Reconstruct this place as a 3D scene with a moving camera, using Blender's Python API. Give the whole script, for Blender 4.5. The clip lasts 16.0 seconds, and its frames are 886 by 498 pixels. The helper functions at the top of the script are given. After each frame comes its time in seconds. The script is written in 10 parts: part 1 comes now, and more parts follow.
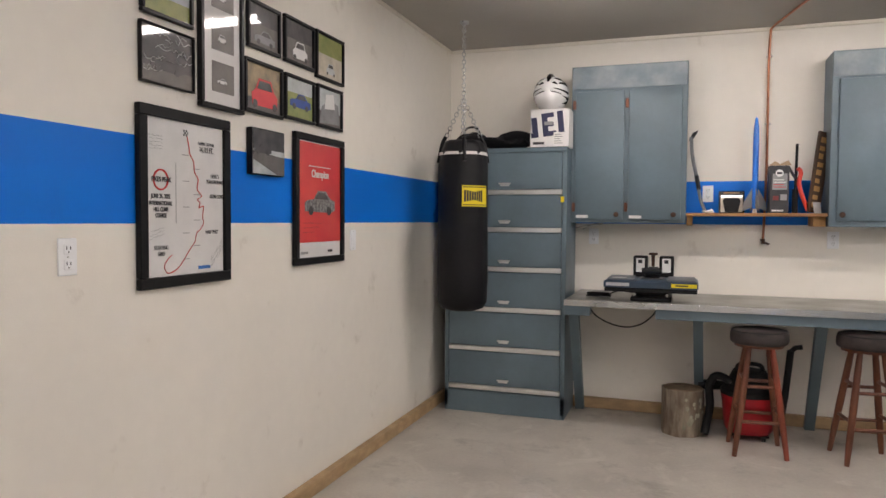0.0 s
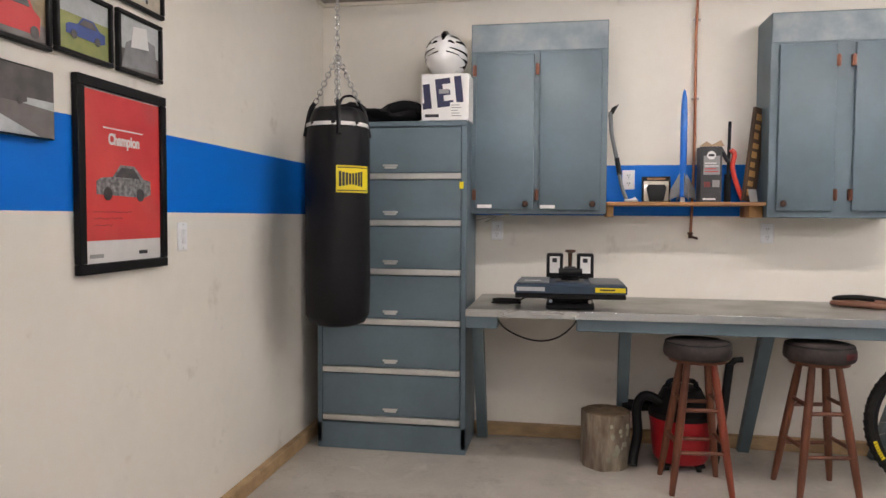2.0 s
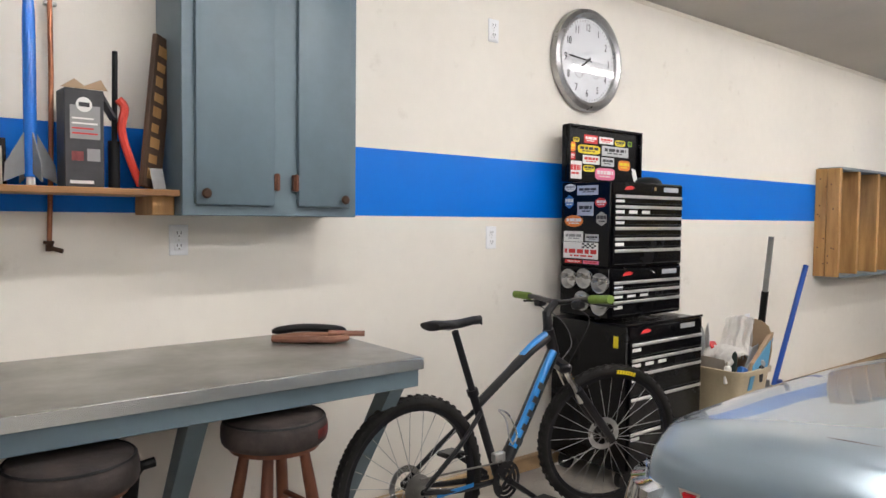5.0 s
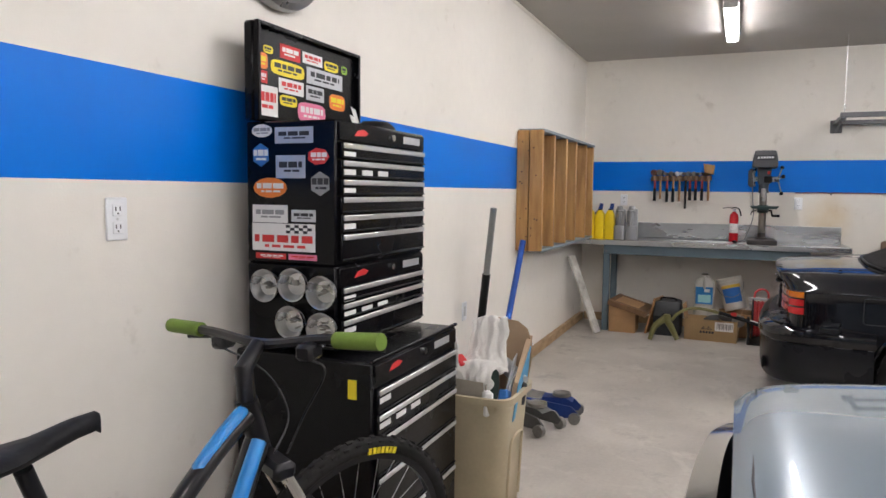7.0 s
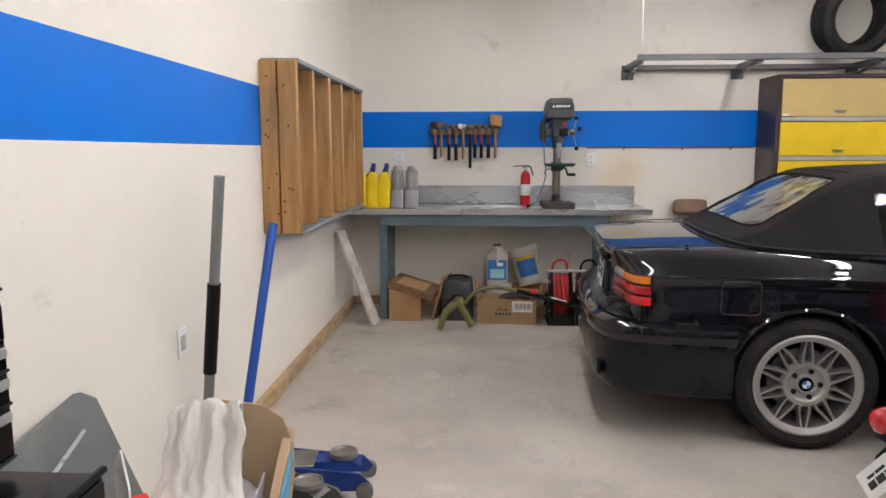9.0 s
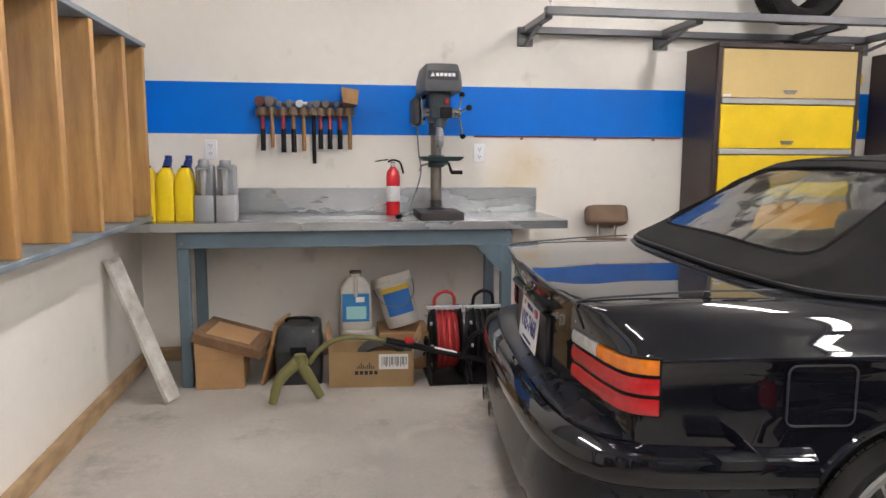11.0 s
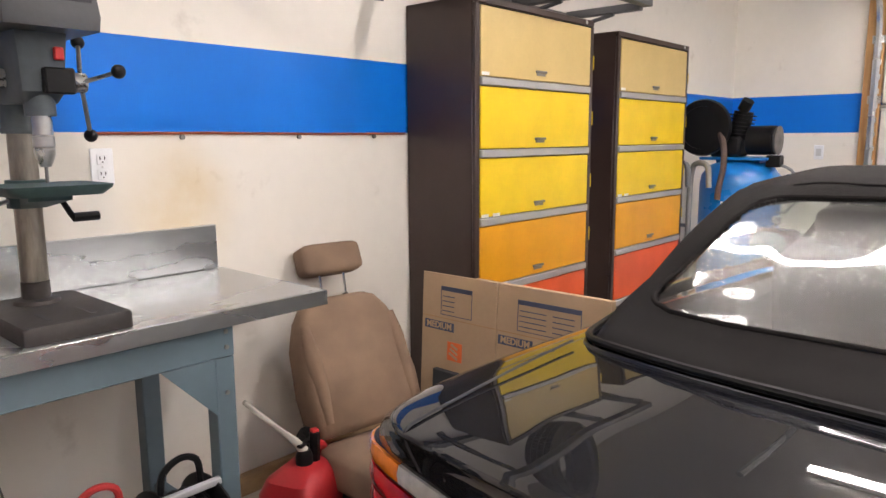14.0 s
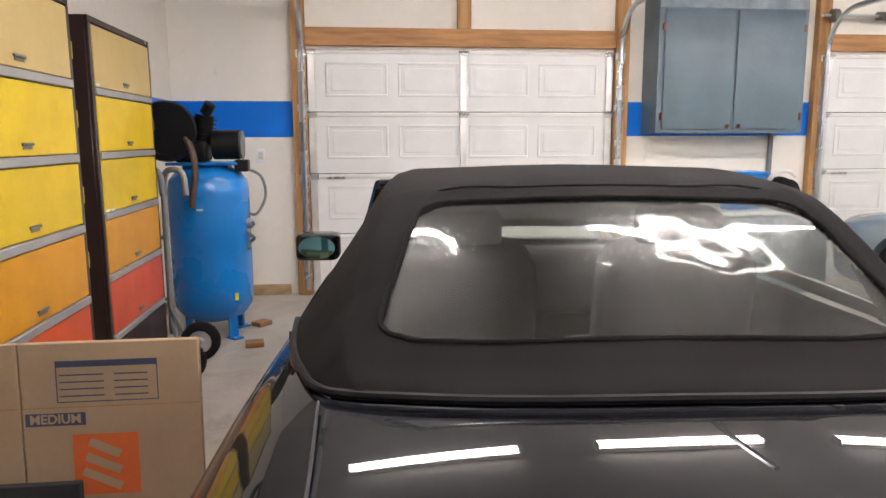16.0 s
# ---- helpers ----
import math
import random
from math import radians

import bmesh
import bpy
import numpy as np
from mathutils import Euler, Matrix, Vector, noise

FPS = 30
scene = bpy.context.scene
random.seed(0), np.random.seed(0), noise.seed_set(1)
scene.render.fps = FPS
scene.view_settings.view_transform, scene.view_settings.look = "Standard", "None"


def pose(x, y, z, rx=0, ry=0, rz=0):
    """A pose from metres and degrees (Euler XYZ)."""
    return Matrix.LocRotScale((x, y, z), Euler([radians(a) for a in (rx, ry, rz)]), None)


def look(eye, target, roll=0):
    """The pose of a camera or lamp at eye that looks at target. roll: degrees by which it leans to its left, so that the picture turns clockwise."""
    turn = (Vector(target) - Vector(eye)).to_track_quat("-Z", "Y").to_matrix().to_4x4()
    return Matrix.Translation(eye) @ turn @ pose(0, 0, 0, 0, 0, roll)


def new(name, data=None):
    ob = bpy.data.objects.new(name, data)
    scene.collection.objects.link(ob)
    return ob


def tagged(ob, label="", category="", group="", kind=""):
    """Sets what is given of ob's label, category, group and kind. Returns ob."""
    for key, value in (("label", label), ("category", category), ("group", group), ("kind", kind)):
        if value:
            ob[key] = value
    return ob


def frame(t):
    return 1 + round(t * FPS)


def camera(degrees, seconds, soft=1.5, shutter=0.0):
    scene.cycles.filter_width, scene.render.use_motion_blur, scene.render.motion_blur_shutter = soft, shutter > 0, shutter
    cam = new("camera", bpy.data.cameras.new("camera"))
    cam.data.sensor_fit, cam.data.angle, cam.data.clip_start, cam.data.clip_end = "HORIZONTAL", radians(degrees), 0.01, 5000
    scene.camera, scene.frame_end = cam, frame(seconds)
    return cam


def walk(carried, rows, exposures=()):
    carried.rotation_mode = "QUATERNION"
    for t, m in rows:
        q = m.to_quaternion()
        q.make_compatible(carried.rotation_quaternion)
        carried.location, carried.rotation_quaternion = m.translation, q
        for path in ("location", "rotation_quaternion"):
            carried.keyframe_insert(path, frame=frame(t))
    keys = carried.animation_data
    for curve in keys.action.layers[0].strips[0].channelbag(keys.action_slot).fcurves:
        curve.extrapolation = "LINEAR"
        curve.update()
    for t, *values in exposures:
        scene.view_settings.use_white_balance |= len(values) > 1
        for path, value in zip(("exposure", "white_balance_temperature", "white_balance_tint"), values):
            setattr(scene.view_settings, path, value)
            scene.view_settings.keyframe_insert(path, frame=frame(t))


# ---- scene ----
cam = camera(64.4, 16.0)
PATH = [
    (0, (1.803, -5.348, 1.403), (1.146, -3.461, 1.32), 0.4),
    (0.5, (1.786, -5.179, 1.4), (1.132, -3.291, 1.314), 0.3),
    (1, (1.745, -4.967, 1.384), (1.133, -3.065, 1.295), 0.3),
    (1.5, (1.617, -4.688, 1.396), (1.114, -2.755, 1.302), 0.4),
    (2, (1.546, -4.406, 1.372), (1.209, -2.436, 1.28), 0.3),
    (2.5, (1.467, -4.093, 1.385), (1.392, -2.096, 1.288), 0.5),
    (3, (1.421, -3.828, 1.409), (1.601, -1.839, 1.301), 0.8),
    (3.5, (1.452, -3.549, 1.38), (1.918, -1.606, 1.282), 0.9),
    (4, (1.578, -3.287, 1.368), (2.299, -1.424, 1.282), 0.7),
    (4.5, (1.665, -2.968, 1.379), (2.678, -1.245, 1.295), 0.7),
    (5, (1.852, -2.696, 1.376), (3.099, -1.135, 1.288), 0.6),
    (5.2, (1.941, -2.583, 1.385), (3.272, -1.094, 1.293), 0.6),
    (7.3, (3.069, -1.462, 1.357), (4.947, -0.8, 1.177), 0.2),
    (7.5, (3.176, -1.421, 1.355), (5.077, -0.828, 1.163), -0.1),
    (8, (3.559, -1.279, 1.367), (5.504, -0.872, 1.139), 0.1),
    (8.2, (3.722, -1.24, 1.364), (5.679, -0.9, 1.125), 0.2),
    (8.5, (3.941, -1.188, 1.368), (5.91, -0.945, 1.112), 0.0),
    (9, (4.368, -1.167, 1.353), (6.346, -1.051, 1.077), -0.1),
    (11.3, (6.307, -1.191, 1.261), (8.252, -1.566, 0.985), -0.0),
    (11.5, (6.469, -1.197, 1.285), (8.4, -1.632, 0.998), -0.2),
    (12, (6.871, -1.186, 1.326), (8.76, -1.773, 1.026), -0.1),
    (12.5, (7.253, -1.157, 1.309), (9.073, -1.935, 1.023), -0.3),
    (13, (7.608, -1.204, 1.3), (9.322, -2.194, 1.015), -0.5),
    (13.5, (7.91, -1.166, 1.357), (9.462, -2.389, 1.047), -0.3),
    (14, (8.209, -1.123, 1.361), (9.523, -2.597, 1.048), -0.3),
    (14.5, (8.435, -1.182, 1.343), (9.441, -2.884, 1.04), -0.6),
    (15, (8.649, -1.183, 1.355), (9.253, -3.065, 1.05), -0.4),
    (15.5, (8.841, -1.19, 1.358), (9.025, -3.158, 1.05), -0.2),
    (16, (8.916, -1.251, 1.369), (8.691, -3.214, 1.058), -0.2),
]
walk(cam, [(t, look(eye, target, roll)) for t, eye, target, roll in PATH],
     exposures=[(0, -0.18, 6720, 16), (2.5, 0.03, 6620, 16), (3.5, 0.25, 6550, 16), (4.5, 0.04, 6450, 13), (5, 0.0, 6400, 12), (7.5, -0.1, 6250, 14), (9, 0.1, 6350, 14), (11.5, 0.47, 6350, 14), (12.5, 0.62, 6450, 16), (14.5, 0.64, 6700, 17), (15.5, 0.55, 6620, 16), (16, 0.42, 6600, 16)])

# ---- light: the ceiling's fluorescent strips (built below) and a faint grey world outside the closed room ----
world = bpy.data.worlds.new("world")
scene.world = world
world.use_nodes = True
world.node_tree.nodes["Background"].inputs[0].default_value = (0.5, 0.55, 0.6, 1)
world.node_tree.nodes["Background"].inputs[1].default_value = 0.05
TUBE = 44.0


# ---- materials ----
def mat(name, color, rough=0.5, metal=0.0, var=0.12, scale=3.0, fine=60.0, bump=0.05, bump_scale=80.0, second=None,
        emit=0.0, coat=0.0, stretch=(1, 1, 1), spots=0.0, trans=0.0, ior=1.45, alpha=None, bump_detail=4, bump_deep=0.01):
    m = bpy.data.materials.new(name)
    m.use_nodes = True
    nt = m.node_tree
    n, l = nt.nodes, nt.links
    b = n["Principled BSDF"]
    b.inputs["Roughness"].default_value = rough
    b.inputs["Metallic"].default_value = metal
    b.inputs["Coat Weight"].default_value = coat
    b.inputs["Coat Roughness"].default_value = 0.03
    b.inputs["Transmission Weight"].default_value = trans
    b.inputs["IOR"].default_value = ior
    if max(color) < 0.03:
        b.inputs["Specular IOR Level"].default_value = 0.22
    c = n.new("ShaderNodeTexCoord")
    mp = n.new("ShaderNodeMapping")
    mp.inputs["Scale"].default_value = stretch
    l.new(c.outputs["Object"], mp.inputs[0])
    big = n.new("ShaderNodeTexNoise")
    big.inputs["Scale"].default_value = scale
    big.inputs["Detail"].default_value = 5
    small = n.new("ShaderNodeTexNoise")
    small.inputs["Scale"].default_value = fine
    small.inputs["Detail"].default_value = 3
    for t in (big, small):
        l.new(mp.outputs[0], t.inputs["Vector"])
    ramp = n.new("ShaderNodeMapRange")
    ramp.inputs["From Min"].default_value, ramp.inputs["From Max"].default_value = 0.35, 0.68
    l.new(big.outputs["Fac"], ramp.inputs["Value"])
    mix = n.new("ShaderNodeMix")
    mix.data_type = "RGBA"
    dark = second or tuple(v * (1 - 2.2 * var) for v in color)
    mix.inputs["A"].default_value = (*color, 1)
    mix.inputs["B"].default_value = (*dark, 1)
    l.new(ramp.outputs[0], mix.inputs["Factor"])
    hs = n.new("ShaderNodeHueSaturation")
    mr = n.new("ShaderNodeMapRange")
    mr.inputs["To Min"].default_value, mr.inputs["To Max"].default_value = 1 - var, 1 + var
    l.new(small.outputs["Fac"], mr.inputs["Value"])
    l.new(mr.outputs[0], hs.inputs["Value"])
    l.new(mix.outputs["Result"], hs.inputs["Color"])
    l.new(hs.outputs[0], b.inputs["Base Color"])
    rr = n.new("ShaderNodeMapRange")
    rr.inputs["To Min"].default_value, rr.inputs["To Max"].default_value = max(0.0, rough - 0.1 * (rough > 0.12)), min(1, rough + 0.12 * (rough > 0.12))
    l.new(big.outputs["Fac"], rr.inputs["Value"])
    l.new(rr.outputs[0], b.inputs["Roughness"])
    if bump:
        bn = n.new("ShaderNodeTexNoise")
        bn.inputs["Scale"].default_value = bump_scale
        bn.inputs["Detail"].default_value = bump_detail
        l.new(mp.outputs[0], bn.inputs["Vector"])
        bu = n.new("ShaderNodeBump")
        bu.inputs["Strength"].default_value = bump
        bu.inputs["Distance"].default_value = bump_deep
        l.new(bn.outputs["Fac"], bu.inputs["Height"])
        l.new(bu.outputs[0], b.inputs["Normal"])
    if emit:
        b.inputs["Emission Color"].default_value = (*color, 1)
        b.inputs["Emission Strength"].default_value = emit
    return m


XE, YS, ZC = 10.5, -7.53, 2.74


def wall_material():
    """Cream paint over smooth board with one wide blue band, scuffs and a light orange peel."""
    m = mat("wall_paint", (0.86, 0.82, 0.745), 0.55, var=0.03, scale=0.9, fine=14, bump=0.06, bump_scale=140)
    nt = m.node_tree
    n, l = nt.nodes, nt.links
    b = n["Principled BSDF"]
    paint = b.inputs["Base Color"].links[0].from_socket
    geo = n.new("ShaderNodeNewGeometry")
    sep = n.new("ShaderNodeSeparateXYZ")
    l.new(geo.outputs["Position"], sep.inputs[0])
    lo = n.new("ShaderNodeMath")
    lo.operation = "GREATER_THAN"
    lo.inputs[1].default_value = 1.383
    hi = n.new("ShaderNodeMath")
    hi.operation = "LESS_THAN"
    hi.inputs[1].default_value = 1.688
    band = n.new("ShaderNodeMath")
    band.operation = "MULTIPLY"
    l.new(sep.outputs["Z"], lo.inputs[0])
    l.new(sep.outputs["Z"], hi.inputs[0])
    l.new(lo.outputs[0], band.inputs[0])
    l.new(hi.outputs[0], band.inputs[1])
    # scuffs: sparse grey-brown smudges
    sm = n.new("ShaderNodeTexNoise")
    sm.inputs["Scale"].default_value = 4.5
    sm.inputs["Detail"].default_value = 8
    sm.inputs["Roughness"].default_value = 0.62
    l.new(geo.outputs["Position"], sm.inputs["Vector"])
    sr = n.new("ShaderNodeMapRange")
    sr.inputs["From Min"].default_value, sr.inputs["From Max"].default_value = 0.62, 0.80
    sr.inputs["To Max"].default_value = 0.55
    l.new(sm.outputs["Fac"], sr.inputs["Value"])
    scuff = n.new("ShaderNodeMix")
    scuff.data_type = "RGBA"
    scuff.inputs["B"].default_value = (0.42, 0.36, 0.28, 1)
    l.new(sr.outputs[0], scuff.inputs["Factor"])
    l.new(paint, scuff.inputs["A"])
    # two old stains: grime where the bag swings, rust-yellow above the bench's end
    last = scuff.outputs["Result"]
    for spot, size, tone, much in (((0.0, -0.93, 1.12), (1, 4.5, 2.0), (0.34, 0.30, 0.25, 1), 0.55), ((XE, -2.33, 1.12), (1, 3.6, 3.0), (0.62, 0.42, 0.14, 1), 0.9)):
        dv = n.new("ShaderNodeVectorMath")
        dv.operation = "SUBTRACT"
        dv.inputs[1].default_value = spot
        l.new(geo.outputs["Position"], dv.inputs[0])
        sc = n.new("ShaderNodeVectorMath")
        sc.operation = "MULTIPLY"
        sc.inputs[1].default_value = size
        l.new(dv.outputs[0], sc.inputs[0])
        ln = n.new("ShaderNodeVectorMath")
        ln.operation = "LENGTH"
        l.new(sc.outputs[0], ln.inputs[0])
        fade = n.new("ShaderNodeMapRange")
        fade.interpolation_type = "SMOOTHSTEP"
        fade.inputs["From Min"].default_value, fade.inputs["From Max"].default_value = 1.0, 0.1
        fade.inputs["To Max"].default_value = much
        l.new(ln.outputs["Value"], fade.inputs["Value"])
        brk = n.new("ShaderNodeMath")
        brk.operation = "MULTIPLY"
        l.new(fade.outputs[0], brk.inputs[0])
        l.new(sm.outputs["Fac"], brk.inputs[1])
        smx = n.new("ShaderNodeMix")
        smx.data_type = "RGBA"
        smx.inputs["B"].default_value = tone
        l.new(brk.outputs[0], smx.inputs["Factor"])
        l.new(last, smx.inputs["A"])
        last = smx.outputs["Result"]
    mix = n.new("ShaderNodeMix")
    mix.data_type = "RGBA"
    mix.inputs["B"].default_value = (0.0, 0.16, 0.66, 1)
    l.new(band.outputs[0], mix.inputs["Factor"])
    l.new(last, mix.inputs["A"])
    l.new(mix.outputs["Result"], b.inputs["Base Color"])
    rg = n.new("ShaderNodeMapRange")
    rg.inputs["To Min"].default_value, rg.inputs["To Max"].default_value = 0.55, 0.34
    l.new(band.outputs[0], rg.inputs["Value"])
    b.inputs["Specular IOR Level"].default_value = 0.25
    l.new(rg.outputs[0], b.inputs["Roughness"])
    return m


def floor_material():
    """Trowelled grey-brown concrete: clouds, pale patches, dark stains and hairline cracks."""
    m = mat("concrete", (0.52, 0.48, 0.425), 0.5, var=0.10, scale=1.6, fine=45, bump=0.10, bump_scale=55, second=(0.385, 0.35, 0.31))
    nt = m.node_tree
    n, l = nt.nodes, nt.links
    b = n["Principled BSDF"]
    col = b.inputs["Base Color"].links[0].from_socket
    geo = n.new("ShaderNodeNewGeometry")
    st = n.new("ShaderNodeTexNoise")
    st.inputs["Scale"].default_value = 3.2
    st.inputs["Detail"].default_value = 9
    st.inputs["Roughness"].default_value = 0.66
    st.inputs["Distortion"].default_value = 0.8
    l.new(geo.outputs["Position"], st.inputs["Vector"])
    r1 = n.new("ShaderNodeMapRange")
    r1.inputs["From Min"].default_value, r1.inputs["From Max"].default_value = 0.56, 0.72
    r1.inputs["To Max"].default_value = 0.5
    l.new(st.outputs["Fac"], r1.inputs["Value"])
    m1 = n.new("ShaderNodeMix")
    m1.data_type = "RGBA"
    m1.inputs["B"].default_value = (0.66, 0.62, 0.56, 1)
    l.new(r1.outputs[0], m1.inputs["Factor"])
    l.new(col, m1.inputs["A"])
    dk = n.new("ShaderNodeTexNoise")
    dk.inputs["Scale"].default_value = 2.3
    dk.inputs["Detail"].default_value = 10
    dk.inputs["Roughness"].default_value = 0.7
    l.new(geo.outputs["Position"], dk.inputs["Vector"])
    r2 = n.new("ShaderNodeMapRange")
    r2.inputs["From Min"].default_value, r2.inputs["From Max"].default_value = 0.56, 0.76
    r2.inputs["To Max"].default_value = 0.75
    l.new(dk.outputs["Fac"], r2.inputs["Value"])
    m2 = n.new("ShaderNodeMix")
    m2.data_type = "RGBA"
    m2.inputs["B"].default_value = (0.17, 0.15, 0.13, 1)
    l.new(r2.outputs[0], m2.inputs["Factor"])
    l.new(m1.outputs["Result"], m2.inputs["A"])
    wr = n.new("ShaderNodeTexNoise")
    wr.inputs["Scale"].default_value = 2.5
    wr.inputs["Detail"].default_value = 4
    l.new(geo.outputs["Position"], wr.inputs["Vector"])
    add = n.new("ShaderNodeVectorMath")
    add.operation = "MULTIPLY_ADD"
    add.inputs[1].default_value = (0.9, 0.9, 0.9)
    l.new(wr.outputs["Color"], add.inputs[0])
    l.new(geo.outputs["Position"], add.inputs[2])
    cr = n.new("ShaderNodeTexVoronoi")
    cr.feature = "DISTANCE_TO_EDGE"
    cr.inputs["Scale"].default_value = 0.42
    l.new(add.outputs[0], cr.inputs["Vector"])
    r3 = n.new("ShaderNodeMapRange")
    r3.inputs["From Min"].default_value, r3.inputs["From Max"].default_value = 0.001, 0.0035
    r3.inputs["To Min"].default_value, r3.inputs["To Max"].default_value = 0.12, 0.0
    l.new(cr.outputs["Distance"], r3.inputs["Value"])
    m3 = n.new("ShaderNodeMix")
    m3.data_type = "RGBA"
    m3.inputs["B"].default_value = (0.16, 0.14, 0.12, 1)
    l.new(r3.outputs[0], m3.inputs["Factor"])
    l.new(m2.outputs["Result"], m3.inputs["A"])
    l.new(m3.outputs["Result"], b.inputs["Base Color"])
    return m


def wood_material(name, color, second, along=(1, 14, 14), rough=0.55):
    m = mat(name, color, rough, var=0.14, scale=2.2, fine=26, bump=0.12, bump_scale=30, second=second, stretch=along)
    return m


WALL = wall_material()
CONCRETE = floor_material()
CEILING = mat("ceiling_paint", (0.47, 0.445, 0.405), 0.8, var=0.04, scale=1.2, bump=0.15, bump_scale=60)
TRIMW = mat("trim_paint", (0.82, 0.77, 0.67), 0.5, var=0.04, bump=0.02)
STUD = wood_material("pine_stud", (0.50, 0.27, 0.10), (0.30, 0.15, 0.055), (12, 12, 1.2))
STUDH = wood_material("pine_beam", (0.50, 0.25, 0.09), (0.30, 0.14, 0.05), (1.2, 12, 12))
SILL = wood_material("sill_plate", (0.47, 0.32, 0.17), (0.33, 0.22, 0.12), (4, 4, 10))
SHELFW = wood_material("shelf_board", (0.38, 0.20, 0.08), (0.24, 0.12, 0.05))
PALLET = wood_material("rack_pine", (0.50, 0.285, 0.105), (0.33, 0.17, 0.06), (9, 9, 1))
PLANKM = mat("painted_plank", (0.62, 0.60, 0.55), 0.7, var=0.15, scale=9, fine=60, second=(0.36, 0.33, 0.29), bump=0.2)
GREYP = mat("steel_blue_paint", (0.124, 0.176, 0.210), 0.42, var=0.06, scale=2.5, fine=30, bump=0.03, bump_scale=120, second=(0.098, 0.138, 0.163))
GREYW = mat("worn_blue_paint", (0.145, 0.19, 0.22), 0.45, var=0.12, scale=6, fine=40, second=(0.26, 0.30, 0.32), bump=0.05)
ALUM = mat("aluminium_strip", (0.72, 0.72, 0.70), 0.38, 0.75, var=0.06, scale=8, bump=0.02)
GALV = mat("galvanised_sheet", (0.64, 0.66, 0.67), 0.26, 0.88, var=0.08, scale=1.6, fine=30, second=(0.54, 0.56, 0.57), bump=0, stretch=(1, 0.6, 2))
ZINCTOP = mat("worn_zinc_top", (0.40, 0.40, 0.375), 0.34, 0.65, var=0.18, scale=3.5, fine=20, second=(0.26, 0.25, 0.22), bump=0.06, bump_scale=18)
CHROME = mat("chrome", (0.80, 0.80, 0.80), 0.08, 1.0, var=0.02, bump=0)
STEEL = mat("bright_steel", (0.55, 0.55, 0.54), 0.28, 0.9, var=0.1, scale=12, bump=0.02)
DULLST = mat("dull_steel", (0.28, 0.27, 0.25), 0.42, 0.8, var=0.15, scale=10, bump=0.04)
BLACKP = mat("black_plastic", (0.009, 0.009, 0.010), 0.45, var=0.15, scale=6, bump=0.04)
BLACKG = mat("black_gloss_paint", (0.003, 0.003, 0.0042), 0.24, var=0.1, scale=5, bump=0.015, coat=0.02)
BLACKV = mat("black_vinyl", (0.011, 0.011, 0.013), 0.45, var=0.15, scale=5, bump=0.12, bump_scale=35)
RUBBER = mat("tyre_rubber", (0.022, 0.021, 0.020), 0.75, var=0.2, scale=7, bump=0.1)
FABRIC = mat("soft_top_cloth", (0.014, 0.0125, 0.0125), 0.88, var=0.12, scale=2.5, fine=300, bump=0.25, bump_scale=700)
WHITE = mat("white_plastic", (0.80, 0.79, 0.76), 0.4, var=0.03, bump=0.01)
PAPER = mat("white_paper", (0.80, 0.79, 0.77), 0.6, var=0.03, bump=0.01)
INK = mat("dark_ink", (0.03, 0.03, 0.035), 0.6, var=0.05, bump=0)
GREYI = mat("grey_ink", (0.30, 0.30, 0.30), 0.6, var=0.05, bump=0)
REDI = mat("red_ink", (0.62, 0.03, 0.03), 0.5, var=0.04, bump=0)
YELI = mat("yellow_vinyl", (0.85, 0.68, 0.02), 0.4, var=0.04, bump=0)
BLUEI = mat("blue_vinyl", (0.03, 0.16, 0.48), 0.4, var=0.05, bump=0)
ORAI = mat("orange_vinyl", (0.85, 0.22, 0.03), 0.45, var=0.05, bump=0)
PINKI = mat("pink_vinyl", (0.80, 0.20, 0.34), 0.45, var=0.05, bump=0)
GREENI = mat("green_vinyl", (0.30, 0.55, 0.04), 0.45, var=0.05, bump=0)
SILVI = mat("silver_vinyl", (0.55, 0.56, 0.58), 0.3, 0.3, var=0.08, bump=0)
TUBEM = mat("lamp_diffuser", (1.0, 0.97, 0.94), 0.4, var=0.0, bump=0, emit=TUBE)
GLASS = mat("clear_glass", (1, 1, 1), 0.02, var=0.0, bump=0, trans=1.0, ior=1.45)
CARD = mat("brown_card", (0.46, 0.325, 0.205), 0.8, var=0.06, scale=4, fine=50, bump=0.04, second=(0.42, 0.295, 0.185))
CARD2 = mat("orange_card", (0.45, 0.265, 0.125), 0.8, var=0.08, scale=5, bump=0.04)


# ---- shapes ----
def box(bm, x0, x1, y0, y1, z0, z1, bev=0.0, m=None, seg=1):
    """A box, with bevelled edges where bev is given; m places it."""
    g = bmesh.ops.create_cube(bm, size=1.0)["verts"]
    for v in g:
        v.co = Vector((x0 + (v.co.x + 0.5) * (x1 - x0), y0 + (v.co.y + 0.5) * (y1 - y0), z0 + (v.co.z + 0.5) * (z1 - z0)))
    if bev:
        es = list({e for v in g for e in v.link_edges})
        g = bmesh.ops.bevel(bm, geom=es, offset=bev, segments=seg, profile=0.5, affect="EDGES", clamp_overlap=True)["verts"]
        g = list({w for v in g for f in v.link_faces for w in f.verts})
    if m:
        for v in g:
            v.co = m @ v.co
    return bm


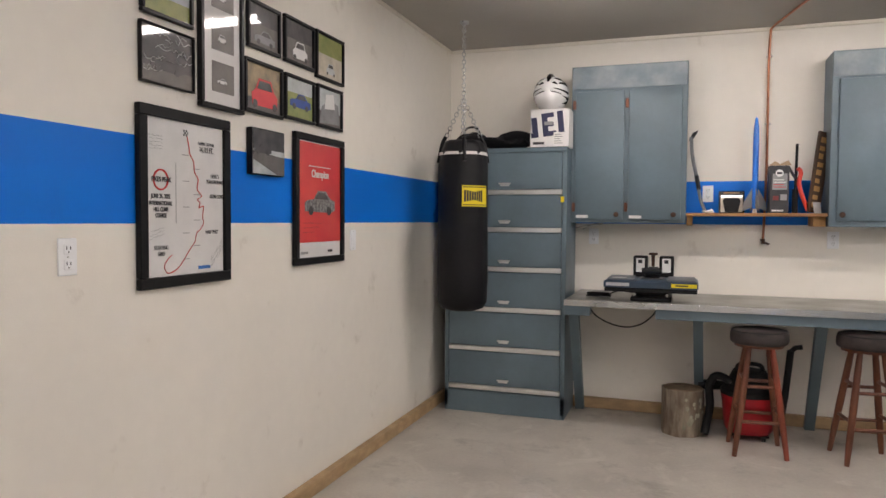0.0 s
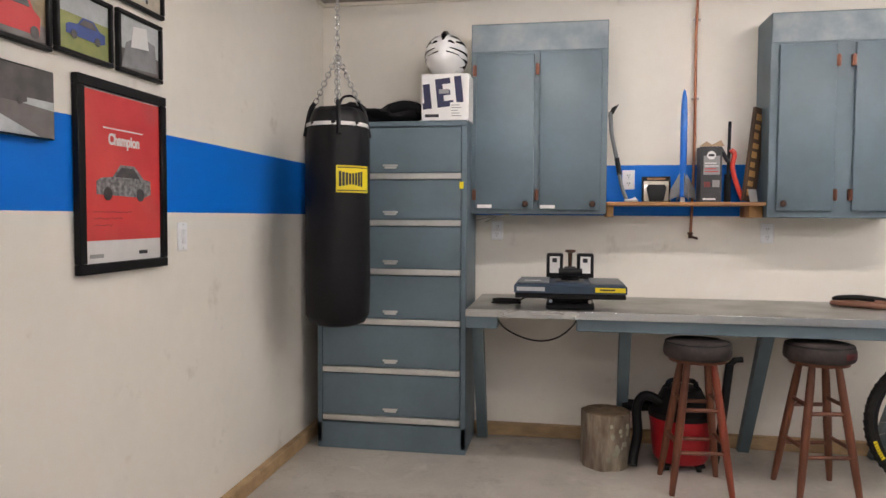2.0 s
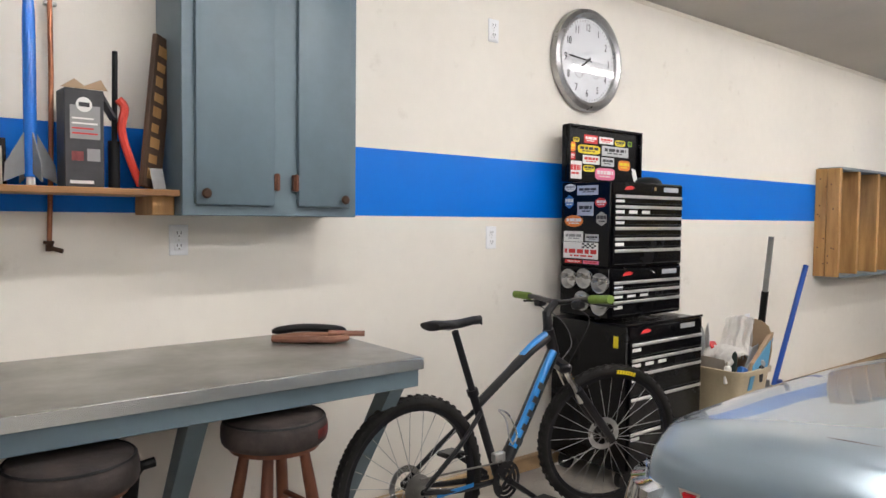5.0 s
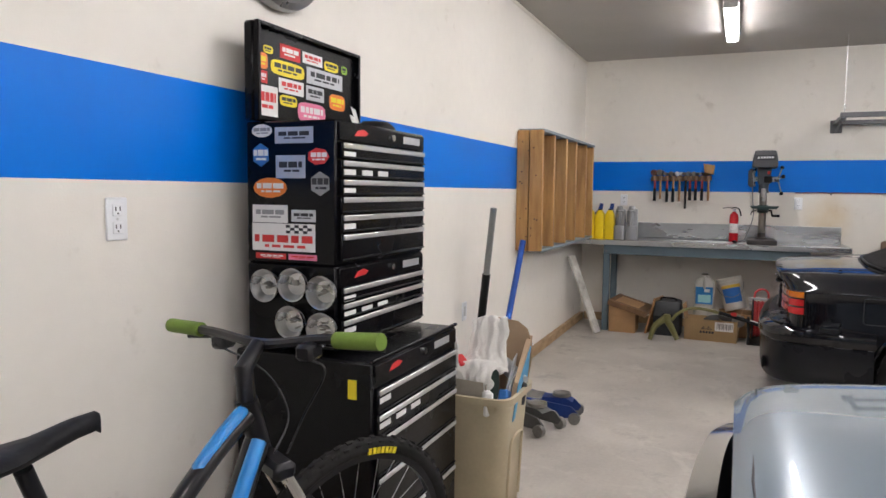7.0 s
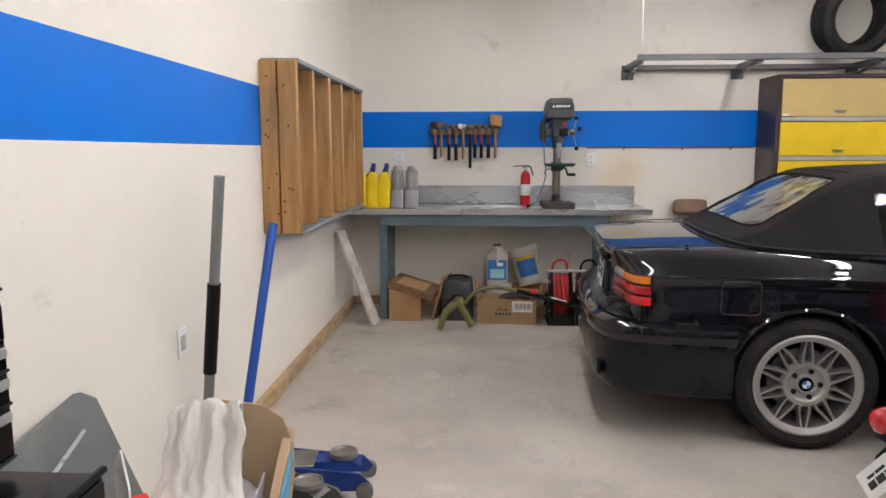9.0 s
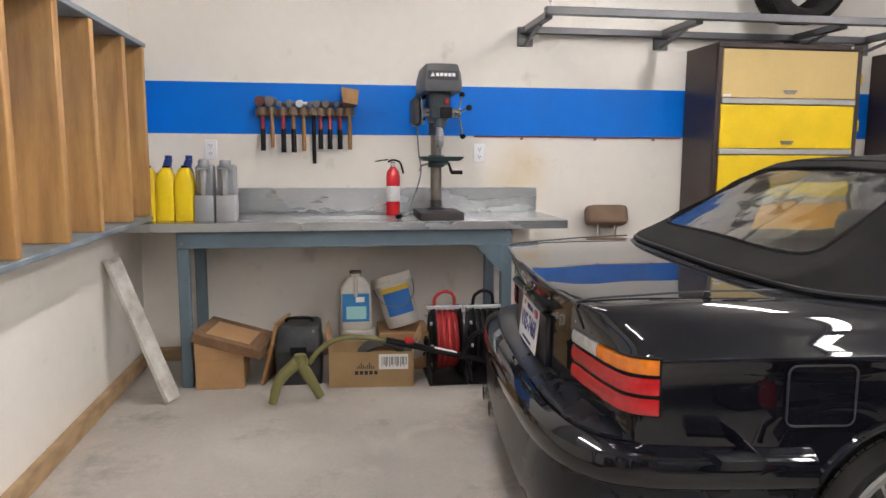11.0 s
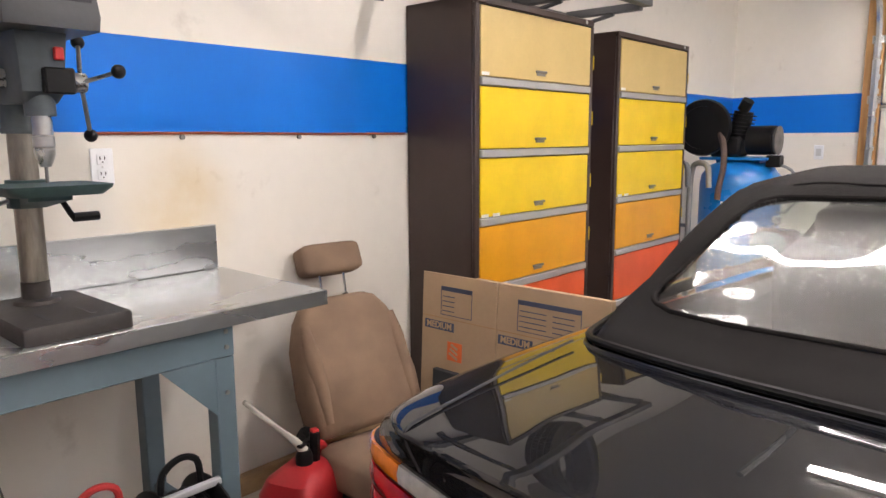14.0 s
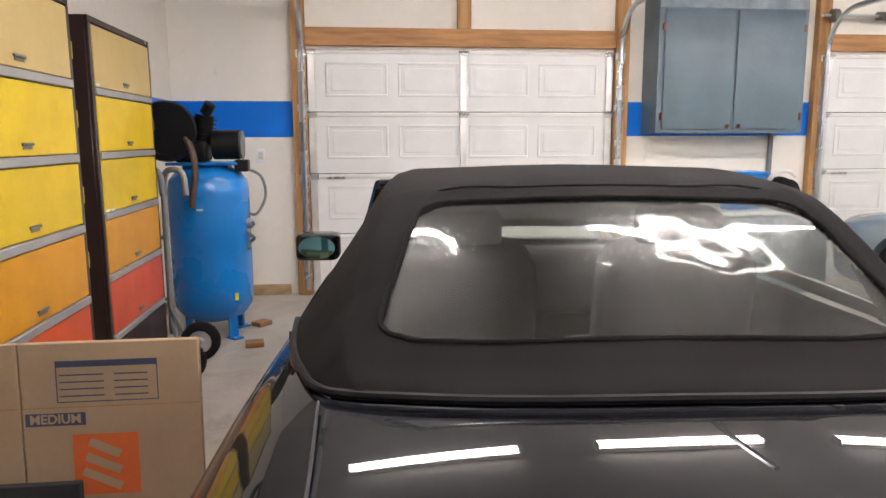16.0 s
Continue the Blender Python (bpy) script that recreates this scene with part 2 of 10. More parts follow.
def cyl(bm, p0, p1, r0, r1=None, seg=16, caps=True):
    """A round bar from p0 to p1, tapering from r0 to r1."""
    p0, p1 = Vector(p0), Vector(p1)
    d = p1 - p0
    q = d.to_track_quat("Z", "Y").to_matrix()
    rings = []
    for p, r in ((p0, r0), (p1, r0 if r1 is None else r1)):
        rings.append([bm.verts.new(p + q @ Vector((r * math.cos(a), r * math.sin(a), 0))) for a in (2 * math.pi * k / seg for k in range(seg))])
    for k in range(seg):
        bm.faces.new((rings[0][k], rings[0][(k + 1) % seg], rings[1][(k + 1) % seg], rings[1][k]))
    if caps:
        bm.faces.new(rings[0][::-1])
        bm.faces.new(rings[1])
    return bm


def lathe(bm, profile, seg=24, m=None, closed=False):
    """Turns (radius, height) pairs about z; closed joins the last ring to the first."""
    rings = []
    for r, z in profile:
        if r < 1e-5:
            rings.append([bm.verts.new((0, 0, z))])
        else:
            rings.append([bm.verts.new((r * math.cos(2 * math.pi * k / seg), r * math.sin(2 * math.pi * k / seg), z)) for k in range(seg)])
    pairs = list(zip(rings, rings[1:])) + ([(rings[-1], rings[0])] if closed else [])
    for a, b in pairs:
        for k in range(seg):
            k2 = (k + 1) % seg
            if len(a) == 1 and len(b) == 1:
                continue
            if len(a) == 1:
                bm.faces.new((a[0], b[k2], b[k]))
            elif len(b) == 1:
                bm.faces.new((a[k], a[k2], b[0]))
            else:
                bm.faces.new((a[k], a[k2], b[k2], b[k]))
    if m:
        for r in rings:
            for v in r:
                v.co = m @ v.co
    return bm


def tube(bm, pts, r, seg=8, closed=False):
    """A bent round bar through pts."""
    pts = [Vector(p) for p in pts]
    n = len(pts)
    rings = []
    up = None
    for i, p in enumerate(pts):
        a = pts[(i - 1) % n] if closed or i else p
        b = pts[(i + 1) % n] if closed or i < n - 1 else p
        d = (b - a).normalized()
        if up is None:
            up = d.orthogonal().normalized()
        up = (up - d * up.dot(d)).normalized()
        side = d.cross(up)
        rr = r[i] if isinstance(r, (list, tuple)) else r
        rings.append([bm.verts.new(p + rr * (math.cos(t) * up + math.sin(t) * side)) for t in (2 * math.pi * k / seg for k in range(seg))])
    for i in range(n if closed else n - 1):
        a, b = rings[i], rings[(i + 1) % n]
        off = 0
        if closed and i == n - 1:
            off = min(range(seg), key=lambda s: (a[0].co - b[s].co).length)
        for k in range(seg):
            bm.faces.new((a[k], a[(k + 1) % seg], b[(k + 1 + off) % seg], b[(k + off) % seg]))
    if not closed:
        bm.faces.new(rings[0][::-1])
        bm.faces.new(rings[-1])
    return bm


def spline(pts, n=6):
    """Smooth points through pts (Catmull-Rom)."""
    P = [Vector(p) for p in pts]
    P = [P[0] * 2 - P[1]] + P + [P[-1] * 2 - P[-2]]
    out = []
    for i in range(1, len(P) - 2):
        for k in range(n):
            t = k / n
            a, b, c, d = P[i - 1:i + 3]
            out.append(0.5 * ((2 * b) + (c - a) * t + (2 * a - 5 * b + 4 * c - d) * t * t + (3 * b - a - 3 * c + d) * t ** 3))
    return out + [P[-2]]


def smooth_row(rows, n=4):
    """Catmull-Rom through rows of numbers."""
    out = []
    P = [np.array(r, float) for r in rows]
    P = [2 * P[0] - P[1]] + P + [2 * P[-1] - P[-2]]
    for i in range(1, len(P) - 2):
        for k in range(n):
            t = k / n
            a, b, c, d = P[i - 1:i + 3]
            out.append(0.5 * ((2 * b) + (c - a) * t + (2 * a - 5 * b + 4 * c - d) * t * t + (3 * b - a - 3 * c + d) * t ** 3))
    return out + [P[-2]]


def prism(bm, outline, y0, y1, m=None):
    """Extrudes an outline in x, z from y0 to y1."""
    a = [bm.verts.new((x, y0, z)) for x, z in outline]
    b = [bm.verts.new((x, y1, z)) for x, z in outline]
    k = len(a)
    bm.faces.new(a)
    bm.faces.new(b[::-1])
    for i in range(k):
        bm.faces.new((a[i], b[i], b[(i + 1) % k], a[(i + 1) % k]))
    if m:
        for v in a + b:
            v.co = m @ v.co
    return bm


def loft(bm, rings, caps=True, closed=True):
    """Skins a row of equal point rings."""
    R = [[bm.verts.new(p) for p in r] for r in rings]
    k = len(R[0])
    for a, b in zip(R, R[1:]):
        for i in range(k if closed else k - 1):
            bm.faces.new((a[i], a[(i + 1) % k], b[(i + 1) % k], b[i]))
    if caps:
        bm.faces.new(R[0][::-1])
        bm.faces.new(R[-1])
    return bm


def mesh_of(bm, name, material, sharp=38):
    bmesh.ops.recalc_face_normals(bm, faces=bm.faces)
    me = bpy.data.meshes.new(name)
    bm.to_mesh(me)
    bm.free()
    for p in me.polygons:
        p.use_smooth = True
    me.set_sharp_from_angle(angle=radians(sharp))
    me.materials.append(material)
    return me


def part(name, bm, material, parent, label="", sharp=38):
    """One mesh under a thing or a part, in its parent's own axes."""
    ob = new(name, bm if isinstance(bm, bpy.types.Mesh) else mesh_of(bm, name, material, sharp))
    ob.parent = parent
    if label:
        tagged(ob, label)
    return ob


def thing(name, m, label, category, group=""):
    ob = new(name)
    ob.empty_display_size = 0.1
    ob.matrix_basis = m
    return tagged(ob, label, category, group)


def solo(name, bm, material, label, category, group="", kind="", sharp=38, m=None):
    ob = new(name, mesh_of(bm, name, material, sharp))
    if m:
        ob.matrix_basis = m
    return tagged(ob, label, category, group, kind)


def lettering(name, body, size, material, parent, m, label="", wide=1.0, bold=0.0):
    """Words in the built-in font as a thin mesh; m places their centre, reading along x, up along y."""
    cu = bpy.data.curves.new(name, "FONT")
    cu.body, cu.size, cu.extrude, cu.offset = body, size, 0.0006, bold
    cu.align_x, cu.align_y = "CENTER", "CENTER"
    tmp = bpy.data.objects.new(name, cu)
    me = bpy.data.meshes.new_from_object(tmp)
    bpy.data.objects.remove(tmp)
    bpy.data.curves.remove(cu)
    me.materials.clear()
    me.materials.append(material)
    me.transform(m @ Matrix.Diagonal((wide, 1, 1, 1)))
    ob = new(name, me)
    ob.parent = parent
    if label:
        tagged(ob, label)
    return ob


def wallpose(x, y, z, face):
    """Axes of a thing on a wall: x along the wall to the viewer's right, y up, z out of the wall."""
    out = {"W": (1, 0), "N": (0, -1), "E": (-1, 0), "S": (0, 1)}[face]
    o = Vector((out[0], out[1], 0))
    u = Vector((0, 0, 1))
    r = u.cross(o)
    return Matrix(((r.x, u.x, o.x, x), (r.y, u.y, o.y, y), (r.z, u.z, o.z, z), (0, 0, 0, 1)))


BM = bmesh.new

# ---- the room ----
def structure(name, bm, material, label, category):
    return solo(name, bm, material, label, category, kind="structure")


structure("floor", box(BM(), -0.2, XE + 0.2, YS - 0.6, 0.2, -0.12, 0), CONCRETE, "bare stained grey concrete garage floor", "floor")
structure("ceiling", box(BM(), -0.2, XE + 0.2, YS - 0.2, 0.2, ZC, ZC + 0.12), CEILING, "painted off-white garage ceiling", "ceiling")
structure("wall_west", box(BM(), -0.15, 0, YS, 0.15, 0, ZC), WALL, "cream painted wall with a wide blue stripe", "wall")
structure("wall_north", box(BM(), 0, XE, 0, 0.15, 0, ZC), WALL, "cream painted wall with a wide blue stripe", "wall")
structure("wall_east", box(BM(), XE, XE + 0.15, YS, 0.15, 0, ZC), WALL, "cream painted wall with a wide blue stripe", "wall")
D1, D2 = (6.66, 9.36), (1.92, 4.62)
south = BM()
for x0, x1 in ((-0.15, D2[0] - 0.02), (D2[1] + 0.02, D1[0] - 0.02), (D1[1] + 0.02, XE + 0.15)):
    box(south, x0, x1, YS - 0.15, YS, 0, ZC)
for x0, x1 in (D1, D2):
    box(south, x0 - 0.02, x1 + 0.02, YS - 0.15, YS, 2.13, ZC)
structure("wall_south", south, WALL, "cream painted wall with blue stripe round two garage doors", "wall")
# sill plates along the foot of the walls
for name, b in (("baseboard_west", (0, 0.045, YS + 0.02, -0.004, 0, 0.075)), ("baseboard_north", (0.046, XE - 0.05, -0.04, 0, 0, 0.08)),
                ("baseboard_east", (XE - 0.04, XE, YS + 0.02, -0.045, 0, 0.08)), ("baseboard_south", (D1[1] + 0.2, XE - 0.045, YS, YS + 0.04, 0, 0.09))):
    structure(name, box(BM(), *b, bev=0.005), SILL, "raw wooden sill plate at the foot of the wall", "baseboard")
structure("trim_north", box(BM(), 0.012, XE - 0.012, -0.012, 0, ZC - 0.03, ZC, 0.006), TRIMW, "thin cream moulding under the ceiling", "trim")
structure("trim_west", box(BM(), 0, 0.012, YS, -0.001, ZC - 0.03, ZC, 0.006), TRIMW, "thin cream moulding under the ceiling", "trim")

# raw timber framing round the garage doors
for name, b, mt in (("trim_jamb_a", (D1[1] + 0.01, D1[1] + 0.13, YS, YS + 0.075, 0, ZC), STUD), ("trim_jamb_b", (D1[0] - 0.13, D1[0] - 0.01, YS, YS + 0.075, 0, ZC), STUD),
                    ("trim_jamb_c", (D2[1] + 0.01, D2[1] + 0.13, YS, YS + 0.075, 0, ZC), STUD), ("trim_jamb_d", (D2[0] - 0.13, D2[0] - 0.01, YS, YS + 0.075, 0, ZC), STUD),
                    ("trim_header_a", (D1[0] - 0.009, D1[1] + 0.009, YS, YS + 0.06, 2.15, 2.30), STUDH), ("trim_header_b", (D2[0] - 0.009, D2[1] + 0.009, YS, YS + 0.06, 2.15, 2.30), STUDH),
                    ("trim_post_a", (7.95, 8.07, YS, YS + 0.06, 2.301, ZC), STUD), ("trim_post_b", (3.21, 3.33, YS, YS + 0.06, 2.301, ZC), STUD)):
    structure(name, box(BM(), *b, bev=0.004), mt, "raw orange-brown pine framing timber beside the garage door", "timber")

DOORW = mat("door_white_steel", (0.80, 0.80, 0.79), 0.38, var=0.03, scale=4, bump=0.02)


def garage_door(x0, x1, name):
    """A sectional door: four steel sections with pressed panels, stiles, hinges, rails and tracks."""
    w = x1 - x0
    d = thing(name, pose(x0, YS - 0.02, 0), "white steel sectional garage door, closed, with pressed panels", "garage door")
    d["kind"] = "structure"
    h = 2.13 / 4
    for i in range(4):
        z0 = i * h
        bm = BM()
        box(bm, 0, w, 0, 0.02, z0 + 0.003, z0 + h - 0.003, 0.002)
        sec = part("door_section", bm, DOORW, d)
        for k in range(4):
            px0 = 0.14 + k * (w - 0.2) / 4
            px1 = px0 + (w - 0.2) / 4 - 0.09
            pn = BM()
            for q in ((px0, px1, z0 + 0.13, z0 + 0.15), (px0, px1, z0 + h - 0.13, z0 + h - 0.11), (px0, px0 + 0.02, z0 + 0.15, z0 + h - 0.13), (px1 - 0.02, px1, z0 + 0.15, z0 + h - 0.13)):
                box(pn, q[0], q[1], 0.02, 0.029, q[2], q[3], 0.005)
            box(pn, px0 + 0.05, px1 - 0.05, 0.02, 0.026, z0 + 0.18, z0 + h - 0.16, 0.005)
            part("pressed_panel", pn, DOORW, sec)
        rib = BM()
        box(rib, 0.05, w - 0.05, 0.02, 0.034, z0 + h - 0.04, z0 + h - 0.012, 0.004)
        part("rail", rib, WHITE, sec)
        for sx in (0.03, w / 2, w - 0.03):
            st = BM()
            box(st, sx - 0.032, sx + 0.032, 0.02, 0.04, z0 + 0.006, z0 + h - 0.006, 0.004)
            part("stile", st, ALUM, sec)
            hg = BM()
            box(hg, sx - 0.04, sx + 0.04, 0.04, 0.05, z0 + h - 0.05, z0 + h - 0.005, 0.004)
            cyl(hg, (sx - 0.045, 0.055, z0 + h - 0.02), (sx + 0.045, 0.055, z0 + h - 0.02), 0.009, seg=8)
            part("hinge", hg, STEEL, sec)
    lk = BM()
    box(lk, w - 0.30, w - 0.14, 0.03, 0.045, 1.02, 1.04, 0.003)
    part("latch_bar", lk, STEEL, d)
    for sx, s in ((-0.045, -1), (w + 0.045, 1)):
        tr = BM()
        pts = [(sx, 0.12, 0.05), (sx, 0.12, 2.12)] + [(sx, 0.12 + 0.36 * (1 - math.cos(a)), 2.12 + 0.36 * math.sin(a)) for a in (0.2, 0.4, 0.6, 0.8, 1.0, 1.2, 1.4, 1.57)] + [(sx, 2.9, 2.52)]
        tube(tr, pts, 0.024, 6)
        part("track", tr, GALV, d)
        an = BM()
        box(an, sx - 0.02, sx + 0.03, 0.098, 0.106, 0.1, 2.1)
        for k in range(18):
            box(an, sx - 0.028, sx - 0.02, 0.095, 0.11, 0.16 + k * 0.108, 0.20 + k * 0.108)
        part("track_angle", an, GALV, d)
        for z in (0.5, 1.0, 1.6, 2.05):
            br = BM()
            box(br, sx - 0.045, sx + 0.045, 0.07, 0.1, z, z + 0.06, 0.003)
            part("bracket", br, STEEL, d)
    return d


garage_door(D1[0], D1[1], "door_1")
garage_door(D2[0], D2[1], "door_2")
# torsion shaft over the west door
ts = thing("spring_shaft", pose(3.27, YS + 0.14, 2.45), "dull steel torsion spring shaft above the garage door", "door spring")
part("shaft", cyl(BM(), (-1.5, 0, 0), (1.5, 0, 0), 0.014, seg=10), STEEL, ts)
sp = BM()
for k in range(60):
    tube(sp, [(0.25 + k * 0.012 + 0.012 * a / 8, 0.035 * math.cos(a * math.pi / 4), 0.035 * math.sin(a * math.pi / 4)) for a in range(9)], 0.005, 4)
part("coil_spring", sp, DULLST, ts)
for sx in (1.38, -1.38):
    part("cable_drum", lathe(BM(), [(0, -0.03), (0.05, -0.03), (0.06, -0.02), (0.055, 0.03), (0.02, 0.04), (0, 0.04)], 16, pose(sx, 0, 0, 0, 90, 0)), DULLST, ts)
    part("bearing_plate", box(BM(), sx - 0.004, sx + 0.004, -0.14, 0.03, -0.06, 0.06), GALV, ts)


def strip_light(x, y):
    """A bare fluorescent strip: a white tray and two glowing tubes."""
    s = thing("strip_light", pose(x, y, ZC), "white fluorescent strip light on the ceiling, lit", "ceiling light", "ceiling strip lights")
    tray = BM()
    box(tray, -0.61, 0.61, -0.055, 0.055, -0.045, 0, 0.004)
    part("tray", tray, WHITE, s)
    for e in (-0.61, 0.60):
        part("end_cap", box(BM(), e - 0.002, e + 0.012, -0.05, 0.05, -0.085, -0.0455, 0.004), WHITE, s)
    for dy in (-0.024, 0.024):
        part("lit_tube", cyl(BM(), (-0.597, dy, -0.066), (0.597, dy, -0.066), 0.0165, seg=12), TUBEM, s, "glowing white fluorescent tube")
    return s


for x in (1.42, 3.3, 5.2, 7.05, 8.92):
    strip_light(x, -1.44)
for x in (1.9, 3.9, 5.9, 7.4, 9.2):
    strip_light(x, -3.45)
for x in (1.45, 3.25, 5.05, 6.85, 8.63):
    strip_light(x, -5.42)


PLATEW = mat("plate_white", (0.90, 0.91, 0.92), 0.3, var=0.02, bump=0)


def outlet(x, y, z, face, kind="outlet"):
    """A wall plate with two sockets, or with a rocker."""
    o = thing("wall_" + kind, wallpose(x, y, z, face), "white plastic wall %s plate on the painted wall" % ("socket" if kind == "outlet" else kind), kind, "wall plates")
    part("cover_plate", box(BM(), -0.036, 0.036, -0.058, 0.058, 0, 0.007, 0.003), PLATEW, o)
    if kind == "outlet":
        for s in (-0.024, 0.024):
            f = part("socket_face", box(BM(), -0.017, 0.017, s - 0.016, s + 0.016, 0.007, 0.010, 0.0025), PLATEW, o)
            sl = BM()
            box(sl, -0.0085, -0.0055, s - 0.002, s + 0.009, 0.0098, 0.0108)
            box(sl, 0.0055, 0.0085, s - 0.002, s + 0.009, 0.0098, 0.0108)
            cyl(sl, (0, s - 0.009, 0.0098), (0, s - 0.009, 0.0108), 0.0026, seg=8)
            part("slots", sl, INK, f, "dark socket slots")
    elif kind == "switch":
        part("rocker", box(BM(), -0.012, 0.012, -0.03, 0.03, 0.007, 0.013, 0.003), PLATEW, o)
    else:
        part("insert", box(BM(), -0.02, 0.02, -0.03, 0.03, 0.007, 0.010, 0.002), ALUM, o)
    sc = BM()
    for z2 in ((0,) if kind == "outlet" else (-0.048, 0.048)):
        cyl(sc, (0, z2, 0.0068), (0, z2, 0.0088), 0.003, seg=8)
    part("screw", sc, ALUM, o)
    return o


for x, y, z, f in ((0, -3.69, 1.281, "W"), (1.137, 0, 1.288, "N"), (2.727, 0, 1.283, "N"), (1.93, 0, 1.60, "N"), (4.32, 0, 1.278, "N"), (4.318, 0, 2.335, "N"),
                   (XE, -2.075, 1.275, "E"), (XE, -0.43, 1.288, "E")):
    outlet(x, y, z, f)
outlet(0, -1.74, 1.285, "W", "switch")
outlet(9.78, YS, 1.225, "S", "junction")
outlet(6.95, 0, 0.62, "N", "junction")


# ---- west wall: framed pictures ----
def gloss(name, color, **k):
    return mat(name, color, 0.45, var=k.get("var", 0.12), scale=k.get("scale", 14), fine=70, bump=0, coat=0.9, second=k.get("second"))


P_SKY = gloss("print_pale", (0.52, 0.55, 0.56))
P_ROAD = gloss("print_grey_brown", (0.15, 0.13, 0.125))
P_DARK = gloss("print_dark", (0.035, 0.032, 0.035), second=(0.09, 0.08, 0.08))
P_GRASS = gloss("print_grass", (0.30, 0.31, 0.09), second=(0.20, 0.25, 0.07))
P_TREE = gloss("print_autumn", (0.17, 0.12, 0.07), second=(0.42, 0.30, 0.16))
P_RED = gloss("print_red", (0.62, 0.025, 0.035), var=0.05, scale=3, second=(0.72, 0.08, 0.06))
P_BLUE = gloss("print_blue", (0.02, 0.06, 0.30))
P_WHITE = gloss("print_white", (0.74, 0.73, 0.72), var=0.03)
P_GREY = gloss("print_car_grey", (0.25, 0.25, 0.26))
P_SAND = gloss("print_sand", (0.58, 0.52, 0.42))
FRAMEB = mat("black_frame", (0.011, 0.011, 0.012), 0.35, var=0.1, scale=9, bump=0.02)


def flat(bm, x0, x1, y0, y1, z, d=0.0008):
    return box(bm, x0, x1, y0, y1, z, z + d)


def blob(bm, pts, z, d=0.0008):
    """A flat outline in x, y, a hair thick."""
    a = [bm.verts.new((x, y, z)) for x, y in pts]
    b = [bm.verts.new((x, y, z + d)) for x, y in pts]
    k = len(pts)
    bm.faces.new(a[::-1])
    bm.faces.new(b)
    for i in range(k):
        bm.faces.new((a[i], a[(i + 1) % k], b[(i + 1) % k], b[i]))
    return bm


CAR_SIDE = [(-0.5, 0.02), (-0.5, 0.16), (-0.42, 0.2), (-0.22, 0.22), (-0.08, 0.36), (0.18, 0.36), (0.36, 0.22), (0.5, 0.2), (0.5, 0.04), (0.36, 0)]
CAR_FRONT = [(-0.4, 0), (-0.42, 0.22), (-0.3, 0.3), (-0.2, 0.5), (0.2, 0.5), (0.3, 0.3), (0.42, 0.22), (0.4, 0)]


def drawn_car(f, cx, cy, s, paint, z, side=True):
    part("printed_car", blob(BM(), [(cx + s * x, cy + s * y) for x, y in (CAR_SIDE if side else CAR_FRONT)], z), paint, f)
    for wx in ((-0.31, 0.29) if side else (-0.32, 0.32)):
        w = blob(BM(), [(cx + s * (wx + 0.075 * math.cos(a)), cy + s * (0.03 + 0.075 * math.sin(a))) for a in (k * math.pi / 6 for k in range(12))], z + 0.001)
        part("printed_wheel", w, P_DARK, f)
    if side:
        part("printed_window", blob(BM(), [(cx + s * x, cy + s * y) for x, y in ((-0.18, 0.22), (-0.06, 0.33), (0.16, 0.33), (0.28, 0.22))], z + 0.001), P_DARK, f)
    else:
        part("printed_window", blob(BM(), [(cx + s * x, cy + s * y) for x, y in ((-0.25, 0.31), (-0.17, 0.46), (0.17, 0.46), (0.25, 0.31))], z + 0.001), P_DARK, f)


def picture(y0, y1, z0, z1, border, label, depth=0.025, mount=0.0):
    """A picture on the west wall: four mitred frame rails round a print; axes x right, y up from its lower left corner."""
    f = thing("framed_picture", wallpose(0.001, y0, z0, "W"), label, "framed picture", "pictures on the wall")
    w, h = y1 - y0, z1 - z0
    for q in ((0, w, 0, border), (0, w, h - border, h), (0, border, border, h - border), (w - border, w, border, h - border)):
        part("frame_rail", box(BM(), q[0], q[1], q[2], q[3], 0, depth, 0.003), FRAMEB, f)
    zb = depth - 0.012
    part("print" if not mount else "mount", flat(BM(), border, w - border, border, h - border, zb - 0.001), P_WHITE, f)
    return f, w, h, zb


# the large course map
f, w, h, zb = picture(-3.405, -2.897, 1.15, 1.80, 0.04, "black framed white race course map with signatures")
tx = lambda x, y, z=zb: Matrix.Translation((x, y, z + 0.001))
route = [(0.50, 0.86), (0.52, 0.80), (0.53, 0.76), (0.57, 0.72), (0.58, 0.66), (0.62, 0.62), (0.61, 0.56), (0.66, 0.52), (0.61, 0.50), (0.64, 0.48), (0.63, 0.45), (0.68, 0.46), (0.67, 0.40), (0.68, 0.36), (0.64, 0.32), (0.60, 0.30), (0.58, 0.25), (0.54, 0.22), (0.48, 0.17), (0.42, 0.12), (0.36, 0.09), (0.28, 0.08), (0.25, 0.12), (0.29, 0.16), (0.33, 0.18)]
part("route_line", tube(BM(), spline([(x * w, y * h, zb + 0.001) for x, y in route], 5), 0.0018, 4), REDI, f, "thin winding red course line")
lettering("place_words", "PIKES PEAK", 0.025, INK, f, tx(0.22 * w, 0.60 * h, zb + 0.003), wide=0.8, bold=0.0006)
part("emblem", tube(BM(), [(0.22 * w + 0.036 * math.cos(a), 0.60 * h + 0.036 * math.sin(a), zb) for a in (k * math.pi / 10 for k in range(20))], 0.004, 4, True), REDI, f, "round red emblem")
lettering("date_words", "JUNE 26, 2022", 0.022, INK, f, tx(0.22 * w, 0.508 * h), wide=0.74, bold=0.0005)
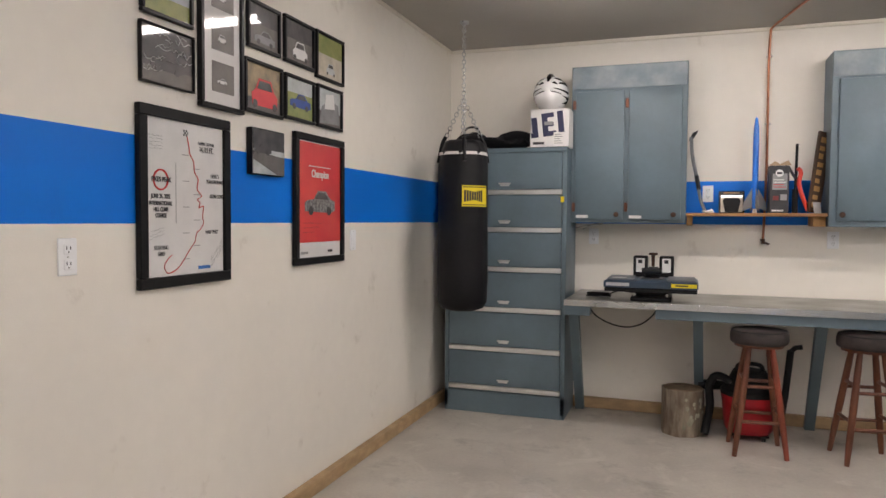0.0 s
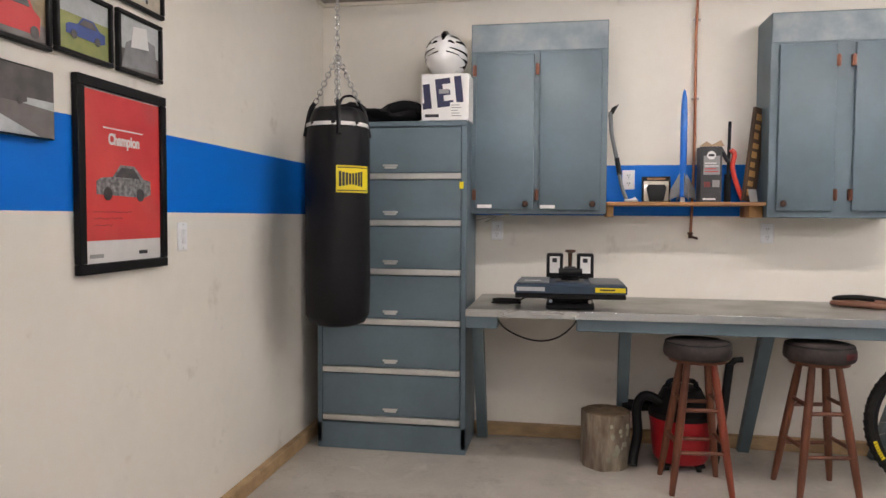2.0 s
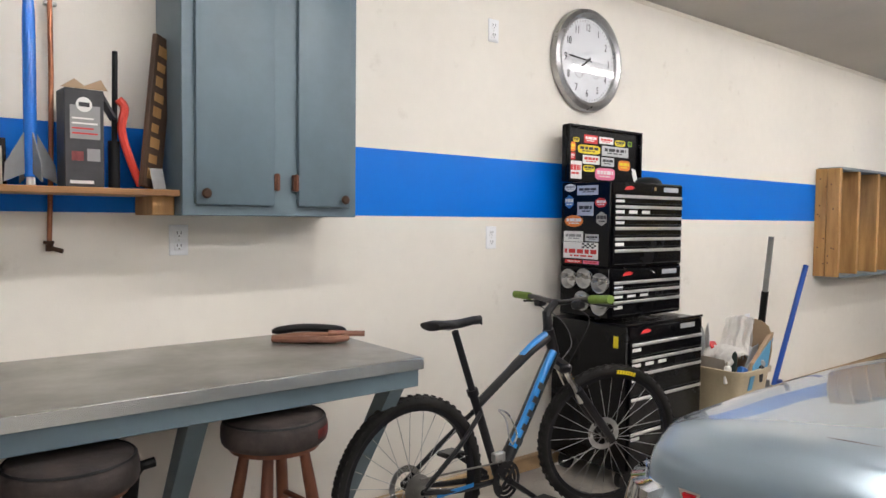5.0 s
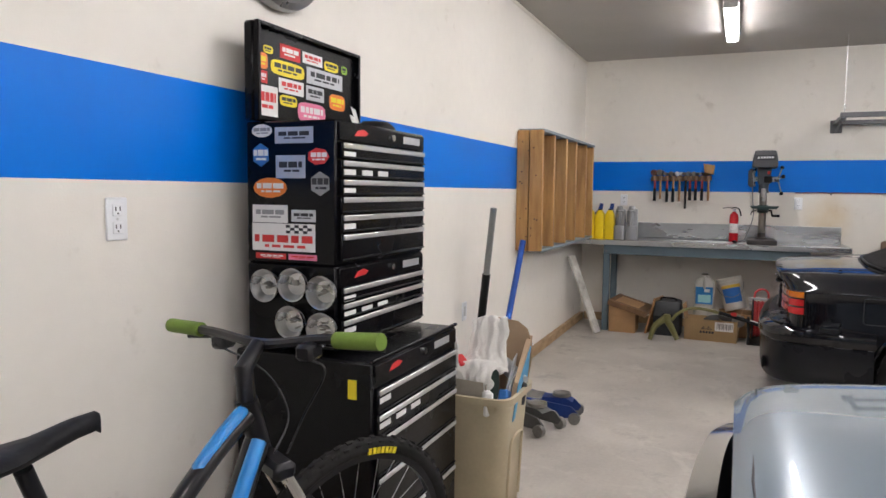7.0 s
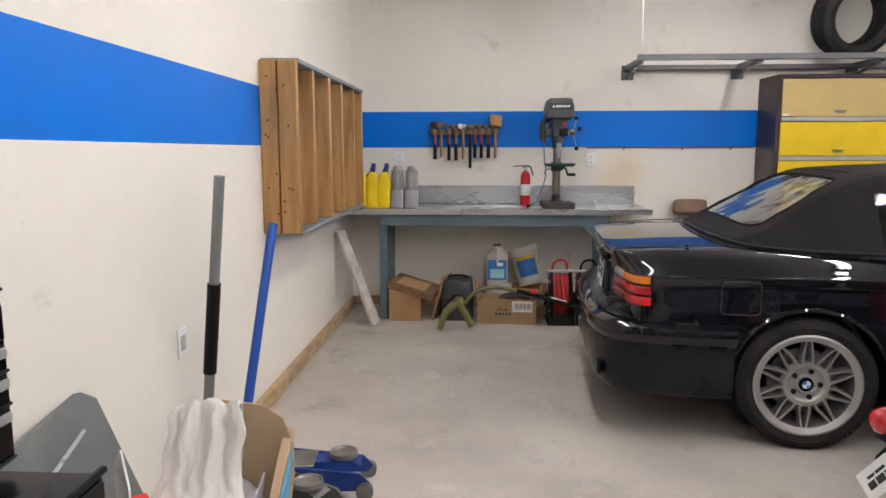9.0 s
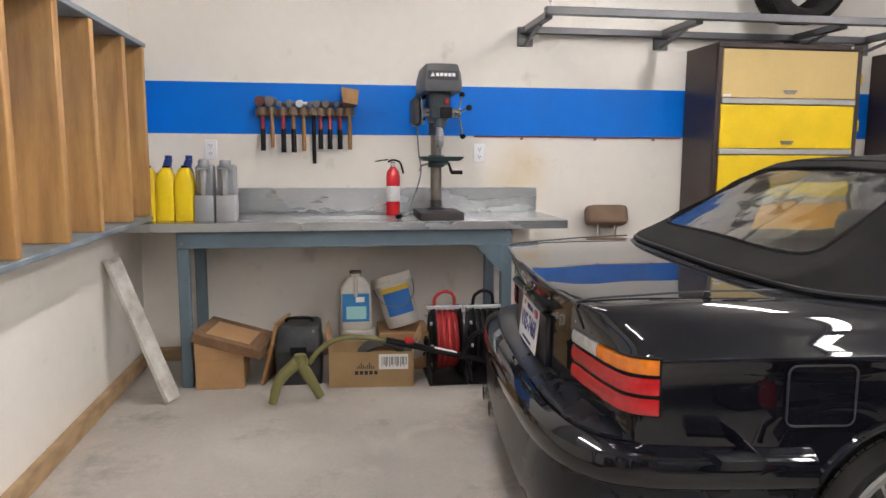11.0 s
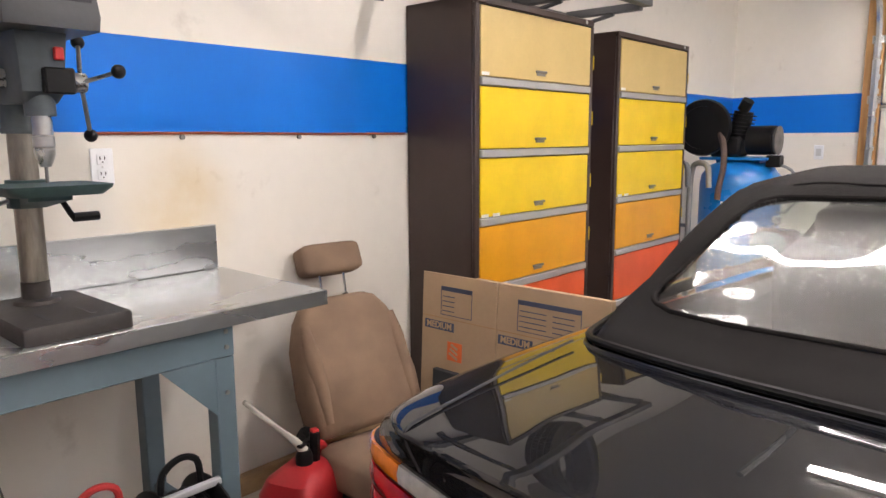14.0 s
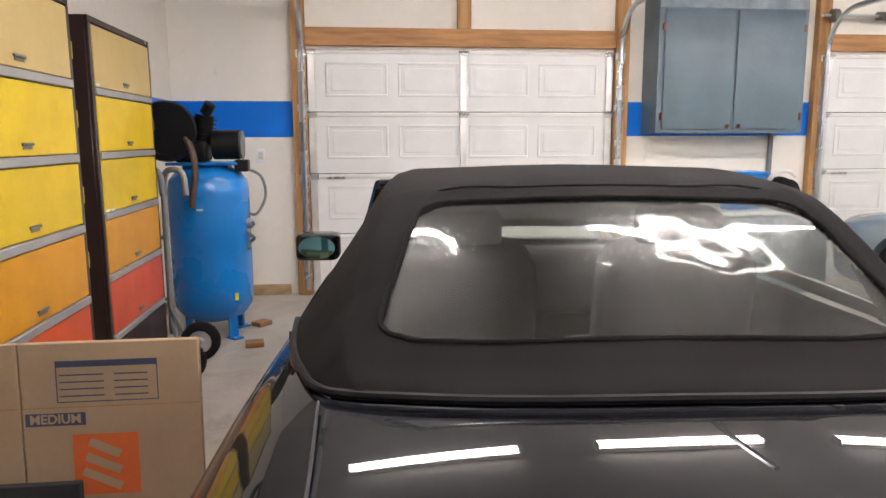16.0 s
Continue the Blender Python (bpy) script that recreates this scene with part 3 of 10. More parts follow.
lettering("event_words", "INTERNATIONAL\nHILL CLIMB\nCOURSE", 0.022, INK, f, tx(0.22 * w, 0.435 * h), wide=0.68, bold=0.0005)
lettering("summit_words", "SUMMIT OF PEAK", 0.018, INK, f, tx(0.72 * w, 0.83 * h), wide=0.7)
lettering("height_words", "14,115 FT.", 0.030, INK, f, tx(0.72 * w, 0.795 * h), wide=0.66, bold=0.0005)
lettering("playground_words", "DEVIL'S\nPLAYGROUND", 0.022, INK, f, tx(0.82 * w, 0.625 * h), wide=0.7)
lettering("cove_words", "GLEN COVE", 0.022, INK, f, tx(0.84 * w, 0.52 * h), wide=0.7)
lettering("halfway_words", "HALF WAY", 0.022, INK, f, tx(0.78 * w, 0.305 * h), wide=0.7)
lettering("grid_words", "STARTING\nGRID", 0.022, INK, f, tx(0.22 * w, 0.205 * h), wide=0.7)
part("wordmark_bar", flat(BM(), 0.62 * w, 0.76 * w, 0.085 * h, 0.105 * h, zb), BLUEI, f, "dark wordmark bar")
part("pen_line", box(BM(), 0.375 * w, 0.378 * w, 0.36 * h, 0.70 * h, zb, zb + 0.001), GREYI, f)
cf = BM()
for i in range(4):
    for j in range(3):
        if (i + j) % 2 == 0:
            flat(cf, 0.46 * w + i * 0.007, 0.46 * w + i * 0.007 + 0.007, 0.86 * h + j * 0.008, 0.86 * h + j * 0.008 + 0.008, zb)
part("chequered_flag", cf, INK, f)
sg = BM()
rnd = random.Random(3)
for (sx, sy, n, sl) in ((0.16, 0.84, 5, 0.0), (0.17, 0.32, 3, 0.3), (0.85, 0.21, 4, 0.9)):
    for i in range(n):
        pts = [(sx * w - 0.04 + k * 0.008, sy * h - i * 0.012 + (k * 0.008 - 0.04) * sl + rnd.uniform(-0.003, 0.003), zb + 0.001) for k in range(11)]
        tube(sg, pts, 0.0006, 3)
for i in range(9):
    y = (0.75 - i * 0.075) * h
    flat(sg, (0.45 + 0.12 * (i % 2)) * w, (0.52 + 0.12 * (i % 2)) * w, y, y + 0.003, zb)
part("handwriting", sg, GREYI, f, "grey handwritten notes")["kind"] = "stuff"
# the red poster
f, w, h, zb = picture(-2.388, -1.883, 1.175, 1.824, 0.035, "black framed red racing poster with a silver sports car")
part("poster_field", flat(BM(), 0.035, w - 0.035, 0.17 * h, h - 0.04, zb), P_RED, f, "red poster field")
tx = lambda x, y, z=zb: Matrix.Translation((x, y, z + 0.0015))
lettering("poster_word", "Champion", 0.052, P_WHITE, f, tx(0.50 * w, 0.70 * h), wide=0.82, bold=0.002)
part("caption_bar", flat(BM(), 0.27 * w, 0.72 * w, 0.755 * h, 0.762 * h, zb + 0.001), P_WHITE, f)
drawn_car(f, 0.50 * w, 0.40 * h, 0.31, mat("print_silver", (0.12, 0.12, 0.125), 0.45, var=0.4, scale=60, bump=0, coat=0.9, second=(0.30, 0.29, 0.29)), zb + 0.001)
hw = BM()
for i in range(3):
    tube(hw, [(0.16 * w + k * 0.009, (0.32 - i * 0.035) * h + rnd.uniform(-0.004, 0.004), zb + 0.001) for k in range(24 - 6 * i)], 0.0008, 3)
part("handwriting", hw, INK, f, "dark handwritten note")["kind"] = "stuff"
part("maker_mark", flat(BM(), 0.66 * w, 0.76 * w, 0.085 * h, 0.105 * h, zb), INK, f)
part("sponsor_mark", flat(BM(), 0.12 * w, 0.26 * w, 0.08 * h, 0.10 * h, zb), GREYI, f)
# the photographs
photos = [
    (-3.38, -3.11, 2.115, 2.335, "race photo of a car crossing green grass", "pale", 0), (-3.387, -3.106, 1.877, 2.087, "dark race photo covered in white scribbles", "scrawl", 0),
    (-2.76, -2.505, 2.14, 2.35, "photo of a dark rally car among trees", "road", 1), (-2.47, -2.192, 2.138, 2.358, "dark photo of a racing car on gravel", "road", 2),
    (-2.175, -1.875, 2.12, 2.362, "photo of a pale car on a sandy track", "sand", 3), (-2.783, -2.487, 1.861, 2.093, "photo of a red convertible under autumn trees", "autumn", 4),
    (-2.467, -2.192, 1.873, 2.088, "photo of a blue race car on grass", "grass", 5), (-2.164, -1.891, 1.874, 2.092, "pale photo of an engine bay", "smoke", 6),
    (-2.755, -2.50, 1.595, 1.797, "unframed canvas photo of a dark race car", "canvas", 7)]
for y0, y1, z0, z1, lab, kind, k in photos:
    b = 0.004 if kind == "canvas" else (0.006 if kind == "scrawl" else 0.016)
    f, w, h, zb = picture(y0, y1, z0, z1, b, "small black framed " + lab if kind != "canvas" else lab, 0.02 if kind != "canvas" else 0.03)
    if kind == "canvas":
        zb = 0.030
    top, low, cut = {"pale": (P_SKY, P_GRASS, 0.35), "scrawl": (P_DARK, P_ROAD, 0.3), "road": (P_DARK, P_ROAD, 0.55), "sand": (P_GRASS, P_SAND, 0.55), "autumn": (P_TREE, P_ROAD, 0.3),
                     "grass": (P_SKY, P_GRASS, 0.62), "smoke": (P_SKY, P_ROAD, 0.4), "canvas": (P_DARK, P_SKY, 0.55)}[kind]
    part("photo_background", flat(BM(), b, w - b, cut * h, h - b, zb), top, f)
    part("photo_ground", flat(BM(), b, w - b, b, cut * h, zb), low, f)
    if kind == "scrawl":
        sc = BM()
        for i in range(16):
            cx, cy, s = rnd.uniform(0.15, 0.85) * w, rnd.uniform(0.2, 0.9) * h, rnd.uniform(0.01, 0.035)
            tube(sc, spline([(cx + s * 1.3 * (j / 3 - 1), cy + rnd.uniform(-0.4, 0.4) * s, zb + 0.002) for j in range(7)], 3), 0.0011, 3)
        part("white_scribbles", sc, P_WHITE, f, "white pen signatures")
        drawn_car(f, 0.5 * w, 0.25 * h, 0.17, P_DARK, zb + 0.001)
    elif kind == "canvas":
        part("track", blob(BM(), [(b, b), (w - b, b), (w - b, 0.42 * h), (b, 0.5 * h)], zb + 0.001), P_ROAD, f)
        part("snow", blob(BM(), [(b, b), (0.75 * w, b), (b, 0.32 * h)], zb + 0.002), P_SKY, f)
        drawn_car(f, 0.30 * w, 0.46 * h, 0.13, P_DARK, zb + 0.003)
    elif kind == "smoke":
        part("engine_shape", blob(BM(), [(0.1 * w, 0.1 * h), (0.2 * w, 0.5 * h), (0.5 * w, 0.7 * h), (0.85 * w, 0.62 * h), (0.9 * w, 0.15 * h)], zb + 0.001), P_GREY, f)
        part("smoke_shape", blob(BM(), [(0.3 * w, 0.45 * h), (0.35 * w, 0.8 * h), (0.65 * w, 0.85 * h), (0.7 * w, 0.5 * h)], zb + 0.002), P_WHITE, f)
    elif kind != "pale":
        paint = {"road": P_GREY if k == 1 else P_WHITE, "sand": P_SKY, "autumn": P_RED, "grass": P_BLUE}[kind]
        s = {"road": 0.16, "sand": 0.11, "autumn": 0.24, "grass": 0.19}[kind]
        drawn_car(f, 0.53 * w, (0.16 if kind != "grass" else 0.30) * h, s, paint, zb + 0.001, side=kind in ("grass",) or k == 1)
# the tall frame with three photos
f, w, h, zb = picture(-3.076, -2.798, 1.838, 2.39, 0.02, "tall black frame with three small rally photos", mount=1)
for i, z in enumerate((0.04, 0.205, 0.37)):
    part("photo_background", flat(BM(), 0.075, w - 0.06, z + 0.03, z + 0.15, zb), P_ROAD, f)
    drawn_car(f, 0.5 * w, z + 0.065, 0.06, P_WHITE, zb + 0.001, side=i == 0)


# ---- the corner: punching bag and drawer cabinet ----
bag = thing("punching_bag", pose(0.385, -0.88, 0.80) @ Matrix.Diagonal((1.04, 1.04, 1.0, 1)), "black vinyl punching bag hanging on chains", "punching bag")
prof = [(0, 0.0), (0.09, 0.003), (0.135, 0.02), (0.158, 0.06), (0.163, 0.2), (0.16, 0.6), (0.158, 0.95), (0.15, 1.04), (0.13, 1.10), (0.105, 1.125), (0.06, 1.12), (0, 1.11)]
body = BM()
lathe(body, prof, 40)
for v in body.verts:
    a = math.atan2(v.co.y, v.co.x)
    if v.co.z > 0.9:
        k = (v.co.z - 0.9) / 0.2
        v.co.x *= 1 + 0.05 * k * math.sin(a * 8)
        v.co.y *= 1 + 0.05 * k * math.sin(a * 8)
part("bag_body", body, BLACKV, bag, sharp=60)
part("white_band", lathe(BM(), [(0.1535, 1.025), (0.156, 1.027), (0.1525, 1.045), (0.149, 1.043)], 40, None, True), PAPER, bag, "frayed white band")
for k in range(4):
    a = k * math.pi / 2 + 0.35
    part("hanger_strap", tube(BM(), spline([(0.157 * math.cos(a), 0.157 * math.sin(a), 0.98), (0.135 * math.cos(a), 0.135 * math.sin(a), 1.10), (0.112 * math.cos(a), 0.112 * math.sin(a), 1.15)], 4), 0.013, 6), BLACKV, bag)
# a yellow label bent round the front
lab = BM()
r0 = 0.1625
for (dz0, dz1, a0, a1, rr, mt, nm) in ((0.69, 0.825, -1.30, -0.16, 0.1615, YELI, "label"),):
    R = []
    for k in range(13):
        a = a0 + (a1 - a0) * k / 12
        R.append([(rr * math.cos(a), rr * math.sin(a), dz0), (rr * math.cos(a), rr * math.sin(a), dz1), ((rr + 0.002) * math.cos(a), (rr + 0.002) * math.sin(a), dz1), ((rr + 0.002) * math.cos(a), (rr + 0.002) * math.sin(a), dz0)])
    loft(lab, R)
part("label", lab, YELI, bag, "bright yellow brand label")
wm = BM()
for i in range(8):
    a0, a1 = -1.22 + i * 0.1, -1.22 + i * 0.1 + 0.075
    h2 = 0.026 + 0.012 * abs(i - 3.5) / 3.5
    R = []
    for k in range(3):
        a = a0 + (a1 - a0) * k / 2
        R.append([(rr * math.cos(a), rr * math.sin(a), z) for rr, z in ((0.163, 0.758 - h2), (0.163, 0.758 + h2), (0.1645, 0.758 + h2), (0.1645, 0.758 - h2))])
    loft(wm, R)
for z0_, z1_ in ((0.698, 0.703), (0.812, 0.817)):
    loft(wm, [[(rr * math.cos(a), rr * math.sin(a), z) for rr, z in ((0.163, z0_), (0.163, z1_), (0.1645, z1_), (0.1645, z0_))] for a in (-1.26 + 0.105 * k for k in range(11))])
part("wordmark_bars", wm, INK, bag, "dark wordmark bars")["kind"] = "stuff"


def chain(bm, p0, p1, n, r=0.012, wire=0.0028):
    p0, p1 = Vector(p0), Vector(p1)
    q = (p1 - p0).to_track_quat("Z", "Y").to_matrix()
    L = (p1 - p0).length / n
    for i in range(n):
        c = p0 + (p1 - p0) * (i + 0.5) / n
        pts = []
        for k in range(10):
            a = 2 * math.pi * k / 10
            u, v = r * math.cos(a), L * 0.68 * math.sin(a)
            pts.append(c + q @ (Vector((u, 0, v)) if i % 2 else Vector((0, u, v))))
        tube(bm, pts, wire, 5, True)


for k in range(4):
    a = k * math.pi / 2 + 0.35
    ch = BM()
    chain(ch, (0.11 * math.cos(a), 0.11 * math.sin(a), 1.15), (0, 0, 1.40), 11)
    part("sling_chain", ch, STEEL, bag, "short steel chain")
ch = BM()
chain(ch, (0, 0, 1.40), (0, 0, 1.885), 19)
part("main_chain", ch, STEEL, bag, "long steel chain to the ceiling")
part("ceiling_hook", lathe(BM(), [(0, 1.905), (0.03, 1.905), (0.03, 1.896), (0.012, 1.88), (0, 1.88)], 12), STEEL, bag)


def drawer_cabinet(x0, x1, depth, height, rows, front, paints, label, m, carcass, strips, plinth=0.16, knob=True):
    """A steel cabinet with flip-up fronts. Axes: x along the front to the right, y into the cabinet, z up."""
    c = thing("drawer_cabinet", m, label, "cabinet", "drawer cabinets")
    w = x1 - x0
    b = BM()
    box(b, 0, w, 0.012, depth, 0, height, 0.004)
    part("body", b, carcass, c)
    rim = BM()
    for q in ((0, 0.03, 0.03, height - 0.03), (w - 0.03, w, 0.03, height - 0.03), (0, w, height - 0.03, height)):
        box(rim, q[0], q[1], -0.006, 0.0115, q[2], q[3], 0.003)
    part("front_frame", rim, carcass, c)
    part("plinth", box(BM(), 0, w, -0.006, 0.0115, 0, plinth - 0.004, 0.003), carcass, c)
    edges = [height - 0.034] + rows
    for i, lo in enumerate(rows):
        hi = edges[i]
        d = part("drawer_front", box(BM(), 0.033, w - 0.033, -0.008, 0.0115, lo + 0.038, hi - 0.004, 0.003), paints[i], c)
        part("pull_strip", box(BM(), 0.033, w - 0.033, -0.016, 0.0115, lo, lo + 0.034, 0.004), strips, d, "brushed aluminium pull strip")
        hx = 0.5 * w
        hb = BM()
        zz = lo + 0.038 + 0.035
        box(hb, hx - 0.045, hx + 0.045, -0.016, -0.0082, zz, zz + 0.012, 0.003)
        box(hb, hx - 0.035, hx + 0.035, -0.0105, -0.0084, zz - 0.012, zz - 0.0005)
        part("label_pull", hb, ALUM if knob else DULLST, d)
    return c


m = pose(0.12, -0.45, 0)
drawer_cabinet(0, 0.885, 0.42, 1.915, [1.585, 1.318, 1.034, 0.742, 0.455, 0.168], None, [GREYP] * 6, "tall blue-grey steel cabinet with six flip fronts", m, GREYP, ALUM)
tagm = thing("paper_tag", wallpose(0.975, -0.459, 1.55, "N"), "tiny yellow paper tag on the cabinet", "tag")
part("tag_slip", box(BM(), -0.012, 0.012, -0.02, 0.02, 0, 0.002), YELI, tagm)

# what lies on the cabinet
cl = BM()
bmesh.ops.create_icosphere(cl, subdivisions=4, radius=1)
for v in cl.verts:
    n = noise.noise(v.co * 1.7) * 0.35 + noise.noise(v.co * 4) * 0.13
    v.co = Vector((v.co.x * 0.19, v.co.y * 0.13, max(-0.0, v.co.z * 0.5 + 0.5) * 0.105)) * (1 + n)
    v.co.z = max(v.co.z, 0)
CLOTHB = mat("black_cloth", (0.014, 0.014, 0.016), 0.9, var=0.15, fine=200, bump=0.2, bump_scale=250)
jk = thing("black_jacket", pose(0.545, -0.28, 1.916, 0, 0, 8), "folded black jacket lying on the cabinet", "jacket")
part("cloth", cl, CLOTHB, jk, sharp=70)
part("sleeve", tube(BM(), spline([(-0.02, -0.08, 0.085), (0.06, -0.1, 0.10), (0.14, -0.1, 0.085), (0.18, -0.06, 0.05)], 5), 0.032, 10), CLOTHB, jk)
bp = thing("black_bag", pose(0.27, -0.30, 1.916), "soft black bag on top of the cabinet", "bag")
b2 = BM()
bmesh.ops.create_icosphere(b2, subdivisions=3, radius=1)
for v in b2.verts:
    n = noise.noise(v.co * 2.1 + Vector((5, 0, 0))) * 0.25
    v.co = Vector((v.co.x * 0.13, v.co.y * 0.11, (v.co.z * 0.5 + 0.5) * 0.13)) * (1 + n)
    v.co.z = max(v.co.z, 0)
part("bag_body", b2, CLOTHB, bp, sharp=70)
part("handle", tube(BM(), spline([(-0.07, 0, 0.11), (-0.04, 0, 0.17), (0.03, 0, 0.17), (0.07, 0, 0.11)], 4), 0.008, 6), CLOTHB, bp)

hb = thing("helmet_box", pose(0.742, -0.455, 1.916), "white cardboard box with large dark print", "box")
part("carton", box(BM(), 0, 0.272, 0, 0.27, 0, 0.262, 0.003), PAPER, hb)
NAVY = mat("navy_print", (0.025, 0.028, 0.075), 0.6, var=0.05, bump=0)
tilt = Matrix.Translation((0.13, 0, 0.15)) @ Matrix.Rotation(radians(-6), 4, "Y") @ Matrix.Translation((-0.13, 0, -0.15))
for bars_ in (((0.012, 0.052, 0.075, 0.215), (-0.0, 0.012, 0.075, 0.11)), ((0.085, 0.125, 0.075, 0.235), (0.125, 0.178, 0.075, 0.108), (0.125, 0.165, 0.14, 0.168), (0.125, 0.172, 0.203, 0.235)), ((0.195, 0.235, 0.09, 0.238),)):
    lt = BM()
    for q in bars_:
        box(lt, q[0], q[1], -0.0012, 0, q[2], q[3], m=tilt)
    part("large_print", lt, NAVY, hb, "large navy block print")
part("tape_patch", box(BM(), 0.10, 0.158, -0.0018, -0.0013, 0.150, 0.175), GREYI, hb)
part("print_bar", box(BM(), 0.02, 0.10, -0.0012, 0, 0.018, 0.035), INK, hb)
part("shipping_label", box(BM(), 0.165, 0.235, -0.0014, 0, 0.015, 0.10), WHITE, hb)
bars = BM()
for i in range(5):
    box(bars, 0.172, 0.228 - 0.01 * (i % 3), -0.002, -0.0014, 0.022 + i * 0.015, 0.027 + i * 0.015)
part("label_lines", bars, GREYI, hb)

HELW = mat("helmet_white", (0.78, 0.78, 0.77), 0.18, var=0.03, bump=0, coat=0.6)
hm = thing("helmet", pose(0.862, -0.32, 2.179), "white and black motorsport helmet on a box", "helmet")
sh = BM()
bmesh.ops.create_uvsphere(sh, u_segments=36, v_segments=24, radius=1)
bmesh.ops.delete(sh, geom=[v for v in sh.verts if v.co.z < -0.93], context="VERTS")
for v in sh.verts:
    x, y, z = v.co
    k = 1 + (0.10 if y < 0 and z < 0 else 0) * min(1, -z * 2)
    v.co = Vector((x * 0.125, y * 0.155 * k, z * 0.128 + 0.119))
part("shell", sh, HELW, hm)


def shell_patch(f0, f1, low, high, n=10):
    """A thin painted patch on the helmet between two bearings; low and high give its edges' elevation."""
    R = []
    for i in range(n + 1):
        t = i / n
        f = radians(f0 + (f1 - f0) * t)
        ring = []
        for el, k in ((low(t), 1.004), (high(t), 1.004), (high(t), 1.016), (low(t), 1.016)):
            e = radians(el)
            ring.append((0.125 * k * math.cos(e) * math.sin(f), -0.155 * k * math.cos(e) * math.cos(f), 0.119 + 0.128 * k * math.sin(e)))
        R.append(ring)
    return loft(BM(), R)


for s in (-1, 1):
    part("dark_opening", shell_patch(s * 10, s * 46, lambda t: -38 + 16 * t, lambda t: 2 - 8 * t), BLACKG, hm, "black lower opening")
    part("eye_vent", shell_patch(s * 14, s * 34, lambda t: 27 - 5 * t, lambda t: 27 + 26 * t * (1 - t) - 2 * t, 8), BLACKG, hm, "black vent")
    part("black_stripe", shell_patch(s * 20, s * 82, lambda t: 9 - 14 * t, lambda t: 10.5 - 8 * t), BLACKG, hm, "black painted stripe")
    part("black_stripe", shell_patch(s * 40, s * 88, lambda t: 26 - 4 * t, lambda t: 30 + 8 * t), BLACKG, hm, "black painted stripe")
    part("black_stripe", shell_patch(s * 26, s * 70, lambda t: 48 - 12 * t, lambda t: 50 + 4 * t), BLACKG, hm, "black painted stripe")
    part("black_stripe", shell_patch(s * 52, s * 95, lambda t: -36 + 2 * t, lambda t: -12 - 2 * t), BLACKG, hm, "black painted stripe")
part("chin_trim", shell_patch(-60, 60, lambda t: -50, lambda t: -45), SILVI, hm)
cr = BM()
tube(cr, [(0, 0.156 * math.sin(a) * 0.99, 0.119 + 0.128 * math.cos(a)) for a in (-1.0, -0.75, -0.5, -0.25, 0, 0.25, 0.5, 0.8)], [0.005, 0.016, 0.019, 0.02, 0.02, 0.02, 0.018, 0.006], 8)
part("crown_stripe", cr, BLACKG, hm, "black crown stripe")


# ---- north wall: cupboards, shelf and bench ----
BRONZE = mat("bronze_knob", (0.10, 0.055, 0.035), 0.4, 0.6, var=0.2, bump=0.05)
COPPER = mat("copper_hinge", (0.20, 0.085, 0.055), 0.35, 0.8, var=0.15, bump=0.02)


def cupboard(x0, x1, y, z0, z1, doors, label, m, depth, knobs, hinges, slips=()):
    """A wall cupboard. Axes: x right along the wall, y into the wall, z up; y = 0 is its front."""
    c = thing("wall_cupboard", m, label, "cupboard", "wall cupboards")
    b = BM()
    box(b, x0, x1, 0, depth, z0, z1, 0.003)
    part("body", b, GREYP, c)
    part("worn_rail", box(BM(), x0 + 0.004, x1 - 0.004, -0.004, 0, max(d[3] for d in doors) + 0.012, z1 - 0.006, 0.002), GREYW, c, "scuffed blue-grey top rail")
    for i, (a, e, lo, hi) in enumerate(doors):
        d = part("cupboard_door", box(BM(), a, e, -0.02, -0.0005, lo, hi, 0.006, seg=2), GREYP, c)
        kx, kz = knobs[i]
        part("knob", lathe(BM(), [(0, 0.026), (0.012, 0.025), (0.018, 0.018), (0.016, 0.010), (0.008, 0.006), (0.008, 0), (0, 0)], 14, Matrix.Translation((kx, -0.02, kz)) @ pose(0, 0, 0, 90, 0, 0)), BRONZE, d, "dark bronze knob")
        for hx, hz in hinges[i]:
            hg = BM()
            box(hg, hx - 0.011, hx + 0.011, -0.024, -0.0035, hz - 0.03, hz + 0.03, 0.002)
            cyl(hg, (hx, -0.024, hz - 0.032), (hx, -0.024, hz + 0.032), 0.005, seg=8)
            part("hinge", hg, COPPER, d, "copper butt hinge")
        if i < len(slips):
            part("paper_slip", box(BM(), slips[i], slips[i] + 0.085, -0.0212, -0.02, lo + 0.008, lo + 0.028), PAPER, d)
    return c


cupboard(1.003, 1.785, 0, 1.39, 2.49, [(1.035, 1.37, 1.416, 2.31), (1.402, 1.752, 1.414, 2.318)], "blue-grey painted wooden two-door wall cupboard", pose(0, -0.278, 0), 0.277,
         [(1.325, 1.448), (1.705, 1.448)], [[(1.026, 1.50), (1.026, 2.22)], [(1.388, 1.50), (1.388, 2.22)]], (1.045, 1.41))
cupboard(2.65, 3.335, 0, 1.375, 2.49, [(2.692, 2.98, 1.413, 2.312), (3.075, 3.30, 1.413, 2.316)], "blue-grey painted wooden two-door wall cupboard", pose(0, -0.278, 0), 0.277,
         [(2.722, 1.452), (3.268, 1.442)], [[(2.988, 1.50), (2.988, 2.22)], [(3.064, 1.50), (3.064, 2.22)]])
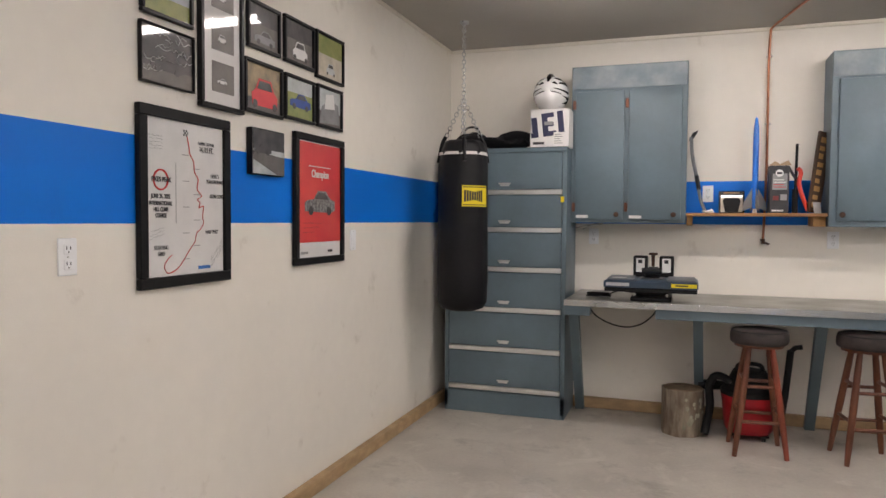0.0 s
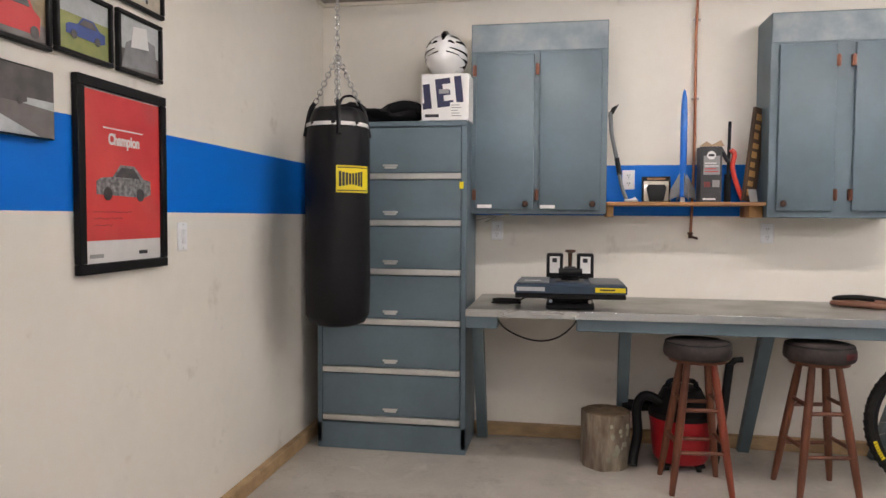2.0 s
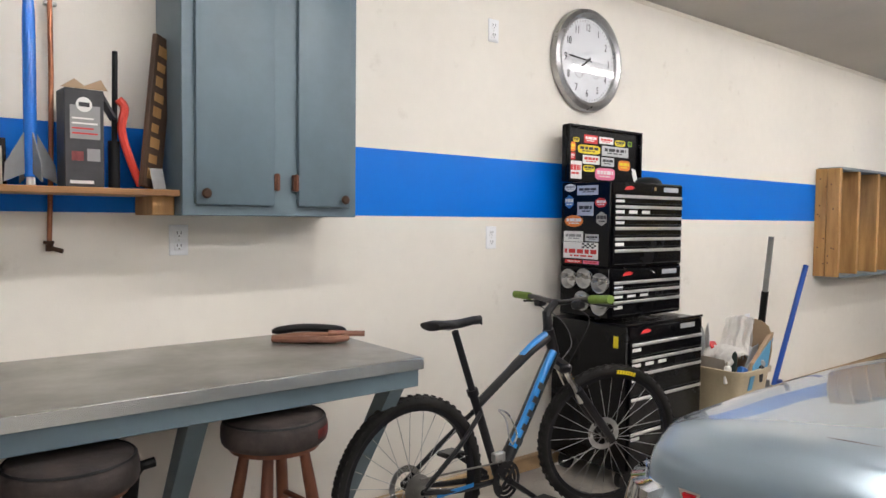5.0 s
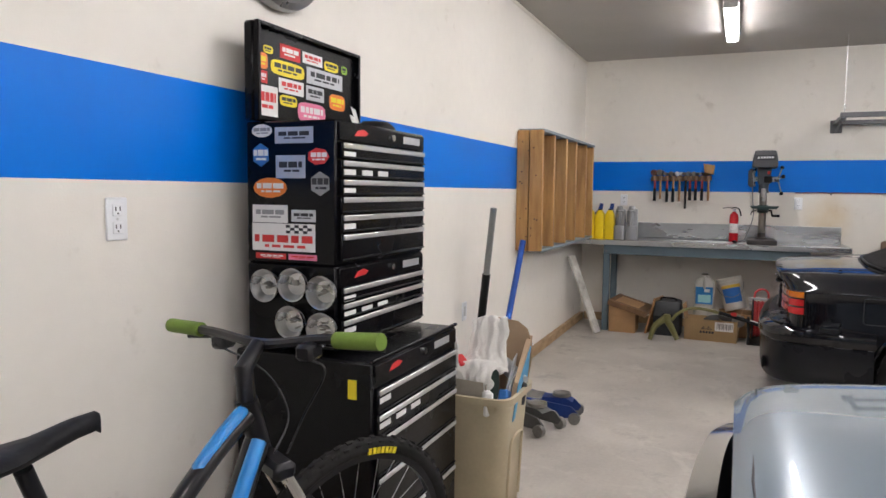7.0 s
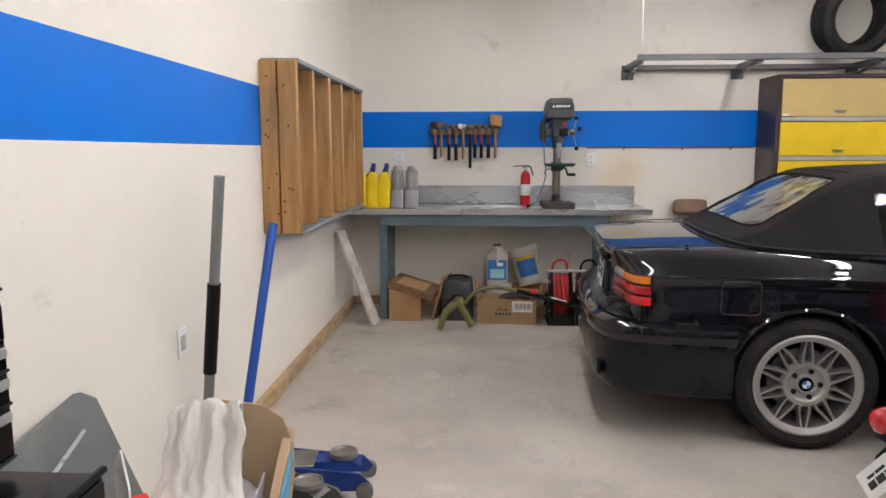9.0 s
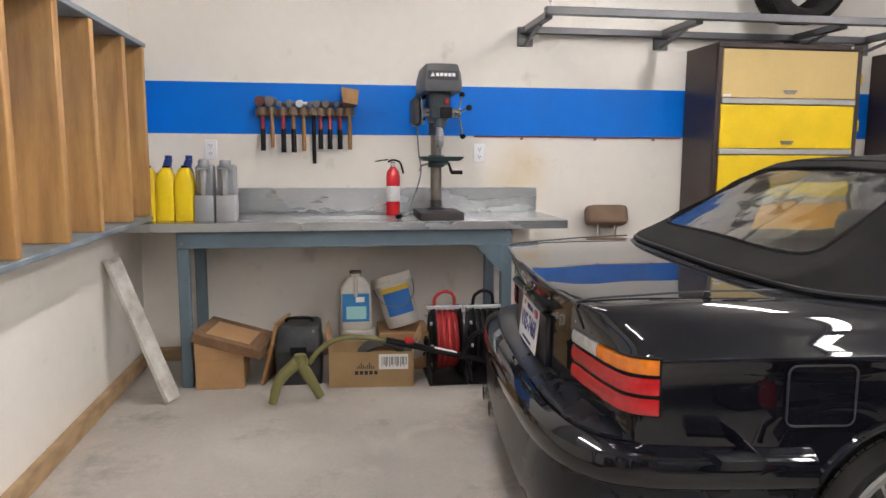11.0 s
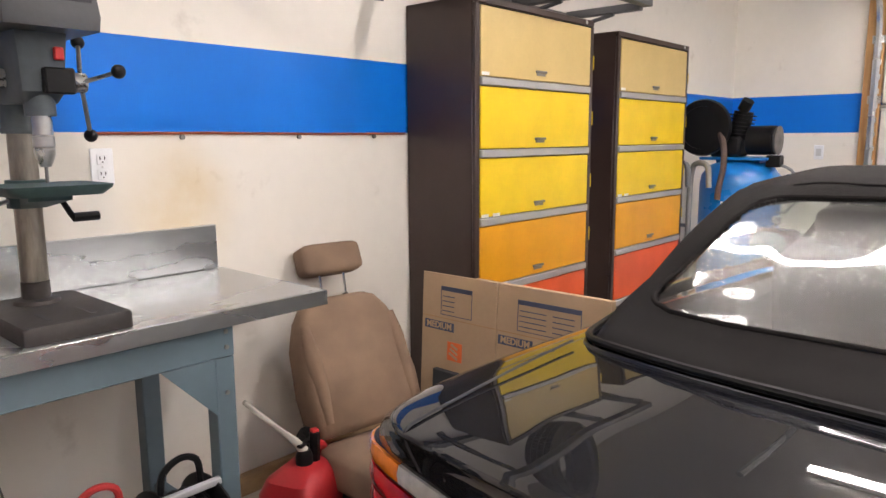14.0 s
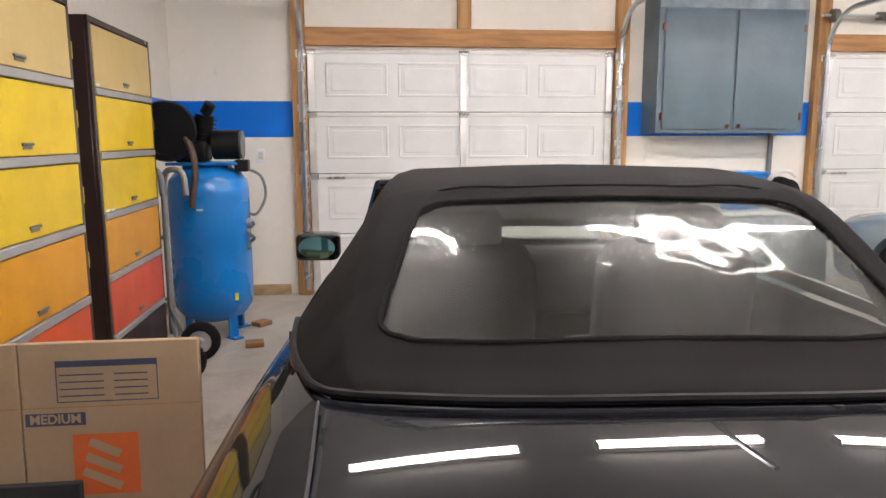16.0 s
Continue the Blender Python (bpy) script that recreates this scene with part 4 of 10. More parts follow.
cupboard(0, 1.356, 0, 1.405, 2.62, [(0.05, 0.675, 1.44, 2.45), (0.705, 1.31, 1.44, 2.45)], "large blue-grey two-door wall cupboard between garage doors", pose(6.376, -7.20, 0, 0, 0, 180), 0.329,
         [(0.64, 1.465), (0.745, 1.465)], [[(0.04, 1.55), (0.04, 2.3)], [(1.32, 1.55), (1.32, 2.3)]])

sf = thing("wall_shelf", pose(1.787, -0.27, 1.435), "narrow brown wooden shelf between the cupboards", "shelf")
part("board", box(BM(), 0, 0.861, 0, 0.268, 0.005, 0.027, 0.003), SHELFW, sf)
for x in (0.004, 0.785):
    part("bracket_block", box(BM(), x, x + (0.04 if x < 0.1 else 0.075), 0.06, 0.268, -0.06, 0.005, 0.003), PALLET, sf, "raw wooden bracket block")
SZ = 1.4625
BLUEPL = mat("rocket_blue", (0.015, 0.16, 0.62), 0.25, var=0.05, bump=0.01, coat=0.3)
GREYPL = mat("grey_plastic", (0.20, 0.21, 0.22), 0.5, var=0.1, bump=0.02)
rk = thing("model_rocket", pose(2.226, -0.13, SZ), "tall blue model rocket with grey fins", "model rocket")
part("body_tube", lathe(BM(), [(0, 0.03), (0.019, 0.03), (0.0195, 0.46), (0.0185, 0.53), (0.0155, 0.59), (0.009, 0.635), (0, 0.655)], 20), BLUEPL, rk)
part("nozzle", lathe(BM(), [(0, 0), (0.014, 0), (0.012, 0.029), (0, 0.029)], 16), WHITE, rk)
for k in range(4):
    fn = BM()
    prism(fn, [(0.018, 0.17), (0.075, 0.07), (0.08, 0.012), (0.018, 0.04)], -0.002, 0.002, pose(0, 0, 0, 0, 0, 15 + 90 * k))
    part("fin", fn, GREYPL, rk, "grey plastic fin")
pb = thing("product_box", pose(2.31, -0.20, SZ, 0, 0, 3), "grey printed cardboard product box with a torn top", "box")
BOXG = mat("grey_print_box", (0.045, 0.045, 0.05), 0.5, var=0.15, scale=12, bump=0.02)
part("carton", box(BM(), 0, 0.118, 0, 0.10, 0, 0.315, 0.003), BOXG, pb)
part("torn_flap", prism(BM(), [(-0.01, 0.315), (0.03, 0.345), (0.06, 0.325), (0.11, 0.35), (0.13, 0.316)], 0.0, 0.002), CARD, pb)
part("side_flap", prism(BM(), [(0.118, 0.30), (0.16, 0.23), (0.165, 0.235), (0.12, 0.315)], 0.02, 0.08), BOXG, pb)
part("round_picture", lathe(BM(), [(0, 0.0016), (0.024, 0.0016), (0.024, 0), (0, 0)], 20, Matrix.Translation((0.058, 0, 0.265)) @ pose(0, 0, 0, 90, 0, 0)), PAPER, pb)
part("logo_mark", box(BM(), 0.042, 0.074, -0.0022, -0.0016, 0.258, 0.272), INK, pb)
part("text_panel", box(BM(), 0.016, 0.106, -0.0012, 0, 0.155, 0.262), GREYI, pb)
for k in range(4):
    part("text_line", box(BM(), 0.022, 0.098 - 0.012 * (k % 2), -0.0018, -0.0013, 0.170 + k * 0.016, 0.175 + k * 0.016), REDI if k < 2 else PAPER, pb)
part("red_print", box(BM(), 0.02, 0.055, -0.0012, 0, 0.085, 0.115), mat("dull_red_print", (0.22, 0.04, 0.04), 0.5, var=0.2, scale=40, bump=0), pb, "dark red printed patch")
part("small_print", box(BM(), 0.066, 0.105, -0.0012, 0, 0.085, 0.125), GREYI, pb)
part("caption_lines", box(BM(), 0.015, 0.085, -0.0012, 0, 0.012, 0.022), PAPER, pb)
pq = thing("award_plaque", pose(2.0, -0.10, SZ, -8, 0, 0), "small award plaque with a black car grille motif", "plaque")
part("backing", box(BM(), 0, 0.165, 0, 0.012, 0, 0.155, 0.003), BLACKG, pq)
part("panel", box(BM(), 0.012, 0.153, -0.002, 0, 0.006, 0.128, 0.001), P_SAND, pq)
part("title_strip", box(BM(), 0.03, 0.135, -0.002, 0, 0.136, 0.146), SHELFW, pq)
part("emblem", prism(BM(), [(0.042, 0.006), (0.123, 0.006), (0.140, 0.085), (0.128, 0.104), (0.037, 0.104), (0.025, 0.085)], -0.012, -0.002), BLACKP, pq)
hs = thing("hockey_stick", pose(1.838, -0.12, SZ), "black and silver stick blade leaning on the cupboard", "stick")
part("shaft", tube(BM(), spline([(0.075, -0.02, 0.006), (0.04, -0.02, 0.10), (0.015, -0.01, 0.24), (-0.018, 0, 0.40), (-0.028, 0, 0.53)], 5), [0.011] * 10 + [0.012] * 11, 8), GREYPL, hs)
part("grip_wrap", tube(BM(), [(0.03, -0.013, 0.16), (0.012, -0.008, 0.26)], 0.0145, 8), BLACKP, hs)
part("tip", prism(BM(), [(-0.045, 0.5), (-0.02, 0.555), (0.02, 0.575), (-0.01, 0.52)], -0.008, 0.008), BLACKP, hs)
tg = thing("trigger_tool", pose(2.50, -0.14, SZ), "black rod tool with a red trigger handle", "tool")
part("rod", cyl(BM(), (-0.03, 0, 0.06), (-0.024, 0, 0.46), 0.009, seg=10), BLACKP, tg)
part("barrel", cyl(BM(), (-0.03, 0, 0.0), (-0.03, 0, 0.16), 0.019, seg=12), BLACKP, tg)
part("red_handle", tube(BM(), spline([(-0.02, -0.02, 0.30), (0.0, -0.02, 0.27), (-0.01, -0.02, 0.20), (0.01, -0.02, 0.12), (0.035, -0.02, 0.05), (0.05, -0.02, 0.014)], 4), 0.014, 8), mat("red_plastic", (0.62, 0.05, 0.03), 0.4, var=0.08, bump=0.02), tg, "red plastic handle")
sn = thing("wooden_sign", pose(2.575, -0.17, SZ, 0, 9, 38), "long dark carved wooden sign leaning on the cupboard", "sign")
DARKW = wood_material("dark_sign_wood", (0.09, 0.05, 0.03), (0.05, 0.03, 0.02), (10, 10, 1.5))
part("board", box(BM(), -0.05, 0.05, -0.01, 0.01, 0.005, 0.54, 0.003), DARKW, sn)
for i in range(9):
    part("raised_letter", box(BM(), -0.034, 0.004 + 0.006 * (i % 3), -0.0125, -0.0102, 0.035 + i * 0.054, 0.035 + i * 0.054 + 0.036 - 0.006 * (i % 2), 0.003), PALLET, sn, "raised pale carved letter")
sm = thing("small_card", pose(2.575, -0.22, SZ, -15, 0, 20), "small grey card standing on the shelf", "card")
part("card_slip", box(BM(), 0, 0.05, 0, 0.002, 0.0, 0.075), GREYI, sm)
wl = thing("cloth_scrap", pose(1.93, -0.2, SZ), "crumpled white scrap on the shelf", "scrap")
sc = BM()
bmesh.ops.create_icosphere(sc, subdivisions=2, radius=0.03)
for v in sc.verts:
    v.co = Vector((v.co.x * 1.4, v.co.y, max(0, v.co.z * 0.4 + 0.008) * (1 + noise.noise(v.co * 60))))
part("scrap_body", sc, PAPER, wl)

cp = thing("copper_air_pipe", pose(2.305, -0.022, 1.25), "thin copper air pipe clipped to the wall", "pipe")
COPP = mat("copper_pipe", (0.42, 0.17, 0.09), 0.32, 0.85, var=0.2, scale=12, bump=0.03)
part("pipe", tube(BM(), [(-0.012, 0, 0.03), (-0.004, 0, 0.3), (0, 0, 0.6), (-0.004, 0, 1.2), (0, 0, 1.40), (0.004, -0.01, 1.465), (0.02, -0.06, 1.478), (0.12, -0.5, 1.478), (0.3, -1.2, 1.478)], 0.0085, 10), COPP, cp)
vl = BM()
cyl(vl, (-0.012, 0, 0.0), (-0.012, 0, 0.035), 0.012, seg=10)
cyl(vl, (-0.012, 0, 0.012), (0.025, -0.02, 0.0), 0.008, seg=8)
cyl(vl, (-0.03, -0.002, 0.03), (0.0, -0.012, 0.03), 0.006, seg=8)
part("valve", vl, BRONZE, cp, "small brass valve")
for z in (0.82, 1.28):
    part("clip", box(BM(), -0.02, 0.02, -0.004, 0.02, z, z + 0.012, 0.002), STEEL, cp)

bench = thing("workbench", pose(1.043, 0, 0), "long zinc-topped workbench with slanted blue-grey legs", "workbench", "workbenches")
top = BM()
box(top, 0, 2.288, -0.739, -0.003, 0.852, 0.888, 0.006)
part("zinc_top", top, ZINCTOP, bench, "worn grey zinc top")
ed = BM()
box(ed, -0.002, 2.290, -0.742, -0.7395, 0.846, 0.886, 0.001)
part("folded_edge", ed, GALV, bench, "bright folded metal edge")
part("apron_board", box(BM(), 0.575, 2.278, -0.728, -0.70, 0.783, 0.851, 0.003), GREYP, bench)
part("apron_end", box(BM(), 0.0, 0.165, -0.728, -0.62, 0.783, 0.851, 0.003), GREYP, bench)
part("side_rail", box(BM(), 2.24, 2.278, -0.699, -0.02, 0.79, 0.851, 0.003), GREYP, bench)
part("back_rail", box(BM(), 0.0, 2.239, -0.04, -0.003, 0.76, 0.851, 0.003), GREYP, bench)
for x in (0.02, 0.80, 1.50, 2.215):
    lg = BM()
    dx = 0.03 if x > 0.1 else -0.03
    loft(lg, [[(x, -0.66, 0.7825), (x + 0.06, -0.66, 0.7825), (x + 0.06, -0.58, 0.7825), (x, -0.58, 0.7825)], [(x + dx, -0.10, 0.0), (x + dx + 0.06, -0.10, 0.0), (x + dx + 0.06, -0.045, 0.0), (x + dx, -0.045, 0.0)]])
    part("leg", lg, GREYP, bench, "slanted blue-grey leg")

# heat press on the bench
hp = thing("heat_press", pose(1.585, -0.55, 0.889), "black and dark blue flat heat press", "heat press")
PRESSB = mat("press_blue", (0.035, 0.06, 0.095), 0.35, var=0.1, bump=0.03)
part("base_plate", box(BM(), -0.125, 0.125, -0.14, 0.20, 0, 0.03, 0.006), BLACKP, hp)
part("pedestal", box(BM(), -0.11, 0.11, -0.10, 0.18, 0.03, 0.062, 0.004), BLACKP, hp)
part("lower_platen", box(BM(), -0.285, 0.28, -0.185, 0.16, 0.062, 0.088, 0.004), BLACKP, hp)
up = BM()
loft(up, [[(-0.29, -0.19, 0.090), (0.285, -0.19, 0.090), (0.285, 0.165, 0.090), (-0.29, 0.165, 0.090)], [(-0.29, -0.19, 0.127), (0.285, -0.19, 0.127), (0.285, 0.165, 0.127), (-0.29, 0.165, 0.127)], [(-0.275, -0.172, 0.137), (0.27, -0.172, 0.137), (0.27, 0.15, 0.137), (-0.275, 0.15, 0.137)]])
part("upper_platen", up, PRESSB, hp, "dark blue heated platen")
for x0, x1 in ((-0.272, -0.11), (0.10, 0.267)):
    part("insulated_cover", box(BM(), x0, x1, -0.165, 0.145, 0.1372, 0.146, 0.003), GREYPL, hp, "dark grey side cover")
part("caution_label", box(BM(), 0.125, 0.277, -0.1915, -0.19, 0.099, 0.123), YELI, hp, "yellow caution label")
part("caution_lines", box(BM(), 0.15, 0.225, -0.1922, -0.1916, 0.108, 0.116), INK, hp)
part("data_label", box(BM(), -0.275, -0.13, -0.1915, -0.19, 0.100, 0.121), SILVI, hp)
part("top_label", box(BM(), -0.24, -0.155, -0.10, -0.07, 0.1462, 0.147), PAPER, hp)
for x in (-0.085, 0.085):
    u = part("control_box", box(BM(), x - 0.047, x + 0.047, 0.17, 0.25, 0.07, 0.278, 0.010, seg=2), BLACKP, hp)
    part("label_plate", box(BM(), x - 0.028, x + 0.028, 0.1675, 0.1695, 0.168, 0.262), PAPER, u, "white printed label")
    part("label_print", box(BM(), x - 0.014, x + 0.012, 0.1665, 0.1672, 0.228, 0.252), INK, u)
ar = BM()
box(ar, -0.035, 0.035, -0.02, 0.2, 0.165, 0.205, 0.008)
cyl(ar, (0, 0.03, 0.138), (0, 0.03, 0.18), 0.05, seg=18)
part("arm", ar, BLACKP, hp)
part("mount_plate", box(BM(), -0.075, 0.075, -0.04, 0.10, 0.1372, 0.143, 0.002), DULLST, hp)
part("pressure_knob", lathe(BM(), [(0, 0.305), (0.028, 0.303), (0.030, 0.290), (0.012, 0.284), (0.010, 0.21), (0, 0.21)], 8, Matrix.Translation((0, 0.12, 0))), BRONZE, hp, "dark red-brown pressure knob")
part("handle_bar", tube(BM(), [(-0.062, -0.05, 0.19), (0.062, -0.05, 0.19)], 0.021, 12), BLACKP, hp, "black foam lever grip")
for x in (-0.035, 0.035):
    part("handle_arm", tube(BM(), [(x, 0.05, 0.18), (x, -0.05, 0.19)], 0.009, 8), BLACKP, hp)
for x in (-0.1, 0.1):
    part("bolt", cyl(BM(), (x, -0.142, 0.045), (x, -0.15, 0.045), 0.01, seg=6), STEEL, hp)
cd = thing("power_cord", pose(0, 0, 0), "black power cord coiled on the bench and drooping", "cable")
part("coil", tube(BM(), [(1.24 + (0.075 + 0.006 * math.sin(k)) * math.cos(k * 0.42), -0.52 + 0.05 * math.sin(k * 0.42), 0.894 + 0.0006 * k) for k in range(45)], 0.005, 6), BLACKP, cd)
part("lead", tube(BM(), spline([(1.30, -0.5, 0.905), (1.36, -0.46, 0.93), (1.42, -0.44, 0.925), (1.46, -0.44, 0.92)], 5), 0.005, 6), BLACKP, cd)
part("droop", tube(BM(), spline([(1.19, -0.66, 0.848), (1.24, -0.66, 0.78), (1.34, -0.66, 0.73), (1.44, -0.66, 0.715), (1.53, -0.66, 0.74), (1.60, -0.66, 0.80), (1.625, -0.66, 0.85)], 5), 0.005, 6), BLACKP, cd)
wt = thing("wire_rods", pose(1.10, -0.15, 1.365), "two thin bent rods under the cupboard", "rods")
for k, e in enumerate(((0.02, 0.0), (0.10, 0.012))):
    part("rod", tube(BM(), [(-0.06 + 0.05 * k, -0.1, -0.012 - 0.01 * k), (0.06, -0.12, 0.012), (0.13, -0.125, 0.018 + 0.004 * k)], 0.004, 6), DULLST, wt)
gl = thing("leather_tool_roll", pose(3.16, -0.25, 0.889, 0, 0, -38), "brown leather strap and black handled tool", "tool")
LEATH = mat("brown_leather", (0.30, 0.14, 0.09), 0.5, var=0.2, bump=0.15, bump_scale=60)
part("pouch", tube(BM(), spline([(-0.15, -0.02, 0.014), (-0.06, -0.05, 0.018), (0.06, -0.05, 0.018), (0.13, 0.0, 0.016), (0.05, 0.05, 0.016), (-0.06, 0.04, 0.016), (-0.15, -0.02, 0.014)], 4), 0.014, 8), LEATH, gl)
part("flap", box(BM(), -0.12, 0.10, -0.045, 0.03, 0.0, 0.02, 0.006), LEATH, gl)
part("handle", tube(BM(), spline([(-0.17, 0.05, 0.03), (-0.05, 0.06, 0.045), (0.08, 0.06, 0.04), (0.12, 0.05, 0.03)], 5), [0.008] + [0.016] * 14 + [0.01], 8), BLACKP, gl)
part("strap_end", tube(BM(), [(0.06, 0.0, 0.035), (0.13, 0.01, 0.032), (0.20, 0.02, 0.03)], 0.011, 8), LEATH, gl)


def stool(x, y, rot, label, red):
    """A round bar stool: vinyl seat, four splayed legs, two levels of rungs."""
    s = thing("bar_stool", pose(x, y, 0, 0, 0, rot), label, "stool", "bar stools")
    part("seat", lathe(BM(), [(0, 0.756), (0.10, 0.756), (0.140, 0.752), (0.158, 0.741), (0.165, 0.724), (0.166, 0.690), (0.163, 0.676), (0.155, 0.668), (0, 0.668)], 36), mat("seat_vinyl", (0.026, 0.023, 0.023), 0.5, var=0.25, scale=9, bump=0.2, bump_scale=30, second=(0.06, 0.046, 0.042)), s, "worn black vinyl seat")
    part("seat_piping", lathe(BM(), [(0.150, 0.744), (0.1565, 0.7475), (0.161, 0.742), (0.156, 0.739)], 36, None, True), BLACKP, s)
    part("seat_base", lathe(BM(), [(0, 0.6675), (0.140, 0.6675), (0.140, 0.650), (0, 0.650)], 28), STOOLW, s)
    if not red:
        rp = BM()
        loft(rp, [[(r_ * math.cos(a), r_ * math.sin(a), z) for r_, z in ((0.1655, 0.722), (0.1665, 0.718), (0.1672, 0.694), (0.166, 0.692))] for a in (-1.25 + 0.1 * k for k in range(10))])
        part("red_patch", rp, mat("worn_red", (0.16, 0.014, 0.014), 0.5, var=0.3, scale=30, bump=0.1), s, "worn red paint patch")
    feet, tops = [], []
    for k in range(4):
        a = math.pi / 4 + k * math.pi / 2
        tops.append(Vector((0.09 * math.cos(a), 0.09 * math.sin(a), 0.6495)))
        feet.append(Vector((0.205 * math.cos(a), 0.205 * math.sin(a), 0)))
    for k in range(4):
        d = feet[k] - tops[k]
        lg = BM()
        tube(lg, [tops[k], tops[k] + d * 0.15, tops[k] + d * 0.5, tops[k] + d * 0.85, feet[k]], [0.016, 0.019, 0.021, 0.018, 0.014], 10)
        part("leg", lg, STOOLR if red and k == 3 else STOOLW, s)
    for k in range(4):
        for h in ((0.30, 0.62) if k % 2 else (0.36, 0.68)):
            a, b = tops[k].lerp(feet[k], h), tops[(k + 1) % 4].lerp(feet[(k + 1) % 4], h)
            part("rung", cyl(BM(), a, b, 0.0105, seg=8), STOOLW, s)
    return s


STOOLW = wood_material("stool_wood", (0.17, 0.058, 0.028), (0.10, 0.033, 0.018), (9, 9, 1.2), 0.4)
STOOLR = wood_material("stool_red_patch", (0.26, 0.045, 0.025), (0.16, 0.05, 0.025), (9, 9, 1.2), 0.4)
stool(2.225, -0.69, 4, "round bar stool with red-brown legs, one paint-marked", True)
stool(2.815, -0.645, 8, "round bar stool with red-brown wooden legs", False)

BARK = mat("bark", (0.12, 0.082, 0.055), 0.9, var=0.25, scale=9, fine=40, second=(0.30, 0.25, 0.19), bump=0.7, bump_scale=18, stretch=(2.5, 2.5, 0.6))
CUTW = mat("cut_log", (0.24, 0.165, 0.10), 0.85, var=0.2, scale=14, bump=0.3, bump_scale=30)
lg = thing("log_stump", pose(1.79, -0.44, 0), "short upright log stump with peeling bark", "log")
bk = BM()
R = []
for i in range(13):
    z = 0.30 * i / 12
    R.append([((0.131 + 0.012 * noise.noise(Vector((math.cos(a) * 2.2, math.sin(a) * 2.2, z * 3))) + 0.006 * noise.noise(Vector((math.cos(a) * 9, math.sin(a) * 9, z * 8)))) * Vector((math.cos(a), math.sin(a), 0)) + Vector((0, 0, z))) for a in (2 * math.pi * k / 44 for k in range(44))])
loft(bk, R)
part("bark", bk, BARK, lg, sharp=70)
part("cut_face", lathe(BM(), [(0, 0.306), (0.118, 0.304), (0.122, 0.3005), (0, 0.3005)], 36), CUTW, lg, "grey-brown sawn face")
lic = BM()
for i in range(26):
    a, z = rnd.uniform(-1.6, -0.2), rnd.uniform(0.05, 0.25)
    m2 = Matrix.Translation((0.139 * math.cos(a), 0.139 * math.sin(a), z)) @ Matrix.Rotation(a, 4, "Z") @ Matrix.Diagonal((0.3, 1, 1.3, 1))
    bmesh.ops.create_icosphere(lic, subdivisions=1, radius=rnd.uniform(0.006, 0.015), matrix=m2)
part("lichen", lic, mat("lichen", (0.42, 0.40, 0.30), 0.9, var=0.2, bump=0.3), lg, "pale flaking patches")["kind"] = "stuff"

REDV = mat("vac_red", (0.42, 0.012, 0.02), 0.3, var=0.08, bump=0.02)
vc = thing("shop_vacuum", pose(2.20, -0.40, 0), "red and black shop vacuum under the bench", "vacuum cleaner")
part("drum", lathe(BM(), [(0, 0.045), (0.135, 0.045), (0.15, 0.07), (0.168, 0.25), (0.172, 0.26), (0.172, 0.285), (0, 0.285)], 32), REDV, vc, "red plastic drum")
part("motor_head", lathe(BM(), [(0.176, 0.2855), (0.176, 0.315), (0.15, 0.34), (0.12, 0.40), (0.10, 0.44), (0, 0.45)], 28), BLACKP, vc)
part("carry_handle", tube(BM(), spline([(-0.08, 0, 0.42), (-0.06, 0, 0.475), (0.06, 0, 0.475), (0.08, 0, 0.42)], 4), 0.014, 8), BLACKP, vc)
for k in range(4):
    a = math.pi / 4 + k * math.pi / 2
    ft = part("caster_foot", box(BM(), 0.12 * math.cos(a) - 0.03, 0.12 * math.cos(a) + 0.03, 0.12 * math.sin(a) - 0.03, 0.12 * math.sin(a) + 0.03, 0.03, 0.0445, 0.005), BLACKP, vc)
    part("caster", cyl(BM(), (0.12 * math.cos(a) - 0.012, 0.12 * math.sin(a), 0.0165), (0.12 * math.cos(a) + 0.012, 0.12 * math.sin(a), 0.0165), 0.016, seg=12), BLACKP, ft)
part("hose", tube(BM(), spline([(-0.10, -0.05, 0.36), (-0.20, -0.06, 0.40), (-0.245, -0.06, 0.33), (-0.24, -0.08, 0.2), (-0.26, -0.10, 0.09), (-0.27, -0.13, 0.03)], 6), 0.026, 10), BLACKP, vc, "ribbed black hose")
part("floor_nozzle", tube(BM(), [(-0.30, 0.10, 0.30), (-0.18, 0.05, 0.315), (-0.06, 0.0, 0.33)], [0.035, 0.03, 0.022], 10), BLACKP, vc)
part("wand", tube(BM(), [(0.17, -0.06, 0.05), (0.20, -0.08, 0.3), (0.225, -0.10, 0.60)], 0.022, 10), BLACKP, vc, "black wand standing upright")
part("wand_hook", tube(BM(), [(0.225, -0.10, 0.59), (0.25, -0.10, 0.62), (0.29, -0.10, 0.625)], 0.016, 8), BLACKP, vc)
part("badge", box(BM(), -0.05, 0.03, -0.175, -0.166, 0.20, 0.215), PAPER, vc)


